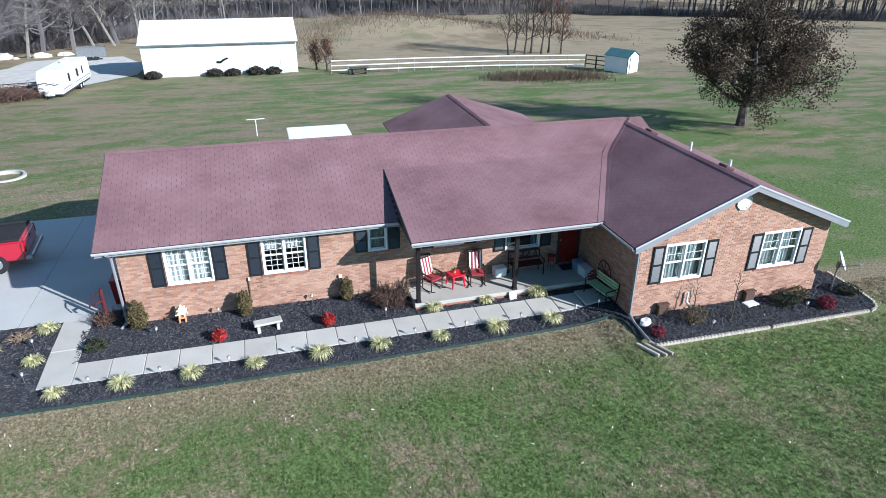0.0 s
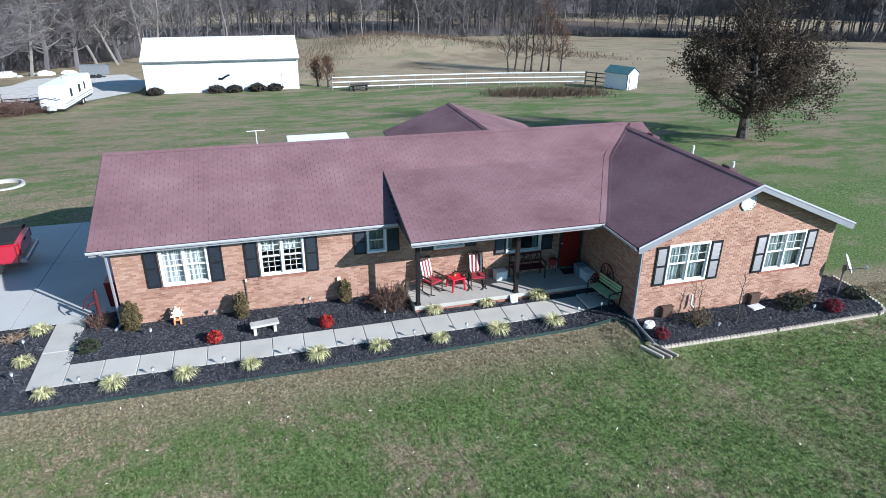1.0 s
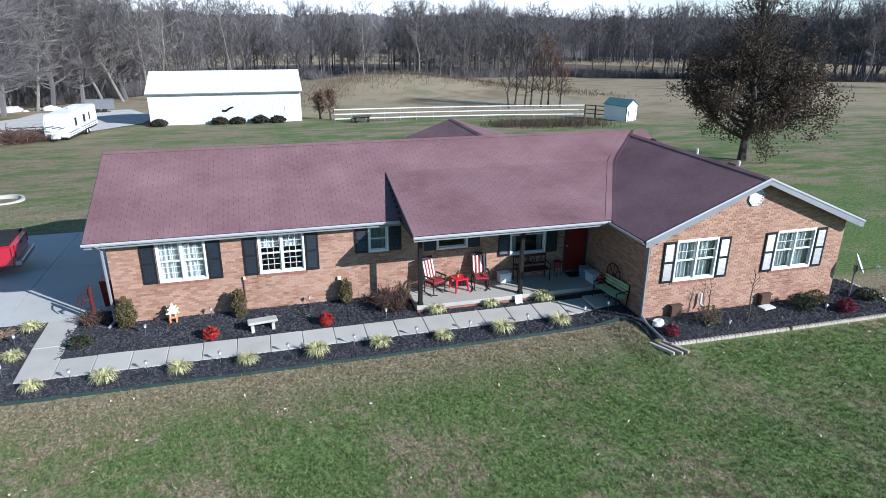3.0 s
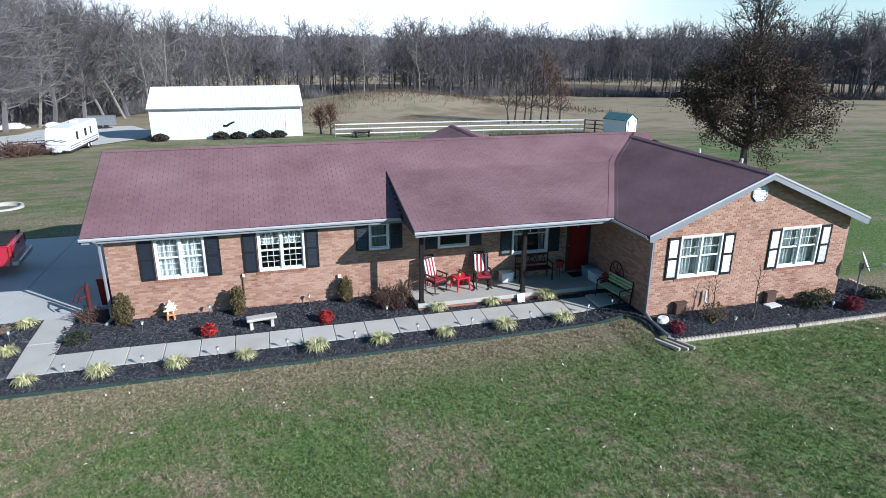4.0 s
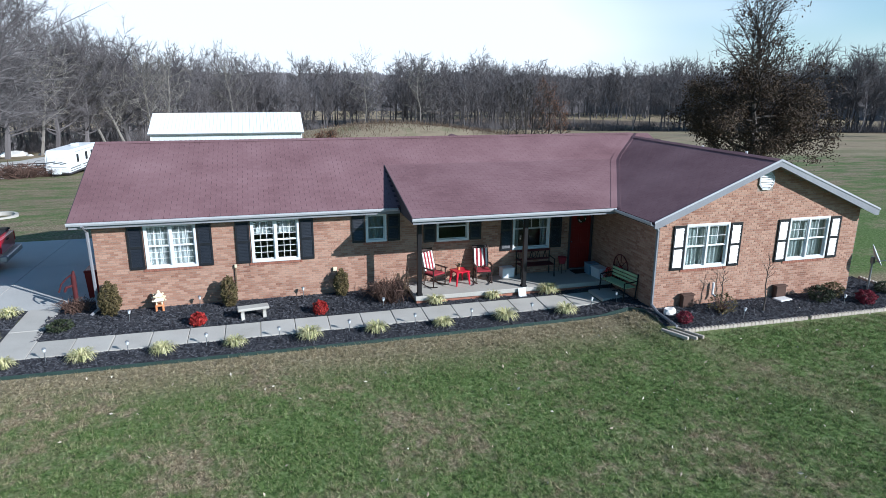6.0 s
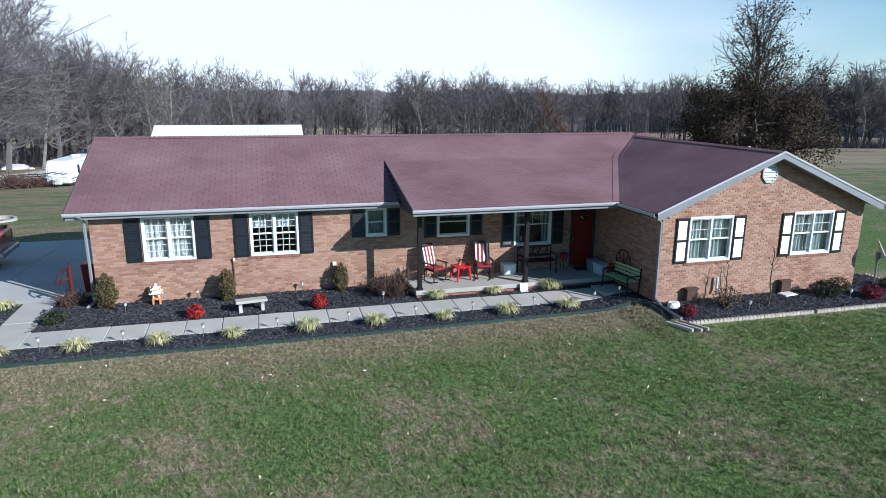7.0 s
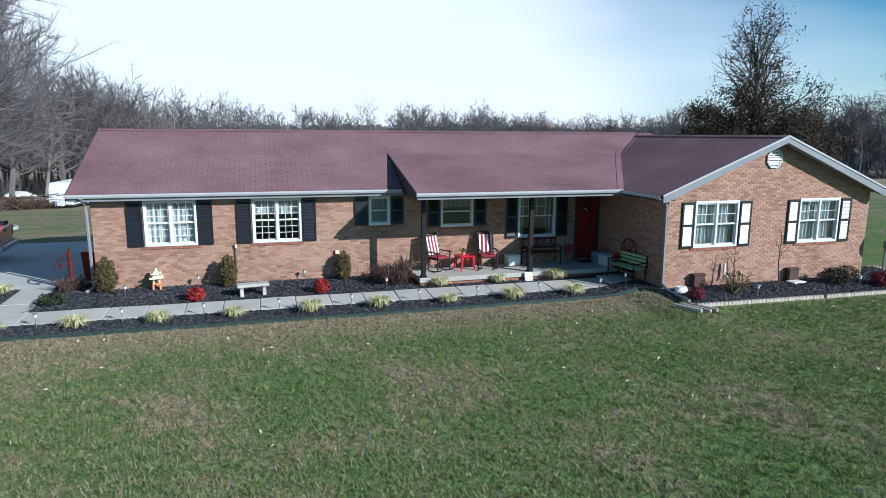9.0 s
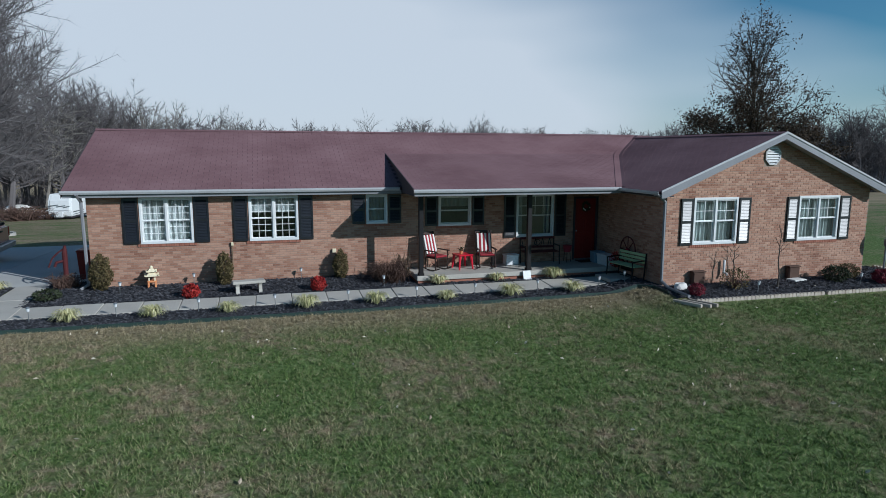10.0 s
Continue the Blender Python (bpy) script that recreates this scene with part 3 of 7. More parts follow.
part("floor", box(B(), LEFT_X + 0.21, WALL_Y + 0.24, 0.0, WING_X1 - 0.21, 28.88, 0.22), M["room"], house)
part("floor", box(B(), WING_X0 + 0.21, WING_Y + 0.24, 0.0, WING_X1 - 0.21, WALL_Y + 0.23, 0.22), M["room"], house)
part("partition", box(B(), LEFT_X + 0.25, 24.2, 0.22, WING_X0 + 0.2, 24.3, 2.66), M["room"], house)
part("partition", box(B(), WING_X0 + 0.22, 20.6, 0.22, WING_X1 - 0.22, 20.7, 2.66), M["room"], house)
part("ceiling_board", box(B(), LEFT_X + 0.21, WALL_Y + 0.23, 2.685, WING_X1 - 0.21, 28.88, 2.73), M["room"], house)
part("ceiling_board", box(B(), WING_X0 + 0.21, WING_Y + 0.23, 2.685, WING_X1 - 0.21, WALL_Y + 0.22, 2.73), M["room"], house)

BL, BH = 0.203, 0.0677


def brick_spots(a, b, z0, top, holes):
    """Lower-left corner and length of each brick of a wall in running bond."""
    out = []
    row = 0
    z = z0
    while z < 4.6:
        s = a - (BL / 2 if row % 2 else 0)
        while s < b:
            p, q = max(a, s) + 0.004, min(b, s + BL) - 0.005
            s += BL
            if q - p < 0.035:
                continue
            cz = z + BH / 2
            if cz + 0.03 > top((p + q) / 2):
                continue
            segs = [(p, q)]
            for h in holes:
                if h[1] - 0.075 < cz < h[3] + 0.005:
                    nxt = []
                    for u, v in segs:
                        if v <= h[0] or u >= h[2]:
                            nxt.append((u, v))
                            continue
                        if h[0] - u > 0.03:
                            nxt.append((u, h[0]))
                        if v - h[2] > 0.03:
                            nxt.append((h[2], v))
                    segs = nxt
            out += [(u, z + 0.005, v - u) for u, v in segs]
        z += BH
        row += 1
    return out


def brick_box():
    """Brick face, 1 long, seen side at y = -0.012."""
    v = [(0, 0, 0), (1, 0, 0), (1, 0, 1), (0, 0, 1), (0.012, -1, 0.05), (0.988, -1, 0.05), (0.988, -1, 0.95), (0.012, -1, 0.95)]
    f = [(4, 5, 6), (4, 6, 7), (0, 1, 5), (0, 5, 4), (1, 2, 6), (1, 6, 5), (2, 3, 7), (2, 7, 6), (3, 0, 4), (3, 4, 7)]
    return np.array(v, dtype=float), np.array(f)


def lay_bricks(parent, spots, place, picked):
    """The picked bricks as pieces of their own, the rest joined."""
    rs = np.random.RandomState(7)
    bv, bf = brick_box()
    V, F = [], []
    shared = {}
    n = 0
    for s, z, ln in spots:
        d = 0.005 + 0.003 * rs.rand()
        if picked(s, z) and ln > 0.18 and n < 300:
            n += 1
            if "m" not in shared:
                me = bpy.data.meshes.new("brick")
                me.from_pydata([tuple(p) for p in bv * (0.194, 0.006, 0.0577)], [], [tuple(int(i) for i in t) for t in bf])
                me.materials.append(M["brick"])
                shared["m"] = me
            o = new("brick", shared["m"])
            o.parent = parent
            o.matrix_world = place(s, z)
            continue
        w = bv * (ln, d, 0.0577)
        m = np.array(place(s, z))
        V.append(w @ m[:3, :3].T + m[:3, 3])
        F.append(bf + 8 * len(F))
    ob = np_mesh("brickwork", np.concatenate(V), np.concatenate(F), M["brick"], parent)
    ob["kind"] = "stuff"


def roof_quad(name, quad, parent=None):
    return part(name, slab(B(), quad, 0.11), M["felt"], parent or house)


XV = WE_X0 + (RIDGE_Z - WE_Z) / WSL
roof = part("roof", slab(slab(B(), [(-6.12, EAVE_Y, EAVE_Z), (PX0 + 0.1, EAVE_Y, EAVE_Z), (PX0 + 0.1, RIDGE_Y, RIDGE_Z), (-6.12, RIDGE_Y, RIDGE_Z)], 0.11),
            [(PX0 + 0.1, PT_Y - 0.3, z_main(PT_Y - 0.3)), (11.9, PT_Y - 0.3, z_main(PT_Y - 0.3)), (XV, RIDGE_Y, RIDGE_Z), (PX0 + 0.1, RIDGE_Y, RIDGE_Z)], 0.11), M["felt"], house, "dark red asphalt shingle roof with black cutouts")
porch_roof = roof_quad("porch_roof", [(PX0, PE_Y, PE_Z), (9.55, PE_Y, PE_Z), (11.6, PT_Y, z_porch(PT_Y) - 0.004), (PX0, PT_Y, z_porch(PT_Y) - 0.004)])
wing_roof = part("wing_roof", slab(slab(B(), [(WE_X0, WG_Y, WE_Z), (WE_X0, 19.0, WE_Z), (WR_X, RIDGE_Y + 0.2, WR_Z), (WR_X, WG_Y, WR_Z)], 0.11),
                 [(WR_X, WG_Y, WR_Z), (WR_X, RIDGE_Y + 0.3, WR_Z), (WE_X1, 29.3, WE_Z), (WE_X1, WG_Y, WE_Z)], 0.11), M["felt"], house)
roof_quad("rear_roof", [(-6.12, RIDGE_Y, RIDGE_Z), (13.4, RIDGE_Y, RIDGE_Z), (17.4, 29.3, EAVE_Z), (-6.12, 29.3, EAVE_Z)])
# rear wing
RX, RZ, RY1, RH = 8.68, 3.78, 34.1, 1.3
rear_wing = roof_quad("rear_wing_roof", [(RX, 25.6, RZ), (RX, RY1, RZ), (5.1, RY1, RZ - RH), (5.1, 25.6, RZ - RH)])
roof_quad("rear_wing_roof", [(RX, 25.6, RZ), (RX, RY1, RZ), (12.9, RY1, RZ - RH), (12.9, 25.6, RZ - RH)])
part("rear_wing_wall", box(B(), 5.5, 29.1, -1.2, 12.5, 33.8, 2.5), M["brick"], house)


def tab_shape():
    v = [(0, 0, 0.001), (1, 0, 0.001), (1, 0, 0.005), (0, 0, 0.005), (0, 1, 0.0045), (1, 1, 0.0045)]
    f = [(0, 1, 2), (0, 2, 3), (3, 2, 5), (3, 5, 4), (0, 3, 4), (1, 5, 2)]
    return np.array(v, dtype=float), np.array(f)


TW, TE = 0.305, 0.150


def lay_tabs(parent, start, along, up, length, rise, keep, picked=None, seed=1, slot=0.011):
    """Courses of three-tab shingles on a slope; along and up are unit vectors."""
    rs = np.random.RandomState(seed)
    start, along, up = Vector(start), Vector(along).normalized(), Vector(up).normalized()
    nrm = along.cross(up)
    if nrm.z < 0:
        nrm = -nrm
    R = np.array((along, up, nrm)).T
    tv, tf = tab_shape()
    V, F, n, shared = [], [], 0, None
    for c in range(int(rise / TE) + 1):
        off = TW / 2 if c % 2 else 0.0
        for k in range(-1, int(length / TW) + 1):
            a = k * TW + off
            a0, a1 = max(0.0, a), min(length, a + TW - slot)
            if a1 - a0 < 0.03:
                continue
            h = min(TE + 0.004, rise - c * TE)
            if h < 0.02:
                continue
            p = start + along * a0 + up * (c * TE)
            mid = p + along * ((a1 - a0) / 2) + up * (h / 2)
            if not keep(mid.x, mid.y, mid.z):
                continue
            full = a1 - a0 > TW - slot - 0.001 and h > TE
            lift = nrm * (0.002 * rs.rand())
            if picked and full and n < 300 and picked(mid.x, mid.y):
                n += 1
                if shared is None:
                    shared = bpy.data.meshes.new("shingle")
                    shared.from_pydata([tuple(q) for q in tv * (TW - slot, TE + 0.004, 1)], [], [tuple(int(i) for i in t) for t in tf])
                    shared.materials.append(M["shingle"])
                o = new("shingle", shared)
                o.parent = parent
                o.matrix_world = Matrix.Translation(p + lift) @ Matrix(R.tolist()).to_4x4()
                continue
            V.append((tv * (a1 - a0, h, 1)) @ R.T + np.array(p + lift))
            F.append(tf + 6 * len(F))
    ob = np_mesh("shingles", np.concatenate(V), np.concatenate(F), M["shingle"], parent)
    ob["kind"] = "stuff"


def gutter(bm, x0, x1, y, z, run="x"):
    prof = [(0.0, 0.0), (-0.075, 0.0), (-0.10, 0.05), (-0.10, 0.10), (-0.088, 0.10), (-0.088, 0.055), (-0.068, 0.012), (0.0, 0.012)]
    if run == "x":
        return prism(bm, [(y + u, z + v) for u, v in prof], "x", x0, x1)
    return prism(bm, [(y + u, z + v) for u, v in prof], "y", x0, x1)


part("gutter", gutter(B(), -6.14, PX0 - 0.05, EAVE_Y, EAVE_Z - 0.105), M["gutter"], house, "white metal rain gutter")
part("gutter", gutter(B(), PX0 - 0.02, 9.5, PE_Y, PE_Z - 0.105), M["gutter"], house, "white metal rain gutter")
part("gutter", gutter(B(), WG_Y + 0.02, 18.9, WE_X0, WE_Z - 0.105, "y"), M["gutter"], house, "white metal rain gutter")
part("fascia", box(B(), -6.1, EAVE_Y + 0.004, EAVE_Z - 0.2, PX0 + 0.02, EAVE_Y + 0.03, EAVE_Z - 0.09), M["fascia"], house)
part("fascia", box(B(), PX0 + 0.02, PE_Y + 0.004, PE_Z - 0.2, 9.6, PE_Y + 0.03, PE_Z - 0.09), M["fascia"], house)
# these soffits are near-black: the shade under the eaves is put into the colour
part("soffit", box(B(), -6.1, EAVE_Y + 0.032, EAVE_Z - 0.2, PX0, WALL_Y - 0.014, EAVE_Z - 0.17), M["dark_siding"], house, "soffit under the eave, coloured dark for its shade")
part("soffit", box(B(), PX0 + 0.04, PE_Y + 0.032, PE_Z - 0.2, WING_X0 - 0.016, WALL_Y - 0.014, PE_Z - 0.17), M["dark_siding"], house, "porch ceiling, coloured dark for its shade")
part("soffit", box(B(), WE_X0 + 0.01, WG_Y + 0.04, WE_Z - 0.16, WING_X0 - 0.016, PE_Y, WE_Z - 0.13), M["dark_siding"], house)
part("frieze", box(B(), LEFT_X, WALL_Y - 0.03, 2.53, WING_X0 - 0.02, WALL_Y - 0.002, 2.58 + 0.0), M["dark_siding"], house)
part("cheek", prism(B(), [(EAVE_Y, EAVE_Z + 0.02), (PT_Y, z_main(PT_Y)), (PE_Y + 0.03, PE_Z - 0.02), (PE_Y + 0.03, PE_Z - 0.2), (EAVE_Y, PE_Z - 0.2)], "x", PX0 + 0.03, PX0 + 0.08), M["dark_siding"], house, "dark triangular siding under the porch roof")
for sgn, ex, slp in ((-1, WE_X0, WSL), (1, WE_X1, WSR)):
    d = 0.19
    part("rake_board", prism(B(), [(WR_X, WR_Z + 0.01), (ex, WE_Z + 0.01), (ex, WE_Z - d), (ex - sgn * 0.12, WE_Z - d), (WR_X, WR_Z - d)], "y", WG_Y - 0.025, WG_Y + 0.0), M["fascia"], house, "pale grey rake board")
    part("rake_trim", prism(B(), [(WR_X, WR_Z + 0.03), (ex + sgn * 0.02, WE_Z + 0.022), (ex + sgn * 0.02, WE_Z - 0.03), (WR_X, WR_Z - 0.03)], "y", WG_Y - 0.045, WG_Y - 0.026), M["gutter"], house)
    part("soffit", slab(B(), [(WR_X, WG_Y + 0.002, WR_Z - 0.13), (ex, WG_Y + 0.002, WE_Z - 0.13), (ex, WING_Y - 0.016, WE_Z - 0.13), (WR_X, WING_Y - 0.016, WR_Z - 0.13)], 0.02), M["soffit"], house)
part("rake_board", prism(B(), [(EAVE_Y - 0.02, EAVE_Z + 0.01), (RIDGE_Y, RIDGE_Z + 0.01), (RIDGE_Y, RIDGE_Z - 0.17), (EAVE_Y - 0.02, EAVE_Z - 0.2)], "x", -6.135, -6.12), M["dark_siding"], house)
part("rake_board", prism(B(), [(PE_Y - 0.02, PE_Z + 0.012), (PT_Y, z_porch(PT_Y) + 0.012), (PT_Y, z_porch(PT_Y) - 0.03), (PE_Y - 0.02, PE_Z - 0.12)], "x", PX0 - 0.025, PX0), M["dark_siding"], house)


def ridge_cap(p, q, w, s):
    """A run of lapped cap shingles along a ridge."""
    p, q = Vector(p), Vector(q)
    d = (q - p).normalized()
    side = Vector((-d.y, d.x, 0)).normalized()
    n = int((q - p).length / 0.16)
    bm = B()
    for i in range(n):
        a, b = p + d * (i * 0.16), p + d * (i * 0.16 + 0.2)
        for sg in (-1, 1):
            e = side * (sg * w) - Vector((0, 0, w * s))
            vs = [bm.verts.new(v) for v in (a + Vector((0, 0, 0.034)), b + Vector((0, 0, 0.022)), b + e + Vector((0, 0, 0.02)), a + e + Vector((0, 0, 0.03)), a + e + Vector((0, 0, 0.012)), a + Vector((0, 0, 0.016)))]
            bm.faces.new(vs[:4])
            bm.faces.new((vs[0], vs[3], vs[4], vs[5]))
    bmesh.ops.recalc_face_normals(bm, faces=bm.faces)
    return part("ridge_cap", bm, M["shingle"], house)


ridge_cap((-6.12, RIDGE_Y, RIDGE_Z), (13.62, RIDGE_Y, RIDGE_Z), 0.14, SL)
ridge_cap((WR_X, RIDGE_Y + 0.2, WR_Z), (WR_X, WG_Y, WR_Z), 0.14, WSL)
ridge_cap((RX, RY1, RZ), (RX, 25.6, RZ), 0.14, 0.38)


# ---- windows ----
def window(x0, x1, z0, z1, y, panels, cols, rows, top_only, dressing, label):
    """Vinyl window: outer frame, per panel two sashes with panes and bars, shade behind."""
    w = new("window")
    w.parent = house
    w["label"] = label
    f = B()
    t = 0.045
    box(f, x0 - 0.02, y - 0.035, z1 - t, x1 + 0.02, y + 0.09, z1 + 0.03, 0.006)
    box(f, x0 - 0.02, y - 0.035, z0 - 0.03, x1 + 0.02, y + 0.09, z0 + t, 0.006)
    box(f, x0 - 0.02, y - 0.034, z0 + t, x0 + t, y + 0.09, z1 - t, 0.006)
    box(f, x1 - t, y - 0.034, z0 + t, x1 + 0.02, y + 0.09, z1 - t, 0.006)
    part("window_frame", f, M["vinyl"], w)
    iw = (x1 - x0 - 2 * t - 0.07 * (panels - 1)) / panels
    for p in range(panels):
        a = x0 + t + p * (iw + 0.07)
        b = a + iw
        if p:
            part("mullion", box(B(), a - 0.07, y - 0.03, z0 + t, a, y + 0.085, z1 - t, 0.006), M["vinyl"], w)
        zm = z0 + t + (z1 - z0 - 2 * t) * 0.5
        for lo, hi, dy, grid in ((zm - 0.02, z1 - t, 0.0, True), (z0 + t, zm + 0.02, 0.03, not top_only)):
            s = B()
            r = 0.028
            box(s, a, y + dy, hi - r, b, y + dy + 0.028, hi)
            box(s, a, y + dy, lo, b, y + dy + 0.028, lo + r)
            box(s, a, y + dy + 0.001, lo + r, a + r, y + dy + 0.027, hi - r)
            box(s, b - r, y + dy + 0.001, lo + r, b, y + dy + 0.027, hi - r)
            part("sash", s, M["vinyl"], w)
            if grid:
                g = B()
                for i in range(1, cols):
                    xx = a + r + (b - a - 2 * r) * i / cols
                    box(g, xx - 0.008, y + dy + 0.006, lo + r, xx + 0.008, y + dy + 0.011, hi - r)
                for j in range(1, rows):
                    zz = lo + r + (hi - lo - 2 * r) * j / rows
                    box(g, a + r, y + dy + 0.0055, zz - 0.008, b - r, y + dy + 0.0115, zz + 0.008)
                part("muntin_grid", g, M["vinyl"], w)
            gl = part("pane", box(B(), a + r, y + dy + 0.014, lo + r, b - r, y + dy + 0.018, hi - r), M["glass"], w)
            gl.visible_shadow = False
    if dressing:
        c = B()
        if dressing == "blind":
            zz = z0 + 0.03
            while zz < z1:
                box(c, x0 + 0.02, y + 0.13, zz, x1 - 0.02, y + 0.15, zz + 0.036, m=None)
                zz += 0.042
        else:
            n = 40
            lo = z0 + (z1 - z0) * (0.62 if dressing == "valance" else 0.0)
            spans = [(x0, x1)] if dressing != "sides" else [(x0, x0 + (x1 - x0) * 0.2), (x1 - (x1 - x0) * 0.2, x1)]
            for u, v in spans:
                pts = []
                for i in range(n + 1):
                    q = u + (v - u) * i / n
                    pts.append((q, y + 0.16 + 0.018 * math.sin(q * 48)))
                prism(c, pts + [(q, yy + 0.004) for q, yy in pts[::-1]], "z", lo, z1)
        part("blind" if dressing == "blind" else "curtain", c, M["curtain_dim" if dressing == "dim" else "curtain"], w)
    return w


def shutter(x0, x1, z0, z1, y):
    """Louvred shutter: frame and two banks of tilted slats."""
    s = new("shutter")
    s.parent = house
    s["label"] = "glossy black louvred shutter"
    f = B()
    st = 0.05
    zm = z0 + (z1 - z0) * 0.5
    box(f, x0, y - 0.05, z0, x0 + st, y - 0.014, z1)
    box(f, x1 - st, y - 0.05, z0, x1, y - 0.014, z1)
    for a, b in ((z0, z0 + 0.075), (zm - 0.035, zm + 0.035), (z1 - 0.075, z1)):
        box(f, x0 + st, y - 0.049, a, x1 - st, y - 0.015, b)
    box(f, x0 + st, y - 0.018, z0, x1 - st, y - 0.0145, z1)
    part("shutter_frame", f, M["black_shutter"], s)
    for a, b in ((z0 + 0.075, zm - 0.035), (zm + 0.035, z1 - 0.075)):
        sl = B()
        n = int((b - a) / 0.042)
        for i in range(n):
            cz = a + (i + 0.5) * (b - a) / n
            box(sl, x0 + st, -0.003, -0.023, x1 - st, 0.003, 0.023, m=Matrix.Translation((0, y - 0.034, cz)) @ Matrix.Rotation(radians(-24), 4, "X"))
        part("louvres", sl, M["black_shutter"], s)
    return s


SH = 0.40
o = FRONT_OPEN
window(o[0][0], o[0][2], o[0][1], o[0][3], WALL_Y, 2, 3, 3, False, "curtain", "white double window with grid bars and drawn pale curtain")
window(o[1][0], o[1][2], o[1][1], o[1][3], WALL_Y, 2, 3, 3, False, "valance", "white double window with grid bars and pale valance")
window(o[2][0], o[2][2], o[2][1], o[2][3], WALL_Y, 1, 1, 1, False, "curtain", "small white double-hung window")
window(o[3][0], o[3][2], o[3][1], o[3][3], WALL_Y, 1, 1, 1, False, "valance", "white porch window with pale valance")
window(o[4][0], o[4][2], o[4][1], o[4][3], WALL_Y, 1, 4, 2, True, "sides", "tall white porch window with grid in the upper sash")
for a, b, c, d in WING_OPEN:
    window(a, c, b, d, WING_Y, 2, 2, 2, True, "dim", "white double-hung pair with grid in the upper sashes")
for a, b, c, d in (o[0], o[1], o[2], o[3], o[4]):
    shutter(a - 0.05 - SH, a - 0.05, b - 0.02, d + 0.0, WALL_Y)
    shutter(c + 0.05, c + 0.05 + SH, b - 0.02, d + 0.0, WALL_Y)
for a, b, c, d in WING_OPEN:
    shutter(a - 0.05 - SH, a - 0.05, b - 0.03, d + 0.01, WING_Y)
    shutter(c + 0.05, c + 0.05 + SH, b - 0.03, d + 0.01, WING_Y)
for a, b, c, d, y in [(*h, WALL_Y) for h in FRONT_OPEN[:5]] + [(*h, WING_Y) for h in WING_OPEN]:
    s = B()
    n = int((c - a + 0.2) / 0.0677)
    for i in range(n):
        box(s, a - 0.1 + i * 0.0677, y - 0.03, b - 0.105, a - 0.1 + i * 0.0677 + 0.058, y + 0.0, b - 0.035)
    part("brick_sill", s, M["brick_sill"], house, "projecting red brick sill")

# front door
door = new("front_door")
door.parent = house
door["label"] = "dark red panelled front door with a wreath"
a, b, c, d = o[5]
f = B()
box(f, a - 0.02, WALL_Y - 0.03, b, a + 0.05, WALL_Y + 0.1, d + 0.03)
box(f, c - 0.05, WALL_Y - 0.03, b, c + 0.015, WALL_Y + 0.1, d + 0.03)
box(f, a + 0.05, WALL_Y - 0.029, d - 0.04, c - 0.05, WALL_Y + 0.1, d + 0.029)
part("door_frame", f, M["dark_siding"], door)
f = box(B(), a + 0.052, WALL_Y + 0.03, b + 0.03, c - 0.052, WALL_Y + 0.075, d - 0.042)
for i in range(2):
    for z0, z1 in ((0.2, 0.75), (0.9, 1.4), (1.5, 1.85)):
        xa = a + 0.12 + i * 0.34
        box(f, xa, WALL_Y + 0.018, b + z0, xa + 0.27, WALL_Y + 0.031, b + z1, 0.008)
part("door_leaf", f, M["door_red"], door)
part("threshold", box(B(), a + 0.05, WALL_Y - 0.06, b - 0.02, c - 0.05, WALL_Y + 0.1, b + 0.028), M["steel"], door)
f = B()
bmesh.ops.create_uvsphere(f, u_segments=10, v_segments=6, radius=0.03, matrix=Matrix.Translation((a + 0.1, WALL_Y - 0.01, 1.2)))
part("door_knob", f, M["chrome"], door)
wreath = thing("wreath", "small dark wreath with pale flowers hanging on the front door", "wreath", (9.5, WALL_Y - 0.005, 2.02))
f = B()
rs = random.Random(3)
for i in range(160):
    t = rs.uniform(0, 6.283)
    r = 0.13 + rs.uniform(-0.04, 0.04)
    m = pose(r * math.cos(t), rs.uniform(-0.035, 0.01), r * math.sin(t), rs.uniform(0, 360), rs.uniform(0, 360), rs.uniform(0, 360))
    box(f, -0.025, -0.01, -0.002, 0.025, 0.01, 0.002, m=m)
part("foliage", f, M["leaf_dark"], wreath)
f = B()
for i in range(9):
    t = rs.uniform(3.4, 6.0)
    bmesh.ops.create_icosphere(f, subdivisions=1, radius=0.024, matrix=Matrix.Translation((0.13 * math.cos(t), -0.045, 0.13 * math.sin(t))))
part("flower", f, M["stone_white"], wreath)

# octagonal gable vent
vent = new("gable_vent")
vent.parent = house
vent["label"] = "white octagonal louvred gable vent"
f = B()
VX, VZ, VR = 13.44, 3.74, 0.29
oct8 = [(VX + VR * math.cos(radians(22.5 + 45 * i)), VZ + VR * math.sin(radians(22.5 + 45 * i))) for i in range(8)]
in8 = [(VX + 0.84 * VR * math.cos(radians(22.5 + 45 * i)), VZ + 0.84 * VR * math.sin(radians(22.5 + 45 * i))) for i in range(8)]
for i in range(8):
    prism(f, [oct8[i], oct8[(i + 1) % 8], in8[(i + 1) % 8], in8[i]], "y", WING_Y - 0.05, WING_Y - 0.014)
part("vent_frame", f, M["gutter"], vent)
for i in range(7):
    zz = VZ - 0.23 + i * 0.075
    hw = min(0.26, (0.84 * VR - 0.02) if abs(zz - VZ) < 0.12 else 0.27 - (abs(zz - VZ) - 0.1))
    part("slat", box(B(), VX - hw, -0.004, -0.034, VX + hw, 0.004, 0.034, m=Matrix.Translation((0, WING_Y - 0.034, zz)) @ Matrix.Rotation(radians(-35), 4, "X")), M["vinyl"], vent)

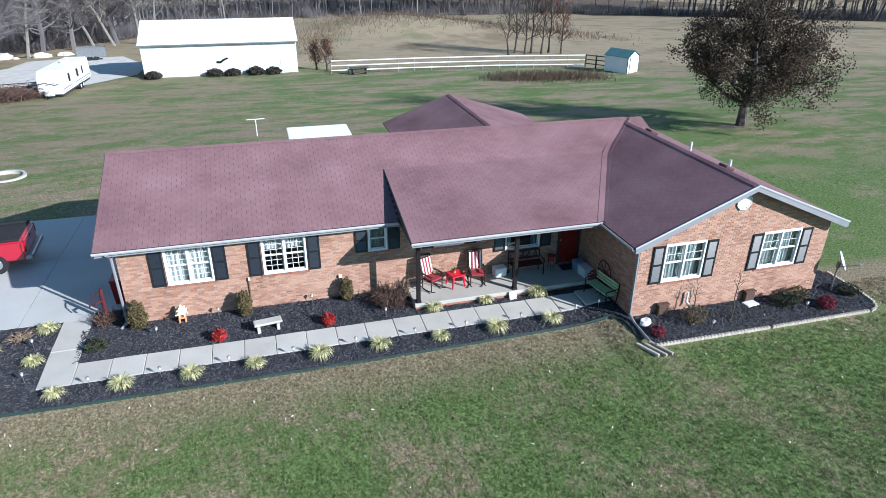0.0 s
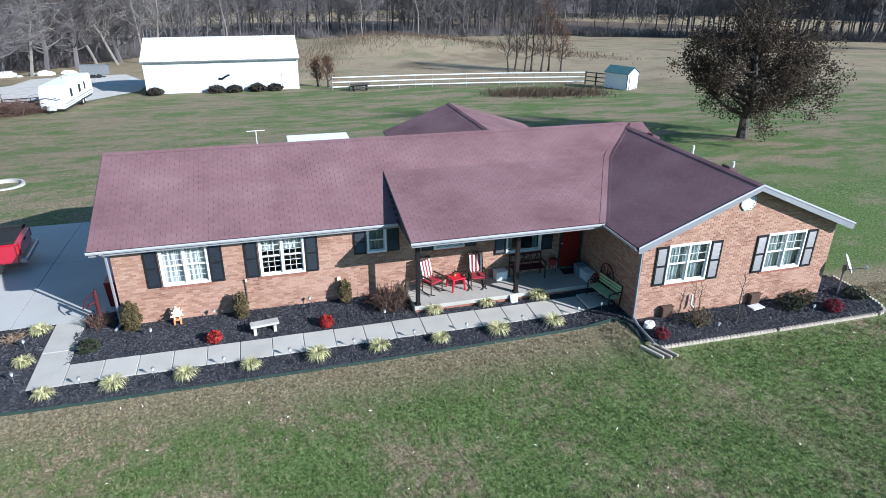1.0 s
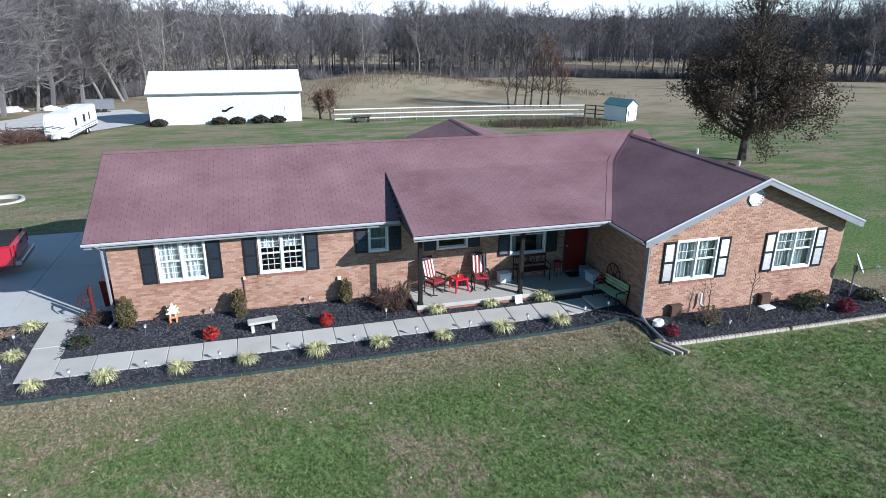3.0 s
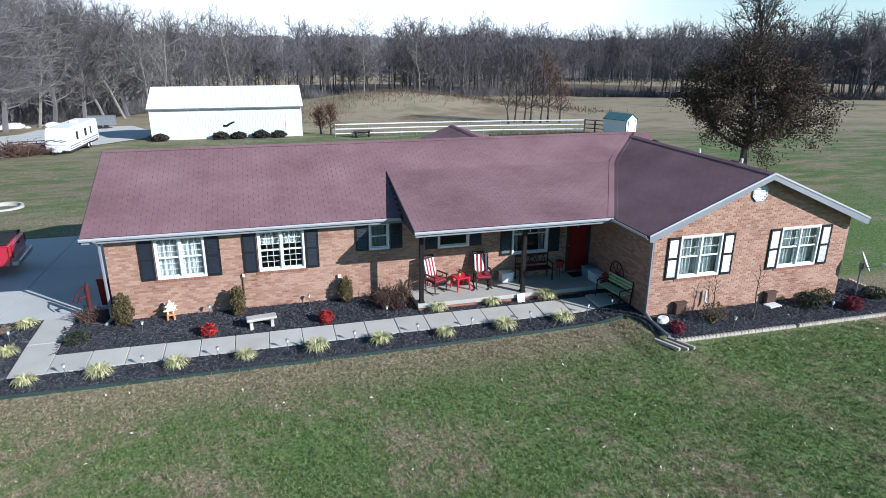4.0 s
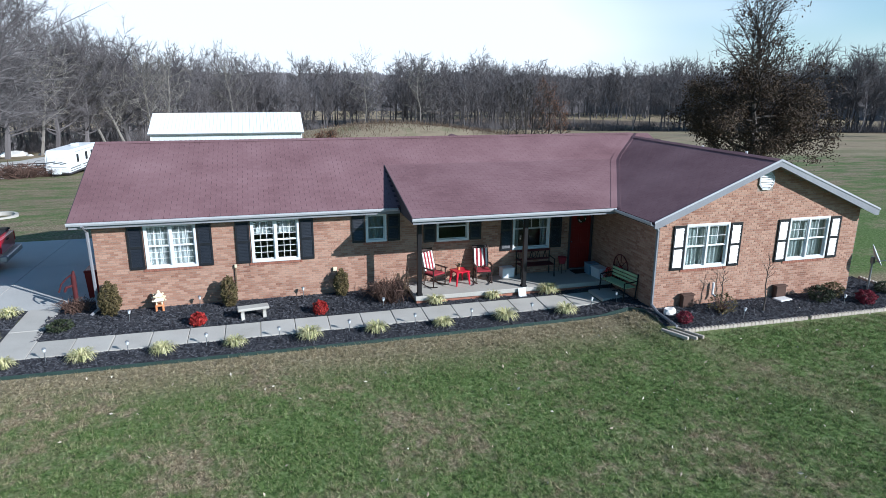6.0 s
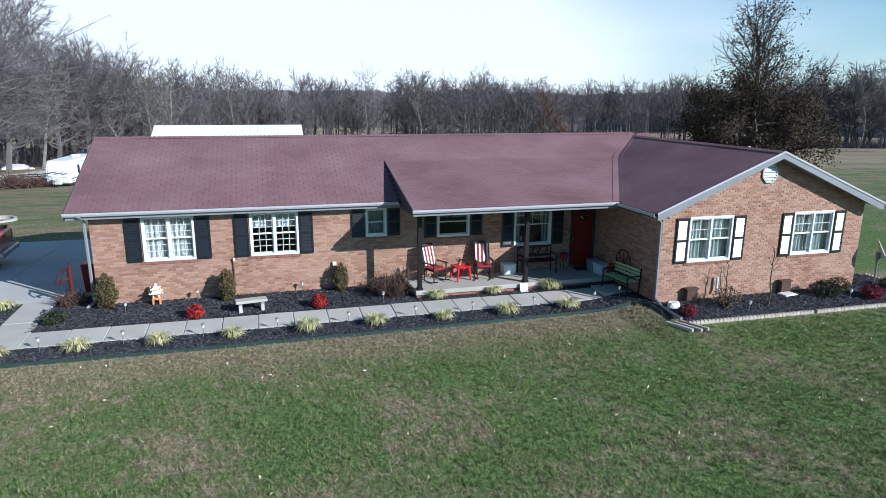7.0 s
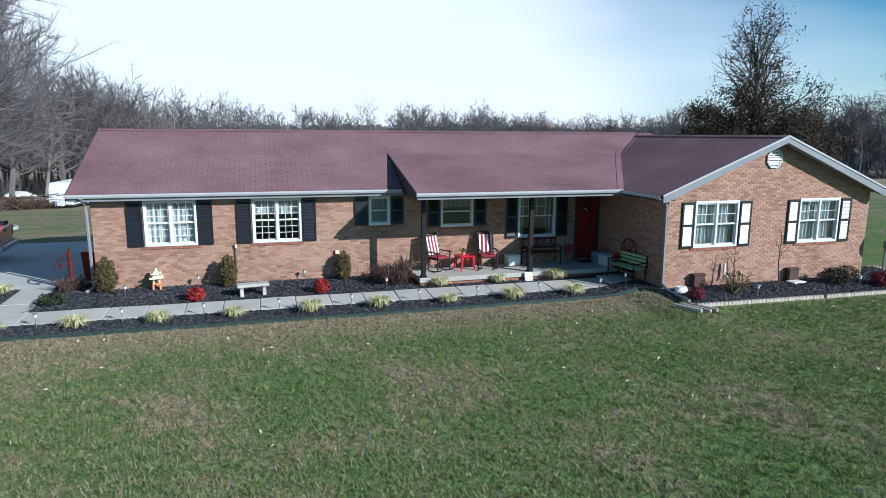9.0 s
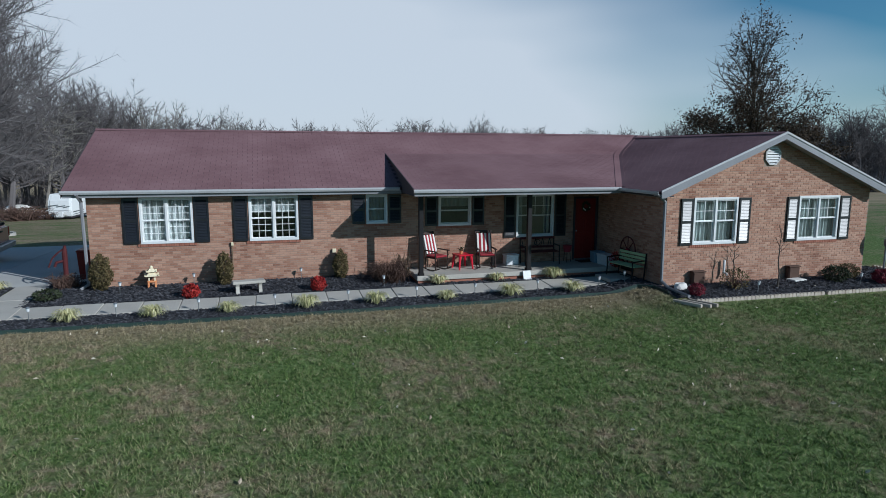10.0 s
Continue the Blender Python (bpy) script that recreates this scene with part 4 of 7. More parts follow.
# woven valley between the porch slope and the gable wing
f = B()
line = []
for i in range(13):
    y = PE_Y - 0.02 + (RIDGE_Y - PE_Y) * i / 12
    z = z_porch(y) if y < PT_Y else z_main(y)
    line.append((WE_X0 + (z - WE_Z) / WSL, y, z + 0.016))
for (xa, ya, za), (xb, yb, zb) in zip(line[:-1], line[1:]):
    slab(f, [(xa, ya, za), (xb, yb, zb), (xb - 0.22, yb, zb), (xa - 0.22, ya, za)], 0.01)
    slab(f, [(xa, ya, za), (xb, yb, zb), (xb, yb - 0.2, zb), (xa, ya - 0.2, za)], 0.01)
bmesh.ops.remove_doubles(f, verts=f.verts, dist=0.002)
part("valley", f, M["shingle"], house)

# porch
part("porch_slab", box(B(), 3.3, 19.52, 0.06, WING_X0 - 0.016, WALL_Y - 0.016, 0.2, 0.012), M["concrete"], house, "pale concrete porch floor")
part("porch_base", box(B(), 3.34, 19.57, -0.2, WING_X0 - 0.02, WALL_Y - 0.02, 0.058), M["brick_sill"], house)
for x, y in ((3.45, 19.66), (6.87, 19.66)):
    f = box(B(), x - 0.065, y - 0.065, 0.2, x + 0.065, y + 0.065, PE_Z - 0.2, 0.008)
    box(f, x - 0.085, y - 0.085, 0.2, x + 0.085, y + 0.085, 0.27, 0.006)
    box(f, x - 0.085, y - 0.085, PE_Z - 0.27, x + 0.085, y + 0.085, PE_Z - 0.205, 0.006)
    part("porch_post", f, M["post"], house, "dark painted square porch post")


def downspout(pts, label):
    f = B()
    for p, q in zip(pts[:-1], pts[1:]):
        d = (Vector(q) - Vector(p)).normalized() * 0.02
        cyl(f, Vector(p) - d, Vector(q) + d, 0.045, sides=6)
    part("downspout", f, M["fascia"], house, label)


downspout([(-5.75, 20.6, 2.66), (-5.72, 20.9, 2.45), (-5.7, 20.93, 0.15), (-5.85, 20.7, 0.06)], "grey metal downspout")
downspout([(9.56, 17.0, 2.66), (9.86, 17.12, 2.45), (9.88, 17.12, 0.2), (9.85, 16.75, 0.09), (9.78, 15.75, 0.07)], "grey metal downspout with long outlet")
for x, y, h in ((14.45, 19.3, 0.34), (14.6, 21.7, 0.34)):
    z = z_wing(x)
    f = cyl(B(), (x, y, z - 0.05), (x, y, z + h), 0.045, sides=10)
    part("vent_pipe", f, M["vinyl"], house, "white plastic roof vent pipe")
for x, y in ((13.95, 18.9), (13.95, 23.4)):
    z = z_wing(x)
    part("roof_vent", box(B(), -0.2, -0.2, 0.0, 0.2, 0.2, 0.12, 0.03, m=Matrix.Translation((x, y, z)) @ Matrix.Rotation(math.atan(WSR), 4, "Y")), M["felt"], house, "low dark roof vent")

# shingles and bricks, piece by piece
lay_tabs(roof, (-6.12, EAVE_Y - 0.03, EAVE_Z - 0.012), (1, 0, 0), (0, 1, SL), 20.5, (RIDGE_Y - EAVE_Y) * math.sqrt(1 + SL * SL) + 0.02,
         lambda x, y, z: (x < PX0 + 0.02 or (y > PT_Y - 0.02)) and (x < WE_X0 or z > z_wing(x) - 0.01), seed=2)
lay_tabs(porch_roof, (PX0 - 0.02, PE_Y - 0.03, PE_Z - 0.008), (1, 0, 0), (0, 1, PSL), 9.0, (PT_Y - PE_Y) * math.sqrt(1 + PSL * PSL) + 0.02,
         lambda x, y, z: x < WE_X0 or z > z_wing(x) - 0.01, lambda x, y: x < 8.2 and y < 21.4, seed=3)
lay_tabs(wing_roof, (WE_X0 - 0.02, 29.3, WE_Z - 0.01), (0, -1, 0), (1, 0, WSL), 29.3 - WG_Y + 0.03, (WR_X - WE_X0) * math.sqrt(1 + WSL * WSL) + 0.02,
         lambda x, y, z: y < RIDGE_Y + 0.2 and (y < PE_Y or z > (z_porch(y) if y < PT_Y else z_main(y)) - 0.01), seed=4)
lay_tabs(wing_roof, (WE_X1 + 0.02, WG_Y - 0.02, WE_Z - 0.01), (0, 1, 0), (-1, 0, WSR), 29.3 - WG_Y, (WE_X1 - WR_X) * math.sqrt(1 + WSR * WSR) + 0.02, lambda x, y, z: y < RIDGE_Y + 0.3 + (x - WR_X), seed=5)
RSL = RH / (RX - 5.1)
lay_tabs(rear_wing, (5.1, RY1, RZ - RH), (0, -1, 0), (1, 0, RSL), RY1 - 25.6, (RX - 5.1) * math.sqrt(1 + RSL * RSL), lambda x, y, z: True, seed=6)
RSR = RH / (12.9 - RX)
lay_tabs(rear_wing, (12.9, 25.6, RZ - RH), (0, 1, 0), (-1, 0, RSR), RY1 - 25.6, (12.9 - RX) * math.sqrt(1 + RSR * RSR), lambda x, y, z: True, seed=7)


# ---- plants ----
def tube(V, F, pts, radii, sides):
    """Adds a tapered tube through the points to the lists."""
    base = sum(len(v) for v in V)
    pts = np.asarray(pts)
    d = np.gradient(pts, axis=0)
    d /= np.linalg.norm(d, axis=1)[:, None] + 1e-9
    ref = np.array([0.31, 0.94, 0.12])
    u = np.cross(d, ref)
    u /= np.linalg.norm(u, axis=1)[:, None] + 1e-9
    w = np.cross(d, u)
    a = np.arange(sides) * 2 * math.pi / sides
    ring = pts[:, None, :] + (u[:, None, :] * np.cos(a)[None, :, None] + w[:, None, :] * np.sin(a)[None, :, None]) * np.asarray(radii)[:, None, None]
    V.append(ring.reshape(-1, 3))
    n = len(pts)
    i = base + (np.arange(n - 1)[:, None] * sides + np.arange(sides)[None, :])
    j = base + (np.arange(n - 1)[:, None] * sides + (np.arange(sides)[None, :] + 1) % sides)
    F.append(np.stack([i, j, j + sides], -1).reshape(-1, 3))
    F.append(np.stack([i, j + sides, i + sides], -1).reshape(-1, 3))


def tree_arrays(seed, h, r, spread=0.34, limbs=14, sub=7, twigs=5, clear=0.3, lean=(0, 0), up=0.55, fine=0.02, tl=0.9, thin=0.03, taper=0.7, rise=0.5):
    """Bare tree: trunk, limbs, branches, twigs. Gives wood for the trunk, for the crown, and the twig ends."""
    rs = np.random.RandomState(seed)
    TV, TF, V, F, tips = [], [], [], [], []
    n = 9
    t = np.linspace(0, 1, n)
    wander = np.cumsum(rs.normal(0, 0.012 * h, (n, 2)), axis=0)
    trunk = np.stack([wander[:, 0] + lean[0] * h * t, wander[:, 1] + lean[1] * h * t, h * t], 1)
    trunk[0, :2] = 0
    rad = r * (1 - t) ** 0.8 + min(0.015, r * 0.2)
    rad[0] *= 1.5
    tube(TV, TF, trunk, rad, 7)
    az = rs.uniform(0, 6.28)
    for i in range(limbs):
        f = clear + (0.97 - clear) * (i + rs.rand() * 0.6) / limbs
        az += 2.4 + rs.normal(0, 0.35)
        p = np.array([np.interp(f, t, trunk[:, k]) for k in range(3)])
        el = up + rise * f * rs.uniform(0.3, 1.2) + rs.normal(0, 0.12)
        d = np.array([math.cos(az) * math.cos(el), math.sin(az) * math.cos(el), math.sin(el)])
        L = h * spread * (1.15 - taper * f) * rs.uniform(0.75, 1.2)
        m = 5
        pts = [p]
        for k in range(m):
            d = d + rs.normal(0, 0.13, 3) + np.array([0, 0, 0.07])
            d /= np.linalg.norm(d)
            pts.append(pts[-1] + d * L / m)
        pts = np.array(pts)
        r0 = max(thin, np.interp(f, t, rad) * 0.55)
        lr = np.linspace(r0, min(0.02, r0 * 0.6), m + 1)
        tube(V, F, pts, lr, 4)
        for j in range(sub):
            g = 0.22 + 0.78 * (j + rs.rand()) / sub
            q = np.array([np.interp(g, np.linspace(0, 1, m + 1), pts[:, k]) for k in range(3)])
            e = d * 0.7 + rs.normal(0, 0.55, 3) + np.array([0, 0, 0.15])
            e /= np.linalg.norm(e)
            l2 = L * 0.42 * rs.uniform(0.6, 1.2) * (1.15 - 0.5 * g)
            q1 = q + e * l2 * 0.55 + rs.normal(0, 0.05 * l2, 3)
            q2 = q1 + (e + rs.normal(0, 0.25, 3)) * l2 * 0.5
            tube(V, F, np.array([q, q1, q2]), [max(fine, r0 * 0.35), fine * 0.9, fine * 0.35], 3)
            for k in range(twigs):
                s = rs.uniform(0.2, 1)
                a0 = q + (q1 - q) * s / 0.55 if s < 0.55 else q1 + (q2 - q1) * (s - 0.55) / 0.45
                e2 = e + rs.normal(0, 0.6, 3) + np.array([0, 0, 0.15])
                e2 /= np.linalg.norm(e2)
                a1 = a0 + e2 * tl * rs.uniform(0.4, 1.1)
                tube(V, F, np.array([a0, a1]), [fine * 0.55, fine * 0.15], 3)
                tips.append(a1)
                tips.append((a0 + a1) / 2)
    return np.concatenate(TV), np.concatenate(TF), np.concatenate(V), np.concatenate(F), np.array(tips)


def leaf_quads(centres, size, rs):
    k = len(centres)
    a = rs.normal(0, 1, (k, 3))
    a /= np.linalg.norm(a, axis=1)[:, None]
    b = np.cross(a, rs.normal(0, 1, (k, 3)))
    b /= np.linalg.norm(b, axis=1)[:, None] + 1e-9
    s = size * rs.uniform(0.6, 1.3, k)[:, None]
    n = np.cross(a, b) * s * 0.25
    V = np.stack([centres - a * s, centres - b * s * 0.5 + n, centres + a * s, centres + b * s * 0.5 + n], 1).reshape(-1, 3)
    i = np.arange(k)[:, None] * 4
    F = np.concatenate([i + np.array((0, 1, 2)), i + np.array((0, 2, 3))], 0)
    return V, F


def tree(name, label, at, arrays, bark, group="", leaves=None, leaf_mat=None, rz=0.0, scale=1.0):
    o = thing(name, label, "tree", at, rz, group)
    o.scale = (scale,) * 3
    tv, tf, v, f, tips = arrays
    np_mesh("trunk", tv, tf, bark, o)
    np_mesh("crown", v, f, bark, o)
    if leaves is not None:
        np_mesh("leaves", leaves[0], leaves[1], leaf_mat, o)
    return o


# the big lawn tree, still holding brown leaves below a bare top
rs = np.random.RandomState(11)
arr = tree_arrays(23, 10.5, 0.27, spread=0.42, limbs=48, sub=10, twigs=5, clear=0.15, up=0.10, fine=0.016, tl=0.75, taper=0.45, rise=1.35)
tips = arr[4]
keep = tips[rs.rand(len(tips)) < np.clip(1.25 - (tips[:, 2] - 5.0) / 3.2, 0.06, 1.0)]
cs = np.concatenate([keep + rs.normal(0, 0.24, keep.shape) for _ in range(17)])
LAWN_TREE = (31.5, 38.5)
tree("lawn_tree", "broad lawn tree with brown leaves low and bare top", (*LAWN_TREE, gz(*LAWN_TREE) - 0.05), arr, M["bark_dark"], leaves=leaf_quads(cs, 0.085, rs), leaf_mat=M["leaf_brown"])

# pasture trees
for i, (x, y, h, lf) in enumerate(((34.3, 90.5, 9.0, 0), (37.2, 91.5, 9.5, 0), (38.6, 92.5, 10.0, 0), (39.6, 91.0, 9.6, 1), (41.2, 92.0, 9.2, 1), (42.6, 90.6, 7.0, 1), (36.4, 93.5, 8.5, 0), (6.2, 84.0, 3.0, 1), (7.4, 82.6, 3.4, 1))):
    a = tree_arrays(40 + i, h, 0.12, spread=0.34, limbs=14, sub=7, twigs=5, clear=0.2, up=0.6, fine=0.02, tl=0.7)
    lv = None
    if lf:
        t2 = a[4][rs.rand(len(a[4])) < 0.4]
        lv = leaf_quads(np.concatenate([t2 + rs.normal(0, 0.2, t2.shape) for _ in range(2)]), 0.10, rs)
    tree("pasture_tree", "small pasture tree with russet leaves" if lf else "small bare pasture tree", (x, y, gz(x, y) - 0.05), a, M["bark_dark"], "pasture trees", lv, M["leaf_russet"])


def fine_tree(seed, h, r, limbs=20, sub=8, twigs=7, spread=0.3, clear=0.3, tl=1.6, lean=(0, 0), rise=0.9, width=0.05, low=0.15):
    """Bare tree with a soft crown of very many hair-thin twigs; wood and twigs in one pair of arrays."""
    rs = np.random.RandomState(seed)
    V, F = [], []
    t = np.linspace(0, 1, 6)
    w = np.cumsum(rs.normal(0, 0.014 * h, (6, 2)), axis=0)
    trunk = np.stack([w[:, 0] + lean[0] * h * t, w[:, 1] + lean[1] * h * t, h * 0.93 * t], 1)
    trunk[0, :2] = 0
    tube(V, F, trunk, r * (1 - t) ** 0.75 + 0.03, 5)
    az, A, D = rs.uniform(0, 6.28), [], []
    for i in range(limbs):
        f = clear + (0.95 - clear) * (i + rs.rand()) / limbs
        az += 2.4 + rs.normal(0, 0.4)
        p = np.array([np.interp(f, t, trunk[:, k]) for k in range(3)])
        el = low + rise * f * rs.uniform(0.5, 1.2)
        d = np.array([math.cos(az) * math.cos(el), math.sin(az) * math.cos(el), math.sin(el)])
        L = h * spread * (0.55 + 1.3 * f * (1.25 - f)) * rs.uniform(0.75, 1.2)
        pts = [p]
        for k in range(3):
            d = d + rs.normal(0, 0.16, 3) + np.array([0, 0, 0.16])
            d /= np.linalg.norm(d)
            pts.append(pts[-1] + d * L / 3)
        pts = np.array(pts)
        r0 = max(0.05, r * (1 - f) * 0.5)
        tube(V, F, pts, [r0, r0 * 0.75, r0 * 0.5, r0 * 0.2], 3)
        for j in range(sub):
            g = 0.2 + 0.8 * (j + rs.rand()) / sub
            q = np.array([np.interp(g, np.linspace(0, 1, 4), pts[:, k]) for k in range(3)])
            e = d * 0.6 + rs.normal(0, 0.6, 3) + np.array([0, 0, 0.2])
            e /= np.linalg.norm(e)
            l2 = L * 0.4 * rs.uniform(0.6, 1.2)
            tube(V, F, np.array([q, q + e * l2]), [width, width * 0.3], 3)
            u = rs.uniform(0.15, 1.0, (twigs, 1))
            A.append(q + e * l2 * u)
            D.append(e + rs.normal(0, 0.55, (twigs, 3)) + np.array([0, 0, 0.2]))
    A, D = np.concatenate(A), np.concatenate(D)
    D /= np.linalg.norm(D, axis=1)[:, None]
    S = np.cross(D, rs.normal(0, 1, D.shape))
    S *= width * 0.5 / (np.linalg.norm(S, axis=1)[:, None] + 1e-9)
    E = A + D * tl * rs.uniform(0.5, 1.2, (len(A), 1))
    b = sum(len(v) for v in V)
    V.append(np.stack([A - S, A + S, E], 1).reshape(-1, 3))
    F.append(b + np.arange(len(A) * 3).reshape(-1, 3))
    return np.concatenate(V), np.concatenate(F)


def bare_tree(name, label, at, group, bark, **kw):
    o = thing(name, label, "tree", at, 0, group)
    v, f = fine_tree(**kw)
    np_mesh("crown", v, f, bark, o)


# pale bare trees at the wood's edge
for i, (x, y, h, ln) in enumerate(((-27.2, 126.0, 15.0, (-0.26, 0.0)), (-24.4, 128.0, 14.0, (-0.34, 0)), (-20.5, 130.0, 17.0, (0.03, 0)), (-17.5, 128.5, 16.0, (0.14, 0)), (-8.1, 195.0, 23.0, (0, 0)), (31.0, 204.0, 22.0, (0.02, 0)), (47.0, 199.0, 21.0, (-0.02, 0)), (-33.5, 112.0, 14.0, (0.16, 0)))):
    bare_tree("pale_tree", "tall bare tree with pale bark at the wood edge", (x, y, gz(x, y) - 0.1), "pale trees", M["bark_pale"], seed=60 + i, h=h, r=0.22, limbs=22, sub=7, twigs=6, spread=0.34, clear=0.28, tl=1.2, lean=ln)

# large trees at the yard's side
for i, (x, y, h, sp) in enumerate(((-29.5, 74.0, 23.0, 0.42), (-32.5, 88.0, 22.0, 0.42), (-35.5, 104.0, 20.0, 0.42), (-33.0, 118.0, 18.0, 0.40), (134.0, 108.0, 20.0, 0.42), (-37.0, 96.0, 23.0, 0.4), (-31.5, 81.0, 21.0, 0.40), (-30.0, 124.0, 17.0, 0.38), (-30.5, 66.0, 24.0, 0.42), (-25.0, 134.0, 17.0, 0.36))):
    bare_tree("bare_tree", "large bare deciduous tree beside the yard", (x, y, gz(x, y) - 0.1), "large bare trees", M["bark"], seed=80 + i, h=h, r=0.38, limbs=44, sub=14, twigs=14, spread=sp, clear=0.16, tl=1.5, width=0.04, low=0.1)


def woods():
    """The wood round the pasture, joined, and the next wood beyond its gap."""
    rs = np.random.RandomState(5)
    kinds = [fine_tree(100 + i, 16.0, 0.2, limbs=18, sub=8, twigs=8, spread=0.25 + 0.02 * (i % 5), clear=0.22 + 0.05 * (i % 4), tl=1.3, width=0.055) for i in range(9)]
    bushes = []
    for i in range(3):
        V, F = [], []
        for k in range(60):
            t = rs.uniform(0, 6.28)
            p = np.array([rs.normal(0, 0.8), rs.normal(0, 0.8), 0])
            d = np.array([math.cos(t) * 0.5, math.sin(t) * 0.5, 1.0]) * rs.uniform(1.5, 3.6)
            q = p + d * 0.6 + rs.normal(0, 0.2, 3)
            tube(V, F, np.array([p, q, p + d + rs.normal(0, 0.4, 3)]), [0.03, 0.025, 0.008], 3)
        bushes.append((np.concatenate(V), np.concatenate(F)))
    P = []
    for (x0, y0), (x1, y1) in zip(WOOD_EDGE[:-1], WOOD_EDGE[1:]):
        L = math.hypot(x1 - x0, y1 - y0)
        nx, ny = -(y1 - y0) / L, (x1 - x0) / L
        for row, (dep, gap, lo, hi) in enumerate(((1, 4.2, 0.7, 1.15), (6, 3.8, 0.9, 1.3), (12, 4.0, 1.05, 1.42), (20, 4.2, 1.1, 1.48), (30, 4.6, 1.15, 1.5))):
            u = 0.0
            while u < L:
                dd = dep + rs.normal(0, 2.2)
                x, y = x0 + (x1 - x0) * u / L + nx * dd + rs.uniform(-1.2, 1.2), y0 + (y1 - y0) * u / L + ny * dd
                u += gap * rs.uniform(0.6, 1.4)
                if 98 < x < 132 and row > 0:
                    continue
                wave = 1.0 + 0.16 * noise.noise((x * 0.045, y * 0.045, 3.1))
                near = 0.78 if y < 140 else 0.9
                P.append((x, y, rs.uniform(lo, hi) * wave * near, rs.randint(len(kinds)), 0))
        u = 0.0
        while u < L:
            for dep in (-1.0, 3.0, 8.0):
                v, dd = u + rs.uniform(-1, 1), dep + rs.normal(0, 1.0)
                P.append((x0 + (x1 - x0) * v / L + nx * dd, y0 + (y1 - y0) * v / L + ny * dd, rs.uniform(0.5, 1.25), rs.randint(3), 1))
            u += 3.4
    for i in range(110):
        P.append((70 + 150 * rs.rand(), 272 + rs.normal(0, 9), rs.uniform(1.0, 1.4), rs.randint(len(kinds)), 0))
    V, F, b = [], [], 0
    for x, y, k, kind, bush in P:
        v, f = (bushes if bush else kinds)[kind]
        a = rs.uniform(0, 6.28)
        c, sn = math.cos(a), math.sin(a)
        R = np.array([[c, sn, 0], [-sn, c, 0], [0, 0, 1]]) * k
        V.append((v @ R + np.array([x, y, gz(x, y) - 0.15])).astype(np.float32))
        F.append(f + b)
        b += len(v)
    ob = np_mesh("woods", np.concatenate(V), np.concatenate(F), M["bark"])
    tagged(ob, "dense grey-brown leafless wood surrounding the pasture", "woods", kind="stuff")


WOOD_EDGE = [(-60, 92), (-46, 108), (-36, 126), (-27, 146), (-12, 197), (14, 206), (36, 207), (52, 201), (72, 203), (95, 200), (117, 184), (138, 160), (152, 136), (176, 116)]
woods()


def wood_floor():
    bm = B()
    edge = [(x, y - 2) for x, y in WOOD_EDGE]
    prev = None
    for i, (x, y) in enumerate(edge):
        x0, y0 = edge[max(0, i - 1)]
        x1, y1 = edge[min(len(edge) - 1, i + 1)]
        L = math.hypot(x1 - x0, y1 - y0)
        nx, ny = -(y1 - y0) / L, (x1 - x0) / L
        cur = []
        for k in range(9):
            d = -2 + 70 * k / 8
            cur.append(bm.verts.new((x + nx * d, y + ny * d, gz(x + nx * d, y + ny * d) + 0.12)))
        if prev:
            for k in range(8):
                bm.faces.new((prev[k], cur[k], cur[k + 1], prev[k + 1]))
        prev = cur
    bmesh.ops.subdivide_edges(bm, edges=bm.edges[:], cuts=4, use_grid_fill=True)
    for v in bm.verts:
        v.co.z = gz(v.co.x, v.co.y) + 0.1
    bmesh.ops.recalc_face_normals(bm, faces=bm.faces)
    tagged(finish("woodland_floor", bm, M["litter"]), "brown leaf litter under the bare wood", "ground", kind="structure")


wood_floor()


def far_ridge():
    """Low wooded skyline far behind, a jagged sheet of ground."""
    bm = B()
    rs2 = random.Random(9)
    prev = None
    n = 2600
    for i in range(n):
        t = radians(-62 + 150 * i / (n - 1))
        R = 345
        x, y = R * math.sin(t), R * math.cos(t)
        z = 8.6 + 2.6 * noise.noise((i * 0.012, 0, 0)) + 1.3 * noise.noise((i * 0.06, 3, 0)) + rs2.uniform(-0.8, 0.8)
        cur = [bm.verts.new((x, y, -12)), bm.verts.new((x, y, z)), bm.verts.new((x * 1.06, y * 1.06, z - 1)), bm.verts.new((x * 1.06, y * 1.06, -12))]
        if prev:
            for k in range(3):
                bm.faces.new((prev[k], cur[k], cur[k + 1], prev[k + 1]))
        prev = cur
    ob = finish("backdrop", bm, M["far_wood_hazed"])
    tagged(ob, "distant wooded ridge behind the nearer trees, haze in its colour", "backdrop", kind="structure")


far_ridge()


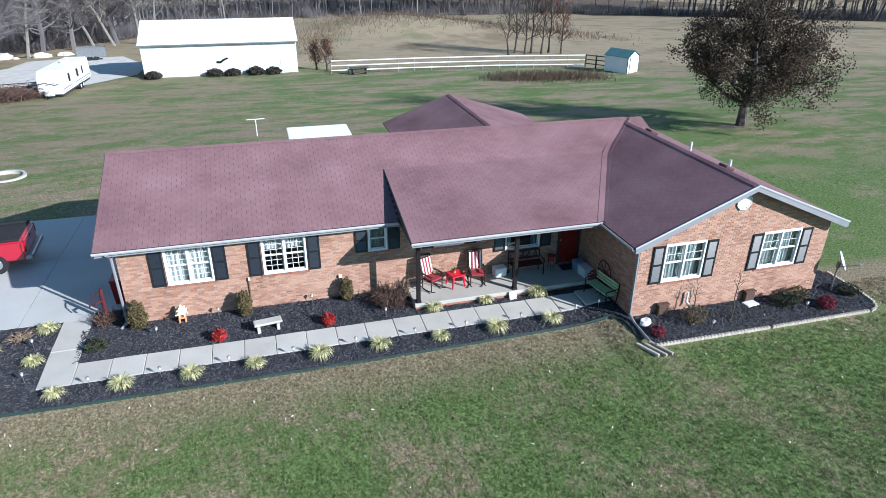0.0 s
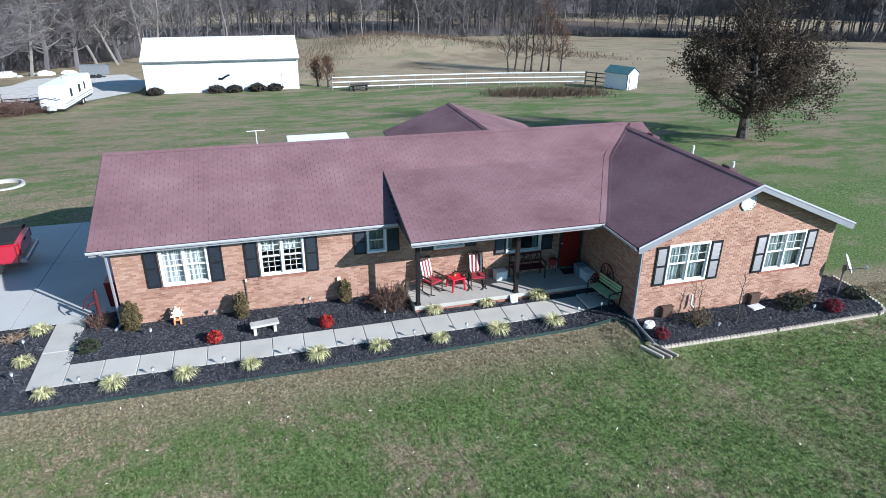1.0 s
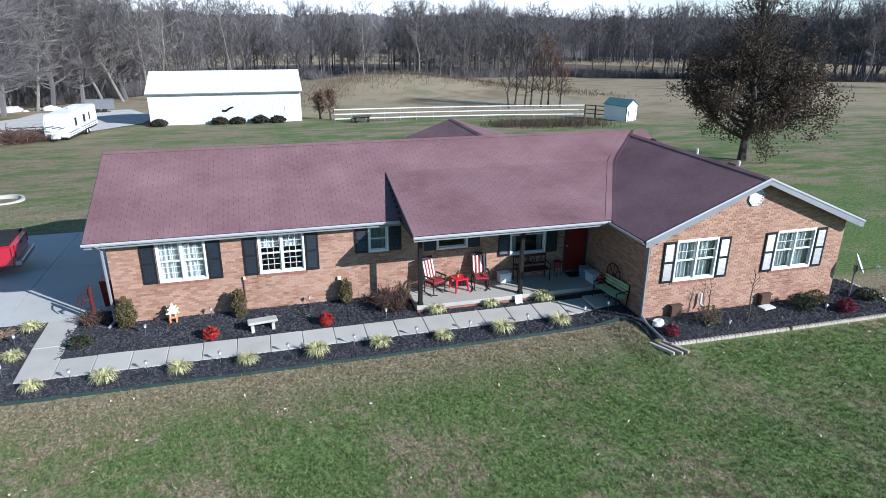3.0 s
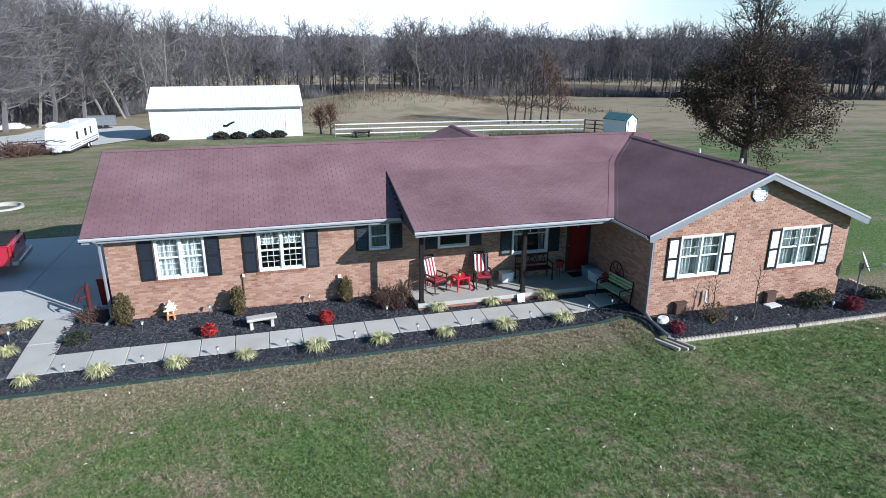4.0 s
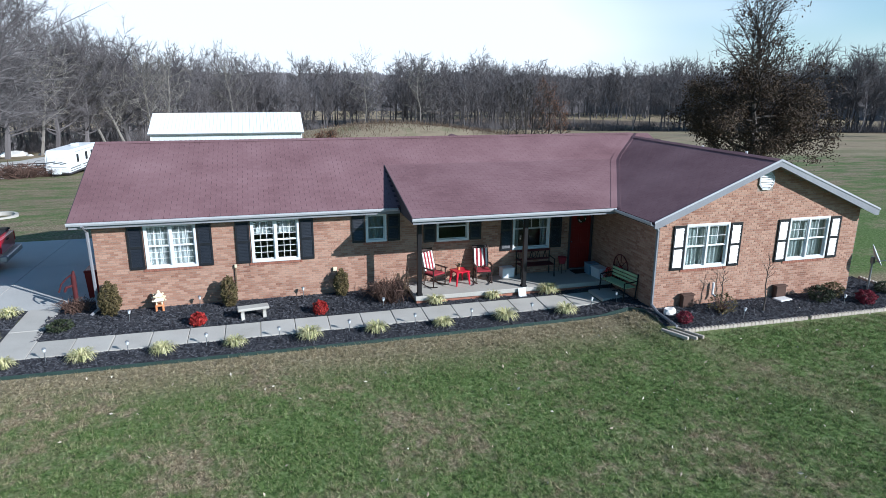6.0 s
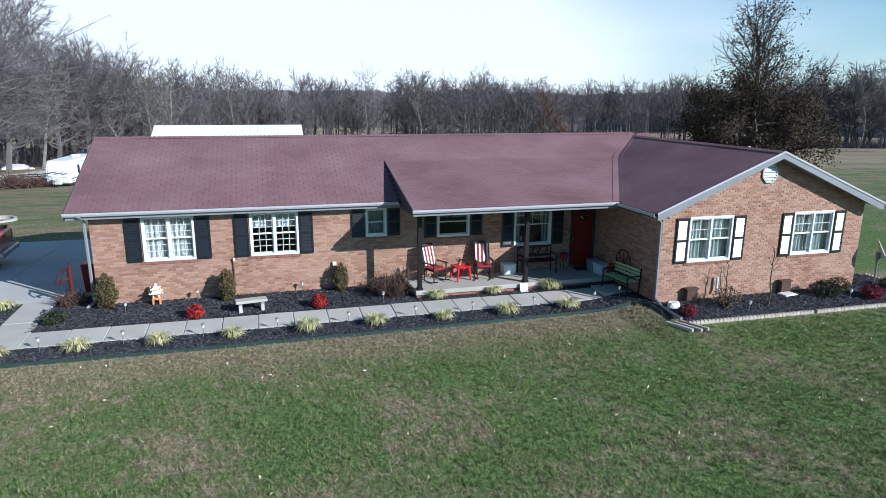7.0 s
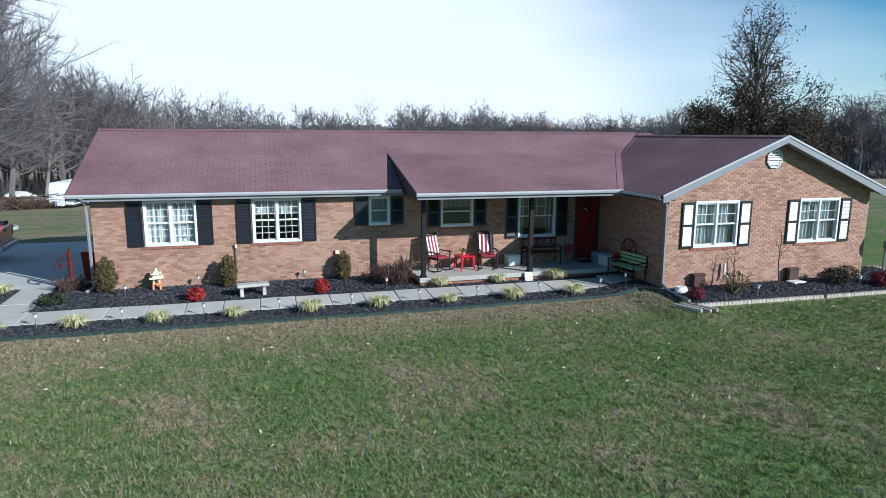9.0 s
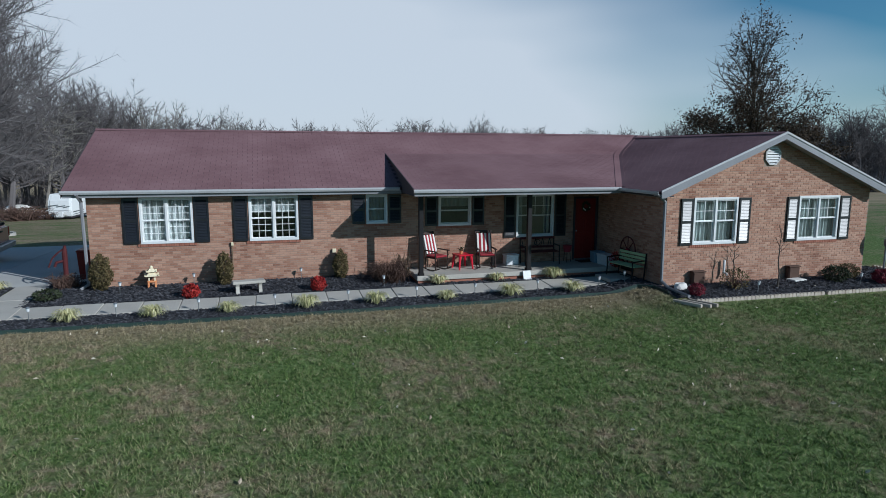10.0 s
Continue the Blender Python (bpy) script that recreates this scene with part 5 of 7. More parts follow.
def lawn_blades():
    """Grass of the front lawn: tufts of leaning blades, thicker towards the near side."""
    rs = np.random.RandomState(3)
    n = 84000
    x = rs.uniform(-16, 30, n)
    y = 5.5 + (17.4 - 5.5) * rs.rand(n) ** 1.1
    ok = np.abs(x + 1.0 - (y - 1.7) * 0.5) < (y - 1.7) * 0.95 + 2.5
    ok &= ~((x > 9.5) & (x < 18.9) & (y > 15.45)) & ~((x < -7.6) & (y > 17.35)) & (y < 17.3)
    x, y = x[ok], y[ok]
    n = len(x)
    per = 11
    size = rs.uniform(0.55, 1.45, n)
    cx, cy, cs = np.repeat(x, per), np.repeat(y, per), np.repeat(size, per)
    k = n * per
    out = rs.uniform(0, 6.28, k)
    rad = np.abs(rs.normal(0, 0.035, k)) * cs
    bx, by = cx + np.cos(out) * rad, cy + np.sin(out) * rad
    h = rs.uniform(0.03, 0.085, k) * cs
    w = rs.uniform(0.003, 0.0065, k) * (0.7 + 0.5 * cs)
    a = rs.uniform(0, 6.28, k)
    lean = rs.uniform(0.3, 1.3, k) * h
    z0 = np.repeat(np.array([gz(u, v) for u, v in zip(x, y)]), per) - 0.005
    la = out + rs.normal(0, 0.6, k)
    V = np.stack([np.stack([bx - np.cos(a) * w, by - np.sin(a) * w, z0], 1), np.stack([bx + np.cos(a) * w, by + np.sin(a) * w, z0], 1), np.stack([bx + np.cos(la) * lean, by + np.sin(la) * lean, z0 + h], 1)], 1).reshape(-1, 3)
    ob = np_mesh("lawn_grass", V, np.arange(k * 3).reshape(-1, 3), M["blades"])
    tagged(ob, "short green and straw tufts of the front lawn", "grass", kind="stuff")
    k = 300
    c = np.array([(u, v, gz(u, v) + 0.05) for u, v in zip(rs.uniform(-12, 22, k), rs.uniform(6, 17.2, k))])
    v, f = leaf_quads(c, 0.045, rs)
    tagged(np_mesh("fallen_leaves", v, f, M["fallen"]), "dry pale fallen leaves scattered on the lawn", "leaves", kind="stuff")


lawn_blades()


def grass_clump(seed, n=240, r=0.46, h=0.33):
    rs = np.random.RandomState(seed)
    V, F = [], []
    for i in range(n):
        a = rs.uniform(0, 6.28)
        reach, top = r * rs.uniform(0.35, 1.1), h * rs.uniform(0.6, 1.15)
        d = np.array([math.cos(a), math.sin(a), 0])
        s = np.array([-math.sin(a), math.cos(a), 0]) * rs.uniform(0.006, 0.012)
        p0 = d * rs.uniform(0, 0.06)
        p1 = d * reach * 0.4 + np.array([0, 0, top * 0.85])
        p2 = d * reach * 0.75 + np.array([0, 0, top])
        p3 = d * reach + np.array([0, 0, top * rs.uniform(0.35, 0.75)])
        b = len(V)
        V += [p0 - s, p0 + s, p1 - s, p1 + s, p2 - s * 0.8, p2 + s * 0.8, p3]
        F += [(b, b + 1, b + 3), (b, b + 3, b + 2), (b + 2, b + 3, b + 5), (b + 2, b + 5, b + 4), (b + 4, b + 5, b + 6)]
    return V, F


og = None
spots = [(-7.13, 17.86), (-5.44, 17.88), (-3.61, 17.88), (-1.88, 17.88), (0.0, 17.86), (1.8, 17.84), (3.72, 17.85), (5.58, 17.86), (7.48, 17.88), (3.9, 19.38), (5.72, 19.38), (7.6, 19.38), (-8.0, 21.15), (-8.02, 19.5), (-9.4, 20.2)]
for i, (x, y) in enumerate(spots):
    sc = 0.74 + 0.26 * ((i * 37) % 10) / 10
    if og is None:
        og = thing("ornamental_grass", "yellow-green variegated ornamental grass clump in the mulch", "ornamental grass", (x, y, 0.03), 0, "grass clumps by the walkway")
        np_mesh("blades", *grass_clump(1), M["grass_yellow"], og)
        og.scale = (sc,) * 3
    else:
        c = copy_thing(og, pose(x, y, gz(x, y) + 0.03, 0, 0, i * 71))
        c.scale = (sc, sc, sc * (0.85 + 0.03 * (i % 6)))


def leafy(name, label, category, at, rx, rz, material, n=1500, size=0.035, seed=1, group="", shape=2.0, twig=M["bark_dark"]):
    """Shrub: stems inside and a shell of small leaves with an uneven outline."""
    o = thing(name, label, category, at, seed * 40, group)
    rs = np.random.RandomState(seed)
    d = rs.normal(0, 1, (n, 3))
    d /= np.linalg.norm(d, axis=1)[:, None]
    k = rs.uniform(0.55, 1.0, n) ** 0.5
    bumps = 1 + 0.16 * np.sin(d[:, 0] * 5 + seed) * np.cos(d[:, 1] * 4 + d[:, 2] * 6)
    z = d[:, 2]
    prof = 1 - 0.18 * np.clip(z, 0, 1) ** shape
    c = np.stack([d[:, 0] * rx * k * bumps * prof, d[:, 1] * rx * k * bumps * prof, rz + z * rz * k * bumps], 1)
    v, f = leaf_quads(c, size, rs)
    v[:, 2] = np.maximum(v[:, 2], 0.0)
    np_mesh("leaves", v, f, material, o)
    V, F = [], []
    for i in range(26):
        a = rs.uniform(0, 6.28)
        q = np.array([math.cos(a) * rx * 0.75, math.sin(a) * rx * 0.75, rz * rs.uniform(0.5, 1.8)])
        tube(V, F, np.array([[0, 0, 0], q * (0.4, 0.4, 0.55), q]), [0.012, 0.009, 0.004], 4)
    np_mesh("stems", np.concatenate(V), np.concatenate(F), twig, o)
    return o


leafy("upright_shrub", "clipped olive-brown upright evergreen shrub beside the corner", "shrub", (-5.32, 20.62, 0.02), 0.29, 0.50, M["leaf_shrub"], 2600, 0.034, 1, "upright shrubs")
leafy("upright_shrub", "slim olive-brown upright evergreen shrub against the brick", "shrub", (-2.1, 20.55, 0.02), 0.23, 0.47, M["leaf_shrub"], 2200, 0.034, 2, "upright shrubs")
leafy("upright_shrub", "slim olive-brown upright evergreen shrub against the brick", "shrub", (1.2, 20.7, 0.02), 0.23, 0.44, M["leaf_shrub"], 2200, 0.034, 3, "upright shrubs")
leafy("red_shrub", "compact bright red dwarf shrub in the mulch", "shrub", (-2.9, 19.42, 0.02), 0.22, 0.19, M["leaf_red"], 700, 0.04, 4, "red shrubs")
leafy("red_shrub", "compact bright red dwarf shrub in the mulch", "shrub", (0.44, 19.44, 0.02), 0.22, 0.21, M["leaf_red"], 700, 0.04, 5, "red shrubs")
leafy("red_shrub", "small maroon dwarf shrub beside a white stone", "shrub", (10.28, 16.08, 0.02), 0.22, 0.18, M["leaf_maroon"], 500, 0.04, 6, "red shrubs")
leafy("red_shrub", "round crimson dwarf shrub near the satellite dish", "shrub", (16.75, 16.08, 0.02), 0.29, 0.22, M["leaf_maroon"], 900, 0.04, 7, "red shrubs")
leafy("low_shrub", "sparse dark low shrub with bare twigs", "shrub", (11.8, 16.45, 0.02), 0.42, 0.3, M["leaf_shrub"], 420, 0.035, 8, "low shrubs", twig=M["dry_dark"])
leafy("low_shrub", "spreading dark green low shrub", "shrub", (15.45, 16.5, 0.02), 0.38, 0.24, M["leaf_dark"], 700, 0.04, 9, "low shrubs")
leafy("low_shrub", "spreading dark green low shrub", "shrub", (16.15, 16.75, 0.02), 0.34, 0.25, M["leaf_shrub"], 500, 0.04, 10, "low shrubs")
leafy("low_shrub", "low dark green shrub at the bed end", "shrub", (18.2, 16.6, 0.02), 0.4, 0.18, M["leaf_dark"], 700, 0.04, 12, "low shrubs")
leafy("low_shrub", "low grey-green spreading shrub beside the path", "shrub", (-6.4, 19.85, 0.02), 0.34, 0.16, M["leaf_dark"], 500, 0.04, 11, "low shrubs")


def dry_bush(label, at, r, h, n, seed, material):
    o = thing("dry_bush", label, "shrub", at)
    rs = np.random.RandomState(seed)
    V, F = [], []
    for i in range(n):
        a = rs.uniform(0, 6.28)
        p = np.array([rs.normal(0, 0.3 * r), rs.normal(0, 0.3 * r), 0])
        q = p + np.array([math.cos(a) * r * rs.uniform(0.2, 0.8), math.sin(a) * r * rs.uniform(0.2, 0.8), h * rs.uniform(0.4, 1.0)])
        e = q + np.array([math.cos(a) * r * 0.3, math.sin(a) * r * 0.3, rs.uniform(-0.3, 0.1) * h])
        tube(V, F, np.array([p, (p + q) / 2 + rs.normal(0, 0.05, 3), q, e]), np.array([0.011, 0.01, 0.008, 0.004]) * max(1.0, r), 3)
    np_mesh("tangle", np.concatenate(V), np.concatenate(F), material, o)
    return o


dry_bush("tangle of dry red-brown stems beside the porch", (2.55, 20.05, 0.02), 0.62, 0.62, 300, 1, M["dry_dark"])
dry_bush("upright dry tan stalks by the porch corner", (3.08, 20.4, 0.02), 0.22, 0.78, 60, 2, M["dry_stalk"])
dry_bush("dry brown stalks at the foot of the red pump", (-6.35, 21.2, 0.02), 0.42, 0.42, 140, 3, M["dry_dark"])
dry_bush("dark heap of cut branches beside the gravel lane", (-23.5, 70.4, gz(-23.5, 70.4)), 2.6, 1.3, 260, 5, M["dry_dark"])
dry_bush("dark heap of cut branches beside the gravel lane", (-21.0, 71.0, gz(-21, 71)), 1.5, 0.8, 120, 6, M["dry_dark"])
dry_bush("dry flattened stalks in the side bed", (-8.7, 20.9, 0.02), 0.35, 0.2, 60, 4, M["dry_stalk"])


def sapling(at, h, label, seed):
    a = tree_arrays(seed, h, 0.022, spread=0.35, limbs=6, sub=2, twigs=1, clear=0.55, up=0.5, fine=0.004, tl=0.15, thin=0.008)
    tree("sapling", label, at, a, M["bark_dark"], "saplings")


sapling((13.1, 16.25, 0.02), 1.75, "thin bare staked sapling in the mulch bed", 31)
sapling((12.0, 16.75, 0.02), 1.15, "thin bare sapling leaning by the wall", 32)

# tall dry grass by the fence
V, F = [], []
rs = np.random.RandomState(8)
for i in range(1500):
    u = rs.rand()
    x, y = 24.3 + 11.0 * u + rs.normal(0, 0.9), 68.6 - 2.4 * u + rs.normal(0, 1.3)
    p = np.array([x, y, gz(x, y)])
    q = p + np.array([rs.normal(0, 0.25), rs.normal(0, 0.25), rs.uniform(0.35, 0.95)])
    tube(V, F, np.array([p, (p + q) / 2 + rs.normal(0, 0.05, 3), q]), [0.03, 0.025, 0.006], 3)
for i in range(2600):
    u = rs.rand()
    x, y = 2 + 60 * u + rs.normal(0, 2), 112 + 22 * math.sin(u * 3.0) + rs.normal(0, 6)
    p = np.array([x, y, gz(x, y)])
    q = p + np.array([rs.normal(0, 0.3), rs.normal(0, 0.3), rs.uniform(0.3, 1.0)])
    tube(V, F, np.array([p, q]), [0.05, 0.01], 3)
tagged(np_mesh("dry_grass", np.concatenate(V), np.concatenate(F), M["dry_stalk"]), "tall straw-coloured dry grass in the pasture", "dry grass", kind="stuff")


# ---- garden things ----
def concrete_bench():
    o = thing("garden_bench", "pale concrete garden bench on two legs in the mulch", "bench", (-1.43, 19.6, 0.03), 8)
    part("seat", box(B(), -0.43, -0.16, 0.27, 0.43, 0.16, 0.35, 0.015), M["concrete"], o)
    for s in (-1, 1):
        part("leg", prism(B(), [(-0.13, 0.0), (0.13, 0.0), (0.09, 0.1), (0.09, 0.2), (0.13, 0.27), (-0.13, 0.27), (-0.09, 0.2), (-0.09, 0.1)], "x", s * 0.3 - 0.045, s * 0.3 + 0.045), M["concrete"], o)


concrete_bench()


def pagoda():
    o = thing("garden_lantern", "small ceramic pagoda lantern with cream roof and orange base", "garden ornament", (-4.05, 20.72, 0.03), 10)
    o.scale = (0.82, 0.82, 0.95)
    f = B()
    for sx in (-1, 1):
        for sy in (-1, 1):
            box(f, sx * 0.11 - 0.035, sy * 0.11 - 0.035, 0.0, sx * 0.11 + 0.035, sy * 0.11 + 0.035, 0.16, 0.01)
    box(f, -0.15, -0.15, 0.16, 0.15, 0.15, 0.21, 0.015)
    part("base", f, M["ceramic_orange"], o, "orange ceramic base")
    f = B()
    for sx in (-1, 1):
        for sy in (-1, 1):
            box(f, sx * 0.09 - 0.025, sy * 0.09 - 0.025, 0.21, sx * 0.09 + 0.025, sy * 0.09 + 0.025, 0.36, 0.006)
    part("lantern_body", f, M["ceramic_yellow"], o)
    for z, r in ((0.35, 0.24), (0.47, 0.17)):
        f = B()
        bmesh.ops.create_cone(f, cap_ends=True, segments=4, radius1=r * 1.25, radius2=r * 0.45, depth=0.10, matrix=pose(0, 0, z + 0.05, 0, 0, 45))
        for sx in (-1, 1):
            for sy in (-1, 1):
                box(f, sx * r * 0.86 - 0.03, sy * r * 0.86 - 0.03, z + 0.005, sx * r * 0.86 + 0.03, sy * r * 0.86 + 0.03, z + 0.05, 0.01)
        part("roof_tier", f, M["ceramic_yellow"], o)
    f = B()
    bmesh.ops.create_uvsphere(f, u_segments=10, v_segments=6, radius=0.055, matrix=Matrix.Translation((0, 0, 0.60)))
    part("finial", f, M["ceramic_yellow"], o, smooth=True)


pagoda()


def path_light():
    o = thing("path_light", "small silver solar path light on a stake", "path light", (-6.3, 18.1, 0.0), 0, "path lights")
    part("stake", cyl(B(), (0, 0, 0), (0, 0, 0.30), 0.009, sides=6), M["steel"], o)
    f = cyl(B(), (0, 0, 0.28), (0, 0, 0.36), 0.028, 0.04, 10)
    part("lens", f, M["white_plastic"], o)
    part("cap", cyl(B(), (0, 0, 0.36), (0, 0, 0.39), 0.055, 0.03, 10), M["steel"], o)
    return o


pl = path_light()
for i, (x, y) in enumerate([(-4.45, 17.95), (-2.6, 17.98), (-0.75, 17.96), (1.1, 17.97), (2.95, 17.98), (4.6, 17.97), (6.5, 17.96), (8.45, 17.98), (9.25, 18.0), (-4.75, 20.05), (-2.95, 20.72), (0.05, 20.8), (2.3, 19.4), (-8.2, 20.3), (-8.05, 18.7), (12.15, 15.95), (15.95, 16.1)]):
    y += 0.12 if y < 18.2 and x < 9 else 0.0
    c = copy_thing(pl, pose(x, y, gz(x, y), 3 * math.sin(i * 2.2), 4 * math.sin(i * 3.1), i * 50))


def dish():
    o = thing("satellite_dish", "grey satellite dish on a steel pole in the bed", "satellite dish", (17.75, 16.9, 0.0))
    part("pole", cyl(B(), (0, 0, 0), (0, 0, 1.05), 0.03, sides=10), M["steel"], o)
    f = B()
    rings = 6
    prev = None
    m = look((0, 0, 0), (0.60, -0.66, 0.45)).to_3x3().to_4x4()
    m = Matrix.Translation((0.02, -0.02, 1.22)) @ m
    for side in (0, 1):
        prev = None
        for i in range(rings + 1):
            r = 0.001 + 0.33 * i / rings
            ring = [f.verts.new(m @ Vector((r * math.cos(a) * 0.92, r * math.sin(a) * 1.08, -(r * r) * 0.7 + side * 0.012))) for a in [2 * math.pi * k / 24 for k in range(24)]]
            if prev:
                for k in range(24):
                    f.faces.new((prev[k], prev[(k + 1) % 24], ring[(k + 1) % 24], ring[k]))
            prev = ring
    bmesh.ops.recalc_face_normals(f, faces=f.faces)
    part("reflector", f, M["dish"], o, smooth=True)
    part("arm", cyl(B(), (0.03, -0.03, 1.0), (0.42, -0.42, 1.20), 0.016, sides=6), M["steel"], o)
    part("receiver", box(B(), 0.38, -0.47, 1.18, 0.47, -0.38, 1.27, 0.01), M["steel"], o)
    part("bracket", box(B(), -0.05, -0.05, 0.95, 0.05, 0.05, 1.18, 0.008), M["steel"], o)


dish()


def hand_pump():
    o = thing("hand_pump", "old red-painted hand pump standing by the corner", "pump", (-6.36, 21.4, 0.0), 20)
    f = cyl(B(), (0, 0, 0), (0, 0, 0.12), 0.12, 0.1, 12)
    cyl(f, (0, 0, 0.12), (0, 0, 1.0), 0.06, 0.07, 12)
    cyl(f, (0, 0, 1.0), (0.02, 0, 1.2), 0.07, 0.03, 12)
    part("pump_body", f, M["bench_red"], o)
    f = cyl(B(), (0, 0, 0.78), (-0.22, -0.02, 0.74), 0.04, 0.035, 8)
    cyl(f, (-0.21, -0.02, 0.76), (-0.26, -0.02, 0.62), 0.035, 0.035, 8)
    part("spout", f, M["bench_red"], o)
    f = B()
    pts = [(0.0, 0, 1.12), (-0.16, 0.05, 1.0), (-0.3, 0.08, 0.85), (-0.4, 0.1, 0.6)]
    for p, q in zip(pts[:-1], pts[1:]):
        cyl(f, p, q, 0.022, sides=8)
    part("handle", f, M["bench_red"], o)


hand_pump()
o = thing("storage_bin", "dark red plastic bin against the garage side", "bin", (-6.0, 22.7, 0.03))
part("bin_body", prism(B(), [(-0.28, 0.0), (0.28, 0.0), (0.33, 0.8), (-0.33, 0.8)], "y", -0.28, 0.28), M["door_red"], o)
part("lid", box(B(), -0.35, -0.32, 0.80, 0.35, 0.32, 0.88, 0.03), M["door_red"], o)

o = thing("yard_stone", "rough white stone beside the downspout", "stone", (10.2, 16.68, 0.02), 15)
f = B()
bmesh.ops.create_icosphere(f, subdivisions=2, radius=0.2)
for v in f.verts:
    v.co = Vector((v.co.x * 1.1, v.co.y * 0.7, max(-0.1, min(0.1, v.co.z)) + 0.09)) * (1 + 0.14 * noise.noise(v.co * 9))
part("stone_body", f, M["stone_white"], o)
o = thing("stepping_stone", "flat pale square stepping stone by the wall", "stepping stone", (14.35, 16.85, 0.03), 8)
part("stone_body", box(B(), -0.25, -0.16, 0.0, 0.25, 0.16, 0.06, 0.015), M["stone_white"], o)
for x in (11.05, 14.42):
    o = thing("vent_cover", "brown plastic crawl-space vent cover against the brick", "vent cover", (x, 17.0, 0.02), 0, "crawl-space vent covers")
    f = box(B(), -0.2, 0.0, 0.0, 0.2, 0.17, 0.40, 0.03)
    part("cover_body", f, M["dry_dark"], o)
    part("cover_rim", box(B(), -0.22, -0.02, 0.39, 0.22, 0.17, 0.43, 0.01), M["dry_dark"], o)
o = thing("drain_pipe", "short white plastic pipe on the brick", "pipe", (11.95, 17.1, 0.0))
part("pipe_body", cyl(cyl(B(), (0, 0, 0.35), (0, 0, 0.72), 0.035, sides=8), (0, 0, 0.36), (0.05, -0.1, 0.3), 0.035, sides=8), M["vinyl"], o)
for x, z in ((-1.88, 1.1), (1.05, 0.62)):
    o = thing("meter_box" if z < 1 else "conduit_stub", "small pale utility fitting on the brick wall", "utility fitting", (x, 20.94, 0.0))
    if z < 1:
        part("fitting_body", box(B(), -0.06, -0.03, 0.78, 0.06, 0.05, 0.9, 0.01), M["ceramic_yellow"], o)
    else:
        part("fitting_body", cyl(B(), (0, 0, 0.45), (0, 0, 1.12), 0.018, sides=6), M["dry_stalk"], o)
        part("fitting_head", box(B(), -0.035, -0.03, 1.1, 0.035, 0.03, 1.2, 0.01), M["ceramic_yellow"], o)

# edging
edging = tagged(new("bed_edging"), "scalloped tan concrete edging round the side bed", "edging", kind="structure")
f = B()
prism(f, [(-0.055, 0.0), (0.055, 0.0), (0.055, 0.075), (0.035, 0.105), (0.0, 0.115), (-0.035, 0.105), (-0.055, 0.075)], "y", -0.035, 0.035)
me = bpy.data.meshes.new("edging_block")
f.to_mesh(me)
f.free()
me.materials.append(M["scallop"])
path = [(9.95, 15.66), (14.2, 15.60), (18.2, 15.58), (18.5, 15.66), (18.66, 15.9), (18.74, 18.2)]
for (x0, y0), (x1, y1) in zip(path[:-1], path[1:]):
    L = math.hypot(x1 - x0, y1 - y0)
    for i in range(max(1, int(L / 0.122))):
        u = (i + 0.5) * 0.122 / L
        b = new("edging_block", me)
        b.parent = edging
        b.matrix_world = pose(x0 + (x1 - x0) * u, y0 + (y1 - y0) * u, gz(x0 + (x1 - x0) * u, y0 + (y1 - y0) * u) - 0.01, 2 * math.sin(i * 1.7), 2 * math.sin(i * 2.9), math.degrees(math.atan2(y1 - y0, x1 - x0)) + 2 * math.sin(i * 1.1))
f = B()
pts = [(-8.3, 17.44), (-6.8, 17.4), (-3.5, 17.37), (1.4, 17.34), (5.0, 17.38), (8.4, 17.46), (9.3, 17.42), (9.62, 17.1), (9.62, 16.4)]
for (x0, y0), (x1, y1) in zip(pts[:-1], pts[1:]):
    a = math.atan2(y1 - y0, x1 - x0)
    L = math.hypot(x1 - x0, y1 - y0)
    za, zb = gz(x0, y0), gz(x1, y1)
    box(f, -0.02, -0.012, -0.06, L + 0.02, 0.012, 0.075, m=pose(x0, y0, za, 0, -math.degrees(math.atan2(zb - za, L)), math.degrees(a)))
    cyl(f, (x0, y0, za + 0.075), (x1, y1, zb + 0.075), 0.017, sides=6)
tagged(finish("lawn_edging", f, M["green_edge"]), "dark green plastic strip edging the lawn", "edging", kind="structure")
for i, (x, y, r) in enumerate(((9.60, 15.55, -66), (9.84, 15.50, -66), (10.06, 15.52, -66))):
    o = thing("landscape_timber", "weathered grey timber edging the downspout outlet", "timber", (x, y, 0), r, "outlet timbers")
    part("timber_body", box(B(), -0.4, -0.04, 0, 0.4, 0.04, 0.09, 0.012), M["scallop"], o)

# ---- porch things ----
PZ = 0.2


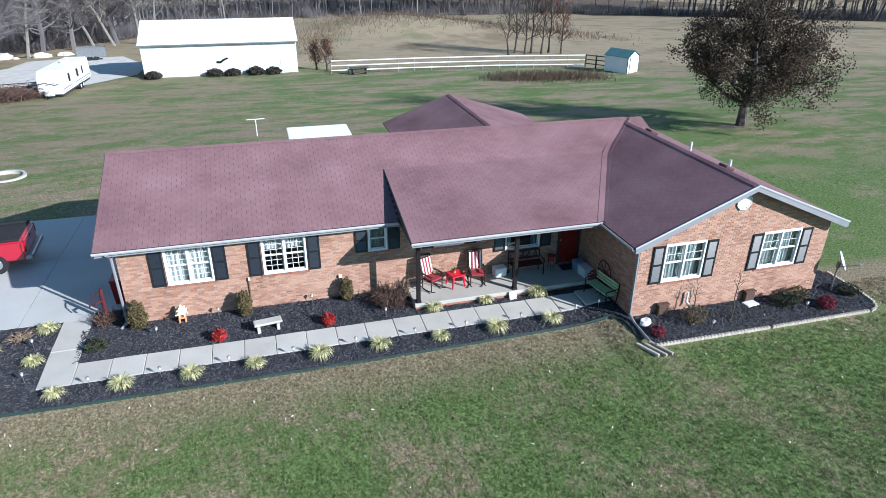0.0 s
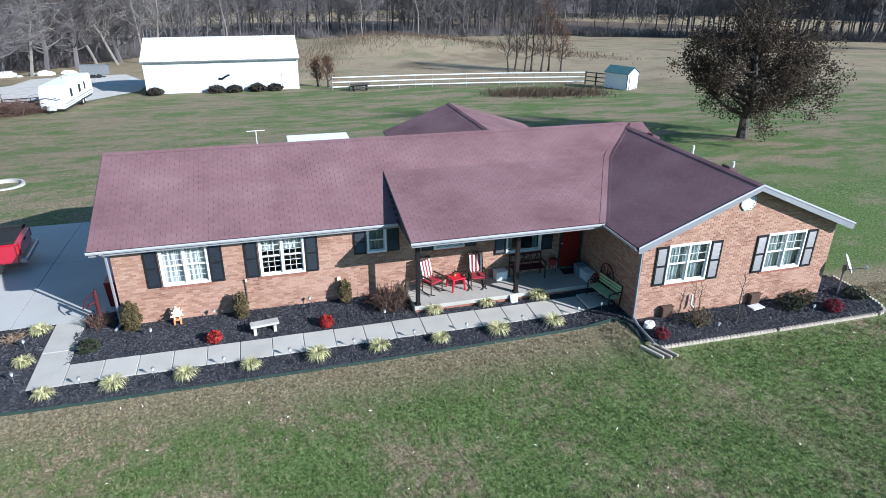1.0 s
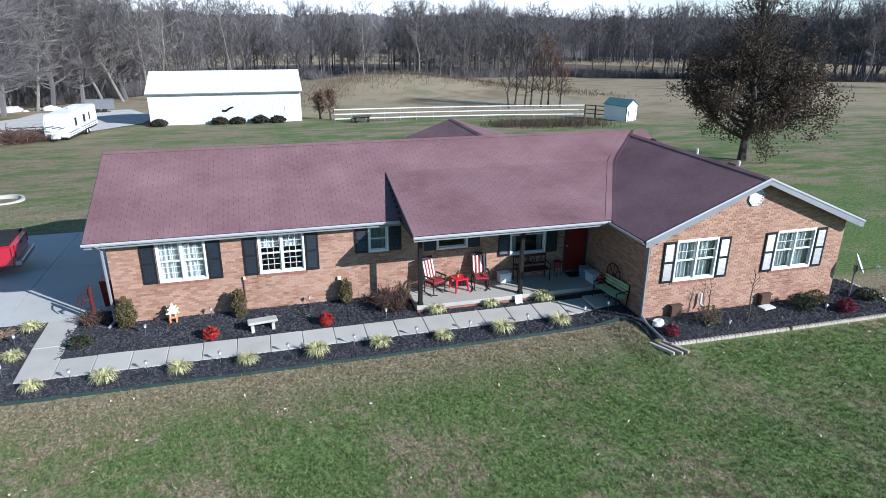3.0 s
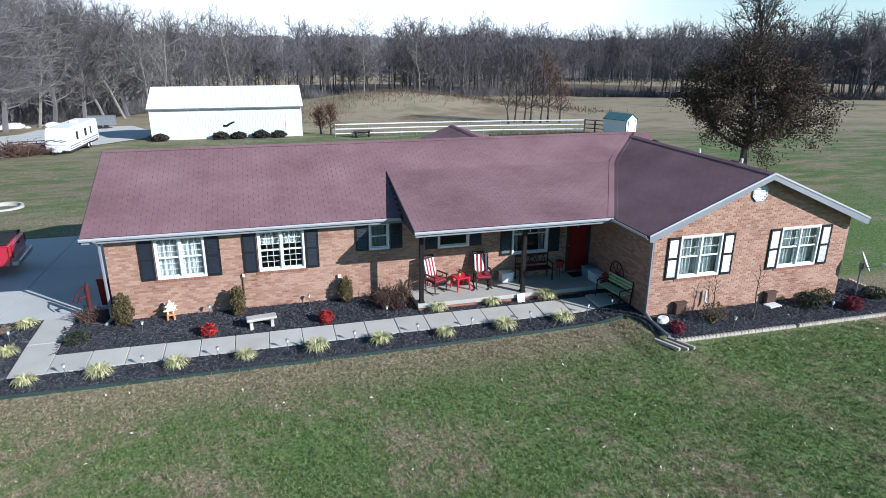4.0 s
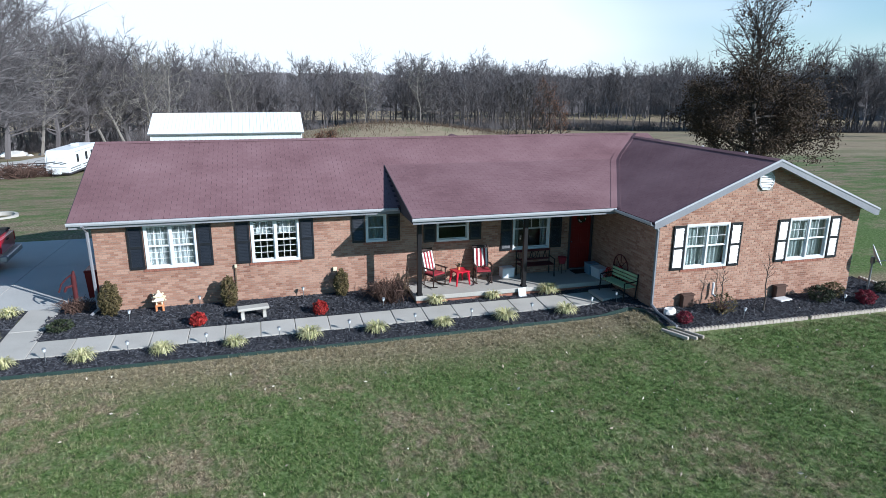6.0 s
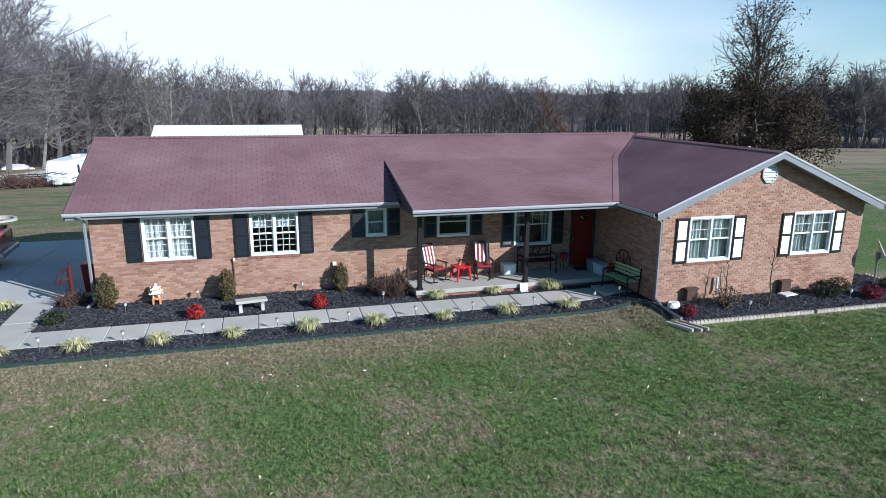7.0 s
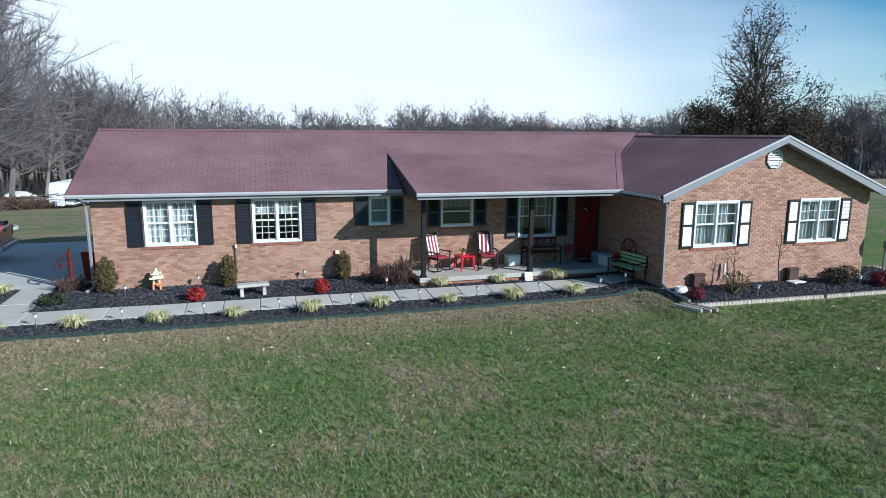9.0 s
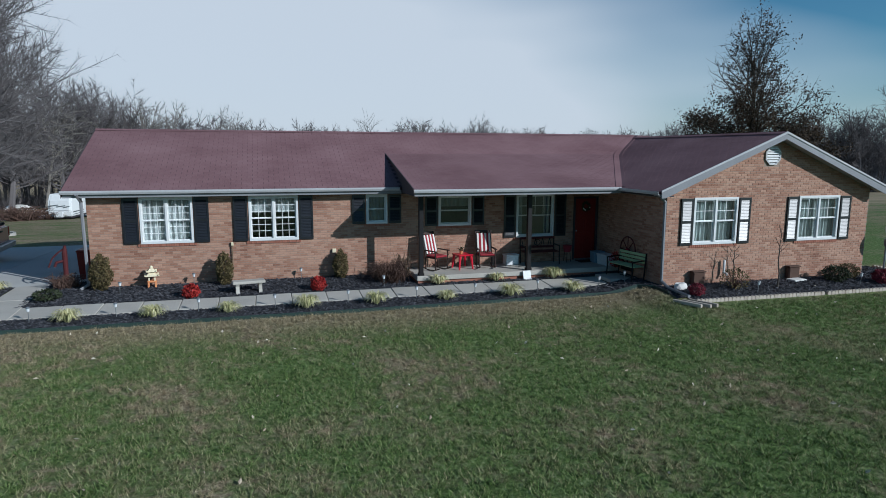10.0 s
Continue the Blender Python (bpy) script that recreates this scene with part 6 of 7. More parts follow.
def rocking_chair(at, rz):
    o = thing("rocking_chair", "dark wooden porch rocker with striped red and white cushions", "rocking chair", at, rz, "porch rockers")
    for s in (-1, 1):
        f = B()
        pts = [(s * 0.25, -0.42 + 0.86 * i / 10, 0.02 + 0.09 * ((i - 5) / 5) ** 2) for i in range(11)]
        for p, q in zip(pts[:-1], pts[1:]):
            cyl(f, p, q, 0.018, sides=6)
        part("rocker", f, M["dark_wood"], o)
        for y in (-0.24, 0.2):
            part("leg", cyl(B(), (s * 0.25, y, 0.04), (s * 0.26, y, 0.62 if y < 0 else 0.42), 0.02, sides=6), M["dark_wood"], o)
        part("armrest", box(B(), s * 0.27 - 0.04, -0.3, 0.6, s * 0.27 + 0.04, 0.22, 0.63, 0.01), M["dark_wood"], o)
        part("back_post", cyl(B(), (s * 0.24, 0.2, 0.38), (s * 0.25, 0.42, 1.15), 0.02, sides=6), M["dark_wood"], o)
    part("seat", box(B(), -0.25, -0.26, 0.38, 0.25, 0.22, 0.41, 0.01), M["dark_wood"], o)
    f = box(B(), -0.24, -0.26, 0.412, 0.24, 0.2, 0.47, 0.025)
    part("seat_cushion", f, M["red_fabric"], o, "red seat cushion")
    back = Matrix.Translation((0, 0.20, 0.46)) @ Matrix.Rotation(radians(-16), 4, "X")
    for i in range(7):
        part("slat", box(B(), -0.21 + i * 0.062, 0.045, 0.0, -0.21 + i * 0.062 + 0.045, 0.058, 0.66, m=back), M["dark_wood"], o)
    for i in range(7):
        part("cushion_stripe", box(B(), -0.22 + i * 0.063, -0.03, 0.03, -0.22 + (i + 1) * 0.063 - 0.001, 0.04, 0.62, 0.008, m=back), M["white_fabric"] if i % 2 == 0 else M["red_fabric"], o, "white cushion stripe" if i % 2 == 0 else "red cushion stripe")
    part("top_rail", box(B(), -0.26, 0.03, 0.64, 0.26, 0.06, 0.72, 0.012, m=back), M["dark_wood"], o)


rocking_chair((4.12, 20.42, PZ), 28)
rocking_chair((5.72, 20.38, PZ), -6)

o = thing("side_table", "glossy red plastic patio side table between the rockers", "side table", (4.98, 20.45, PZ), 12)
f = box(B(), -0.26, -0.26, 0.42, 0.26, 0.26, 0.46, 0.02)
part("tabletop", f, M["red_plastic"], o)
for sx in (-1, 1):
    for sy in (-1, 1):
        part("leg", cyl(B(), (sx * 0.24, sy * 0.24, 0.0), (sx * 0.19, sy * 0.19, 0.43), 0.025, 0.05, 6), M["red_plastic"], o)
o = thing("potted_plant", "tiny potted plant on the red side table", "plant", (4.95, 20.5, PZ + 0.46))
part("pot", cyl(B(), (0, 0, 0), (0, 0, 0.09), 0.04, 0.055, 10), M["ceramic_orange"], o)
v, f = leaf_quads(np.random.RandomState(2).normal(0, 0.04, (60, 3)) + np.array([0, 0, 0.15]), 0.03, np.random.RandomState(1))
np_mesh("leaves", v, f, M["leaf_dark"], o)
o = thing("porch_box", "white plastic storage box on the porch", "box", (6.72, 20.75, PZ), 4)
part("box_body", box(B(), -0.22, -0.15, 0, 0.22, 0.15, 0.3, 0.015), M["white_plastic"], o)
part("lid", box(B(), -0.235, -0.165, 0.302, 0.235, 0.165, 0.34, 0.012), M["white_plastic"], o)


def porch_bench():
    o = thing("porch_bench", "dark red slatted park bench with pierced iron back", "bench", (7.68, 20.62, PZ), 0)
    for s in (-1, 1):
        f = cyl(B(), (s * 0.6, -0.24, 0), (s * 0.6, -0.2, 0.42), 0.02, sides=6)
        cyl(f, (s * 0.6, 0.18, 0), (s * 0.6, 0.24, 0.85), 0.02, sides=6)
        cyl(f, (s * 0.6, -0.22, 0.6), (s * 0.6, 0.22, 0.62), 0.02, sides=6)
        cyl(f, (s * 0.6, -0.22, 0.4), (s * 0.6, -0.23, 0.6), 0.018, sides=6)
        part("end_frame", f, M["iron"], o)
    for i in range(5):
        part("seat_slat", box(B(), -0.6, -0.24 + i * 0.09, 0.41, 0.6, -0.24 + i * 0.09 + 0.07, 0.435, 0.006), M["bench_red"], o)
    for z in (0.5, 0.8):
        part("back_rail", box(B(), -0.6, 0.19, z, 0.6, 0.22, z + 0.07, 0.008), M["bench_red"], o)
    f = B()
    for i in range(9):
        x = -0.5 + i * 0.125
        cyl(f, (x, 0.205, 0.56), (x + (0.06 if i % 2 else -0.06), 0.205, 0.81), 0.012, sides=5)
    for i in range(16):
        a, b2 = 2 * math.pi * i / 16, 2 * math.pi * (i + 1) / 16
        cyl(f, (0.1 * math.cos(a), 0.2, 0.68 + 0.1 * math.sin(a)), (0.1 * math.cos(b2), 0.2, 0.68 + 0.1 * math.sin(b2)), 0.012, sides=5)
    part("back_lattice", f, M["iron"], o)


porch_bench()
o = thing("flower_pot", "red flower pot on an iron stand beside the door", "flower pot", (8.72, 20.72, PZ))
f = B()
for k in range(3):
    a = 2.1 * k
    cyl(f, (0.14 * math.cos(a), 0.14 * math.sin(a), 0), (0.1 * math.cos(a), 0.1 * math.sin(a), 0.34), 0.01, sides=5)
part("stand", f, M["iron"], o)
part("pot", cyl(B(), (0, 0, 0.34), (0, 0, 0.56), 0.11, 0.15, 14), M["red_fabric"], o)
o = thing("door_mat", "dark rubber mat before the front door", "door mat", (9.48, 20.68, PZ))
part("mat_body", box(B(), -0.38, -0.22, 0.0, 0.38, 0.22, 0.018, 0.006), M["rubber"], o)
o = thing("storage_tub", "white lidded plastic tub on the porch", "tub", (9.72, 19.95, PZ), 5)
part("tub_body", prism(B(), [(-0.15, 0.0), (0.15, 0.0), (0.18, 0.3), (-0.18, 0.3)], "y", -0.24, 0.24), M["white_plastic"], o)
part("lid", box(B(), -0.2, -0.26, 0.3, 0.2, 0.26, 0.35, 0.015), M["white_plastic"], o)
o = thing("storage_tub", "pale blue plastic tub on the porch", "tub", (9.66, 20.4, PZ), 0)
part("tub_body", prism(B(), [(-0.16, 0.0), (0.16, 0.0), (0.19, 0.34), (-0.19, 0.34)], "y", -0.15, 0.15), M["blue_plastic"], o)
part("lid", box(B(), -0.2, -0.17, 0.34, 0.2, 0.17, 0.38, 0.012), M["blue_plastic"], o)


def green_bench():
    o = thing("slatted_bench", "black iron bench with pale green slats against the wall", "bench", (9.6, 18.55, 0.03), 98)
    for s in (-1, 1):
        f = cyl(B(), (s * 0.58, 0.26, 0), (s * 0.58, 0.22, 0.42), 0.022, sides=6)
        cyl(f, (s * 0.58, -0.2, 0), (s * 0.58, -0.26, 0.82), 0.022, sides=6)
        cyl(f, (s * 0.58, 0.24, 0.58), (s * 0.58, -0.22, 0.6), 0.02, sides=6)
        cyl(f, (s * 0.58, 0.24, 0.4), (s * 0.58, 0.24, 0.58), 0.018, sides=6)
        part("end_frame", f, M["iron"], o)
    for i in range(4):
        part("seat_slat", box(B(), -0.58, -0.2 + i * 0.11, 0.41, 0.58, -0.2 + i * 0.11 + 0.085, 0.435, 0.006), M["green_slat"], o)
    for i in range(3):
        part("back_slat", box(B(), -0.58, -0.24, 0.5 + i * 0.11, 0.58, -0.215, 0.5 + i * 0.11 + 0.08, 0.006), M["green_slat"], o)


green_bench()
o = thing("wagon_wheel", "dark red iron garden wheel leaning on the wall", "garden ornament", (9.86, 18.9, 0.2), 90)
f = B()
for i in range(20):
    a, b2 = 2 * math.pi * i / 20, 2 * math.pi * (i + 1) / 20
    cyl(f, (0.42 * math.cos(a), 0, 0.62 + 0.42 * math.sin(a)), (0.42 * math.cos(b2), 0, 0.62 + 0.42 * math.sin(b2)), 0.02, sides=6)
part("rim", f, M["bench_red"], o)
for i in range(8):
    a = 2 * math.pi * i / 8
    part("spoke", cyl(B(), (0, 0, 0.62), (0.41 * math.cos(a), 0, 0.62 + 0.41 * math.sin(a)), 0.014, sides=5), M["bench_red"], o)
part("hub", cyl(B(), (0, -0.04, 0.62), (0, 0.04, 0.62), 0.06, sides=10), M["red_fabric"], o)
part("foot", box(B(), -0.3, -0.03, 0.0, 0.3, 0.03, 0.2), M["iron"], o)
leafy("red_flowers", "red artificial flowers in a tub by the wall", "flowers", (9.72, 19.35, 0.2), 0.2, 0.26, M["leaf_red"], 260, 0.035, 21)
o = thing("porch_sign", "small white sign leaning on the porch edge", "sign", (6.75, 19.42, 0.03), 10)
part("sign_board", box(B(), -0.14, -0.015, 0.02, 0.14, 0.015, 0.27, 0.006, m=Matrix.Rotation(radians(-14), 4, "X")), M["vinyl"], o)
part("sign_foot", box(B(), -0.14, -0.06, 0.0, 0.14, 0.08, 0.03), M["vinyl"], o)


# ---- pickup ----
def pickup():
    o = thing("pickup_truck", "shiny red pickup truck parked on the driveway", "truck", (-12.55, 26.7, gz(-12.5, 26.7) + 0.035), 4)
    # x runs to the tailgate
    f = B()
    prism(f, [(-2.7, 0.45), (2.7, 0.45), (2.75, 0.75), (2.72, 1.18), (0.6, 1.18), (0.55, 1.15), (-1.2, 1.15), (-2.5, 1.05), (-2.75, 0.8)], "y", -0.97, 0.97)
    bmesh.ops.bevel(f, geom=f.edges[:], offset=0.05, segments=2, affect="EDGES")
    part("body", f, M["truck_red"], o)
    part("bed_liner", box(box(box(box(B(), 0.72, -0.86, 1.185, 2.62, 0.86, 1.2), 0.66, -0.93, 1.19, 0.74, 0.93, 1.27), 0.74, -0.93, 1.19, 2.66, -0.84, 1.27, 0.02), 0.74, 0.84, 1.19, 2.66, 0.93, 1.27, 0.02), M["rubber"], o, "black bed liner and rails")
    f = prism(B(), [(-1.25, 1.14), (0.6, 1.14), (0.5, 1.75), (0.3, 1.84), (-0.55, 1.84)], "y", -0.86, 0.86)
    bmesh.ops.bevel(f, geom=f.edges[:], offset=0.06, segments=2, affect="EDGES")
    part("cab", f, M["truck_red"], o)
    part("rear_window", box(B(), -0.005, -0.65, 0.0, 0.012, 0.65, 0.42, 0.004, m=Matrix.Translation((0.585, 0, 1.27)) @ Matrix.Rotation(radians(-9), 4, "Y")), M["rubber"], o, "dark tinted rear window")
    for s in (-1, 1):
        part("side_window", box(B(), -0.75, s * 0.845, 1.27, 0.4, s * 0.87, 1.68, 0.01), M["rubber"], o, "dark tinted side window")
        part("tail_lamp", box(B(), 2.69, s * 0.96 - 0.08, 0.78, 2.77, s * 0.96 + 0.02, 1.13, 0.015), M["tail_lamp"], o, "red tail lamp")
    part("tailgate", box(B(), 2.735, -0.8, 0.68, 2.775, 0.8, 1.15, 0.012), M["truck_red"], o)
    part("handle", box(B(), 2.775, -0.12, 1.0, 2.79, 0.12, 1.06, 0.004), M["rubber"], o)
    part("bumper", box(B(), 2.7, -0.95, 0.42, 2.95, 0.95, 0.62, 0.03), M["steel"], o, "grey steel rear bumper")
    part("bumper", box(B(), -2.9, -0.95, 0.42, -2.65, 0.95, 0.65, 0.03), M["chrome"], o)
    for x in (-1.75, 1.75):
        for s in (-1, 1):
            w = part("wheel", cyl(B(), (x, s * 0.76, 0.38), (x, s * 0.99, 0.38), 0.38, sides=24), M["rubber"], o, "black tyre")
            part("rim", cyl(B(), (x, s * 0.97, 0.38), (x, s * 1.0, 0.38), 0.23, 0.2, 16), M["chrome"], w)


pickup()

# ---- yard behind ----
BX0, BX1, BY, BD, BE, BR = -13.35, 3.75, 82.5, 10.4, 0.22, 2.24


def barn():
    z0 = gz(-5, 83) - 0.3
    o = thing("barn", "long white metal pole barn with white metal roof", "barn")
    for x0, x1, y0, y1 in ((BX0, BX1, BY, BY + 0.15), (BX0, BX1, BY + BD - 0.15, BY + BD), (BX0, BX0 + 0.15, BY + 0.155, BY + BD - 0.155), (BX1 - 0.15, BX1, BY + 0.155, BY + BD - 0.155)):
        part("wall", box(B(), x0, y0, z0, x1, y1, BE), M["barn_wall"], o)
    f = B()
    n = int((BX1 - BX0) / 0.3)
    for i in range(1, n):
        x = BX0 + i * (BX1 - BX0) / n
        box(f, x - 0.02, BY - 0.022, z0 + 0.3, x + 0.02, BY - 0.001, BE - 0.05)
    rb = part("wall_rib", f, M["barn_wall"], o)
    rb["kind"] = "stuff"
    for x in (BX0, BX1 - 0.15):
        part("gable", prism(B(), [(BY, BE), (BY + BD, BE), (BY + BD / 2, BR - 0.1)], "x", x, x + 0.15), M["barn_white"], o)
    part("roof", slab(B(), [(BX0 - 0.3, BY - 0.35, BE - 0.06), (BX1 + 0.3, BY - 0.35, BE - 0.06), (BX1 + 0.3, BY + BD / 2, BR), (BX0 - 0.3, BY + BD / 2, BR)], 0.08), M["barn_white"], o)
    part("roof", slab(B(), [(BX0 - 0.3, BY + BD / 2, BR), (BX1 + 0.3, BY + BD / 2, BR), (BX1 + 0.3, BY + BD + 0.35, BE - 0.06), (BX0 - 0.3, BY + BD + 0.35, BE - 0.06)], 0.08), M["barn_white"], o)
    f = B()
    for i in range(1, 42):
        x = BX0 - 0.3 + i * (BX1 - BX0 + 0.6) / 42
        slab(f, [(x - 0.025, BY - 0.35, BE - 0.03), (x + 0.025, BY - 0.35, BE - 0.03), (x + 0.025, BY + BD / 2, BR + 0.03), (x - 0.025, BY + BD / 2, BR + 0.03)], 0.03)
    part("roof_rib", f, M["barn_white"], o)["kind"] = "stuff"
    part("eave_trim", box(B(), BX0 - 0.3, BY - 0.40, BE - 0.2, BX1 + 0.3, BY - 0.36, BE - 0.07), M["steel"], o)
    part("door", box(B(), BX1 - 1.9, BY - 0.05, z0 + 0.3, BX1 - 0.95, BY - 0.024, z0 + 2.3, 0.01), M["fence_white"], o)
    for x in (BX0, BX1):
        part("corner_trim", box(B(), x - 0.08, BY - 0.035, z0, x + 0.08, BY - 0.024, BE - 0.1), M["fence_white"], o)


barn()
o = thing("wall_ornament", "small dark metal ornament on the barn wall", "ornament", (-4.7, BY - 0.06, -1.9), 0)
o.scale = (0.8, 1.0, 0.8)
part("ornament_body", prism(B(), [(-0.9, -0.25), (-0.3, -0.3), (0.1, 0.0), (0.85, 0.35), (0.6, 0.5), (0.0, 0.25), (-0.4, 0.0), (-0.85, 0.05)], "y", -0.02, 0.03), M["iron"], o)
M["barn_leaf"] = mat("barn_leaf", [(0.016, 0.016, 0.012), (0.04, 0.036, 0.026), (0.065, 0.05, 0.038)], 0.8, island=0.8, scale=2, fine=20, bump=0.1)
for i, (x, r) in enumerate(((-12.4, 0.95), (-5.7, 1.0), (-3.7, 0.92), (-1.1, 1.05), (0.95, 0.95))):
    leafy("barn_shrub", "rounded dark clipped shrub along the barn wall", "shrub", (x, 81.5, gz(x, 81.5) - 0.1), r * 0.95, r * 0.48, M["barn_leaf"], 1400, 0.13, 50 + i, "barn shrubs")


M["fence_post"] = mat("fence_post", [(0.16, 0.15, 0.14), (0.27, 0.26, 0.25)], 0.8, scale=1.5, fine=20, bump=0.2)


def fence():
    o = thing("rail_fence", "long white three-rail board fence across the yard", "fence")
    p = [(7.5, 79.3), (17.5, 78.9), (28.0, 77.6), (38.3, 75.0)]
    h = 1.65
    for (x0, y0), (x1, y1) in zip(p[:-1], p[1:]):
        n = 5
        for i in range(n):
            u0, u1 = i / n, (i + 1) / n
            a, b = (x0 + (x1 - x0) * u0, y0 + (y1 - y0) * u0), (x0 + (x1 - x0) * u1, y0 + (y1 - y0) * u1)
            za, zb = gz(*a), gz(*b)
            part("post", box(B(), a[0] - 0.05, a[1] - 0.05, za - 0.2, a[0] + 0.05, a[1] + 0.05, za + h, 0.01), M["fence_post"], o)
            for z in (0.4, 0.95, 1.5):
                ang = math.atan2(b[1] - a[1], b[0] - a[0])
                L = math.hypot(b[0] - a[0], b[1] - a[1])
                part("rail", box(B(), 0, -0.12, -0.06, L, -0.075, 0.06, m=Matrix.Translation((a[0], a[1], za + z)) @ Matrix.Rotation(ang, 4, "Z") @ Matrix.Rotation(-math.atan2(zb - za, L), 4, "Y")), M["fence_white"], o)


fence()
o = thing("dark_fence", "short dark weathered rail fence beside the shed", "fence")
for i in range(3):
    x, y = 38.4 + i * 0.55, 74.9 - i * 1.6
    part("post", box(B(), x - 0.07, y - 0.07, gz(x, y) - 0.2, x + 0.07, y + 0.07, gz(x, y) + 1.6), M["bark_dark"], o)
for z in (0.5, 1.0, 1.5):
    part("rail", cyl(B(), (38.4, 74.9, gz(38, 74.9) + z), (39.5, 71.7, gz(39, 71.7) + z), 0.06, sides=5), M["bark_dark"], o)


def shed():
    zb = gz(40, 70)
    o = thing("garden_shed", "small white garden shed with dark green roof", "shed", (40.4, 69.9, zb), 28)
    o.scale = (0.87, 0.87, 0.87)
    part("wall", box(B(), -1.35, -1.75, 0.1, 1.35, 1.75, 2.15), M["barn_white"], o)
    for y in (-1.75, 1.65):
        part("gable", prism(B(), [(-1.35, 2.15), (1.35, 2.15), (0, 2.85)], "y", y, y + 0.1), M["barn_white"], o)
    for s in (-1, 1):
        part("roof", slab(B(), [(0, -1.9, 2.98), (0, 1.9, 2.98), (s * 1.5, 1.9, 2.18), (s * 1.5, -1.9, 2.18)], 0.06), M["shed_roof"], o)
        part("door", box(B(), s * 0.42 - 0.4, -1.80, 0.15, s * 0.42 + 0.4, -1.755, 2.0, 0.01), M["fence_white"], o)
        part("trim", box(B(), s * 0.86 - 0.03, -1.82, 0.1, s * 0.86 + 0.03, -1.756, 2.1), M["dark_siding"], o)
        part("corner_trim", box(B(), s * 1.36 - 0.04, -1.79, 0.1, s * 1.36 + 0.04, -1.7, 2.15), M["dark_siding"], o)
    part("skid", box(B(), -1.3, -1.7, -0.25, 1.3, 1.7, 0.1), M["dark_wood"], o)


shed()


def camper():
    o = thing("camper_trailer", "white travel trailer with dark windows parked on gravel", "camper", (-19.75, 75.2, gz(-20, 75)), -4.5)
    o.scale = (0.88, 0.8, 0.88)
    f = prism(B(), [(-5.6, 0.6), (5.6, 0.6), (5.7, 1.0), (5.6, 2.9), (5.3, 3.05), (-5.0, 3.05), (-5.6, 2.3), (-5.8, 1.2)], "x", -1.2, 1.2)
    bmesh.ops.bevel(f, geom=f.edges[:], offset=0.08, segments=2, affect="EDGES")
    part("body", f, M["barn_white"], o)
    for y0, y1 in ((-2.9, -2.2), (0.2, 1.0), (2.4, 2.9)):
        part("window", box(B(), 1.19, y0, 1.5, 1.225, y1, 2.4, 0.02), M["rubber"], o, "dark side window")
    part("window", box(B(), -0.8, -5.72, 1.45, 0.8, -5.66, 1.62, 0.02), M["rubber"], o, "dark front window")
    part("stripe", box(B(), 1.2, -5.3, 1.02, 1.215, 5.3, 1.14), M["steel"], o)
    part("stripe", box(B(), 1.2, -5.3, 0.78, 1.215, 5.3, 0.86), M["steel"], o)
    part("side_door", box(B(), 1.2, -1.7, 0.75, 1.222, -1.0, 2.5, 0.01), M["vinyl"], o)
    part("front_cap", prism(B(), [(-5.03, 3.0), (-5.63, 2.28), (-5.82, 1.3), (-5.86, 1.3), (-5.68, 2.32), (-5.06, 3.05)], "x", -0.95, 0.95), M["vinyl"], o)
    for k, (u, v) in enumerate(((-1.0, -0.1), (-0.3, 0.6), (0.35, 1.0))):
        part("graphic", prism(B(), [(u, 1.72 - 0.1 * k), (v, 1.86 - 0.08 * k), (v, 1.95 - 0.08 * k), (u, 1.84 - 0.1 * k)], "y", -5.84, -5.70), M["steel"], o, "grey swoosh graphic")
    part("awning", cyl(B(), (1.26, -3.2, 2.78), (1.26, 3.4, 2.78), 0.06, sides=8), M["vinyl"], o, "rolled white awning")
    part("roof_unit", box(B(), -0.35, 0.4, 3.04, 0.35, 1.4, 3.32, 0.06), M["vinyl"], o)
    part("skirt", box(B(), -1.15, -5.3, 0.42, 1.15, 5.3, 0.61), M["dark_siding"], o)
    part("gas_box", box(B(), -0.45, -6.3, 0.55, 0.45, -5.85, 1.2, 0.06), M["vinyl"], o)
    part("tongue", cyl(cyl(B(), (-0.7, -5.5, 0.5), (0, -7.2, 0.5), 0.05, sides=6), (0.7, -5.5, 0.5), (0, -7.2, 0.5), 0.05, sides=6), M["iron"], o)
    part("jack", cyl(B(), (0, -7.1, 0.0), (0, -7.1, 0.8), 0.04, sides=6), M["iron"], o)
    for y in (0.9, 1.9):
        for s in (-1, 1):
            w = part("wheel", cyl(B(), (s * 1.0, y, 0.36), (s * 1.24, y, 0.36), 0.36, sides=18), M["rubber"], o, "black tyre")
            part("rim", cyl(B(), (s * 1.22, y, 0.36), (s * 1.255, y, 0.36), 0.2, sides=12), M["vinyl"], w)


camper()


def utility_trailer():
    o = thing("utility_trailer", "low dark steel utility trailer on the gravel", "trailer", (-23.3, 73.2, gz(-23, 73.2)), 12)
    part("deck", box(B(), -1.8, -0.9, 0.5, 1.8, 0.9, 0.6), M["bark_dark"], o)
    for s in (-1, 1):
        f = B()
        cyl(f, (-1.8, s * 0.9, 1.0), (1.8, s * 0.9, 1.0), 0.04, sides=5)
        for x in (-1.8, -0.6, 0.6, 1.8):
            cyl(f, (x, s * 0.9, 0.55), (x, s * 0.9, 1.0), 0.035, sides=5)
        part("side_rail", f, M["iron"], o)
        part("wheel", cyl(B(), (0.1, s * 0.92, 0.32), (0.1, s * 1.12, 0.32), 0.32, sides=14), M["rubber"], o, "black tyre")
    part("tongue", cyl(B(), (1.8, 0, 0.5), (3.1, 0, 0.45), 0.06, sides=5), M["iron"], o)


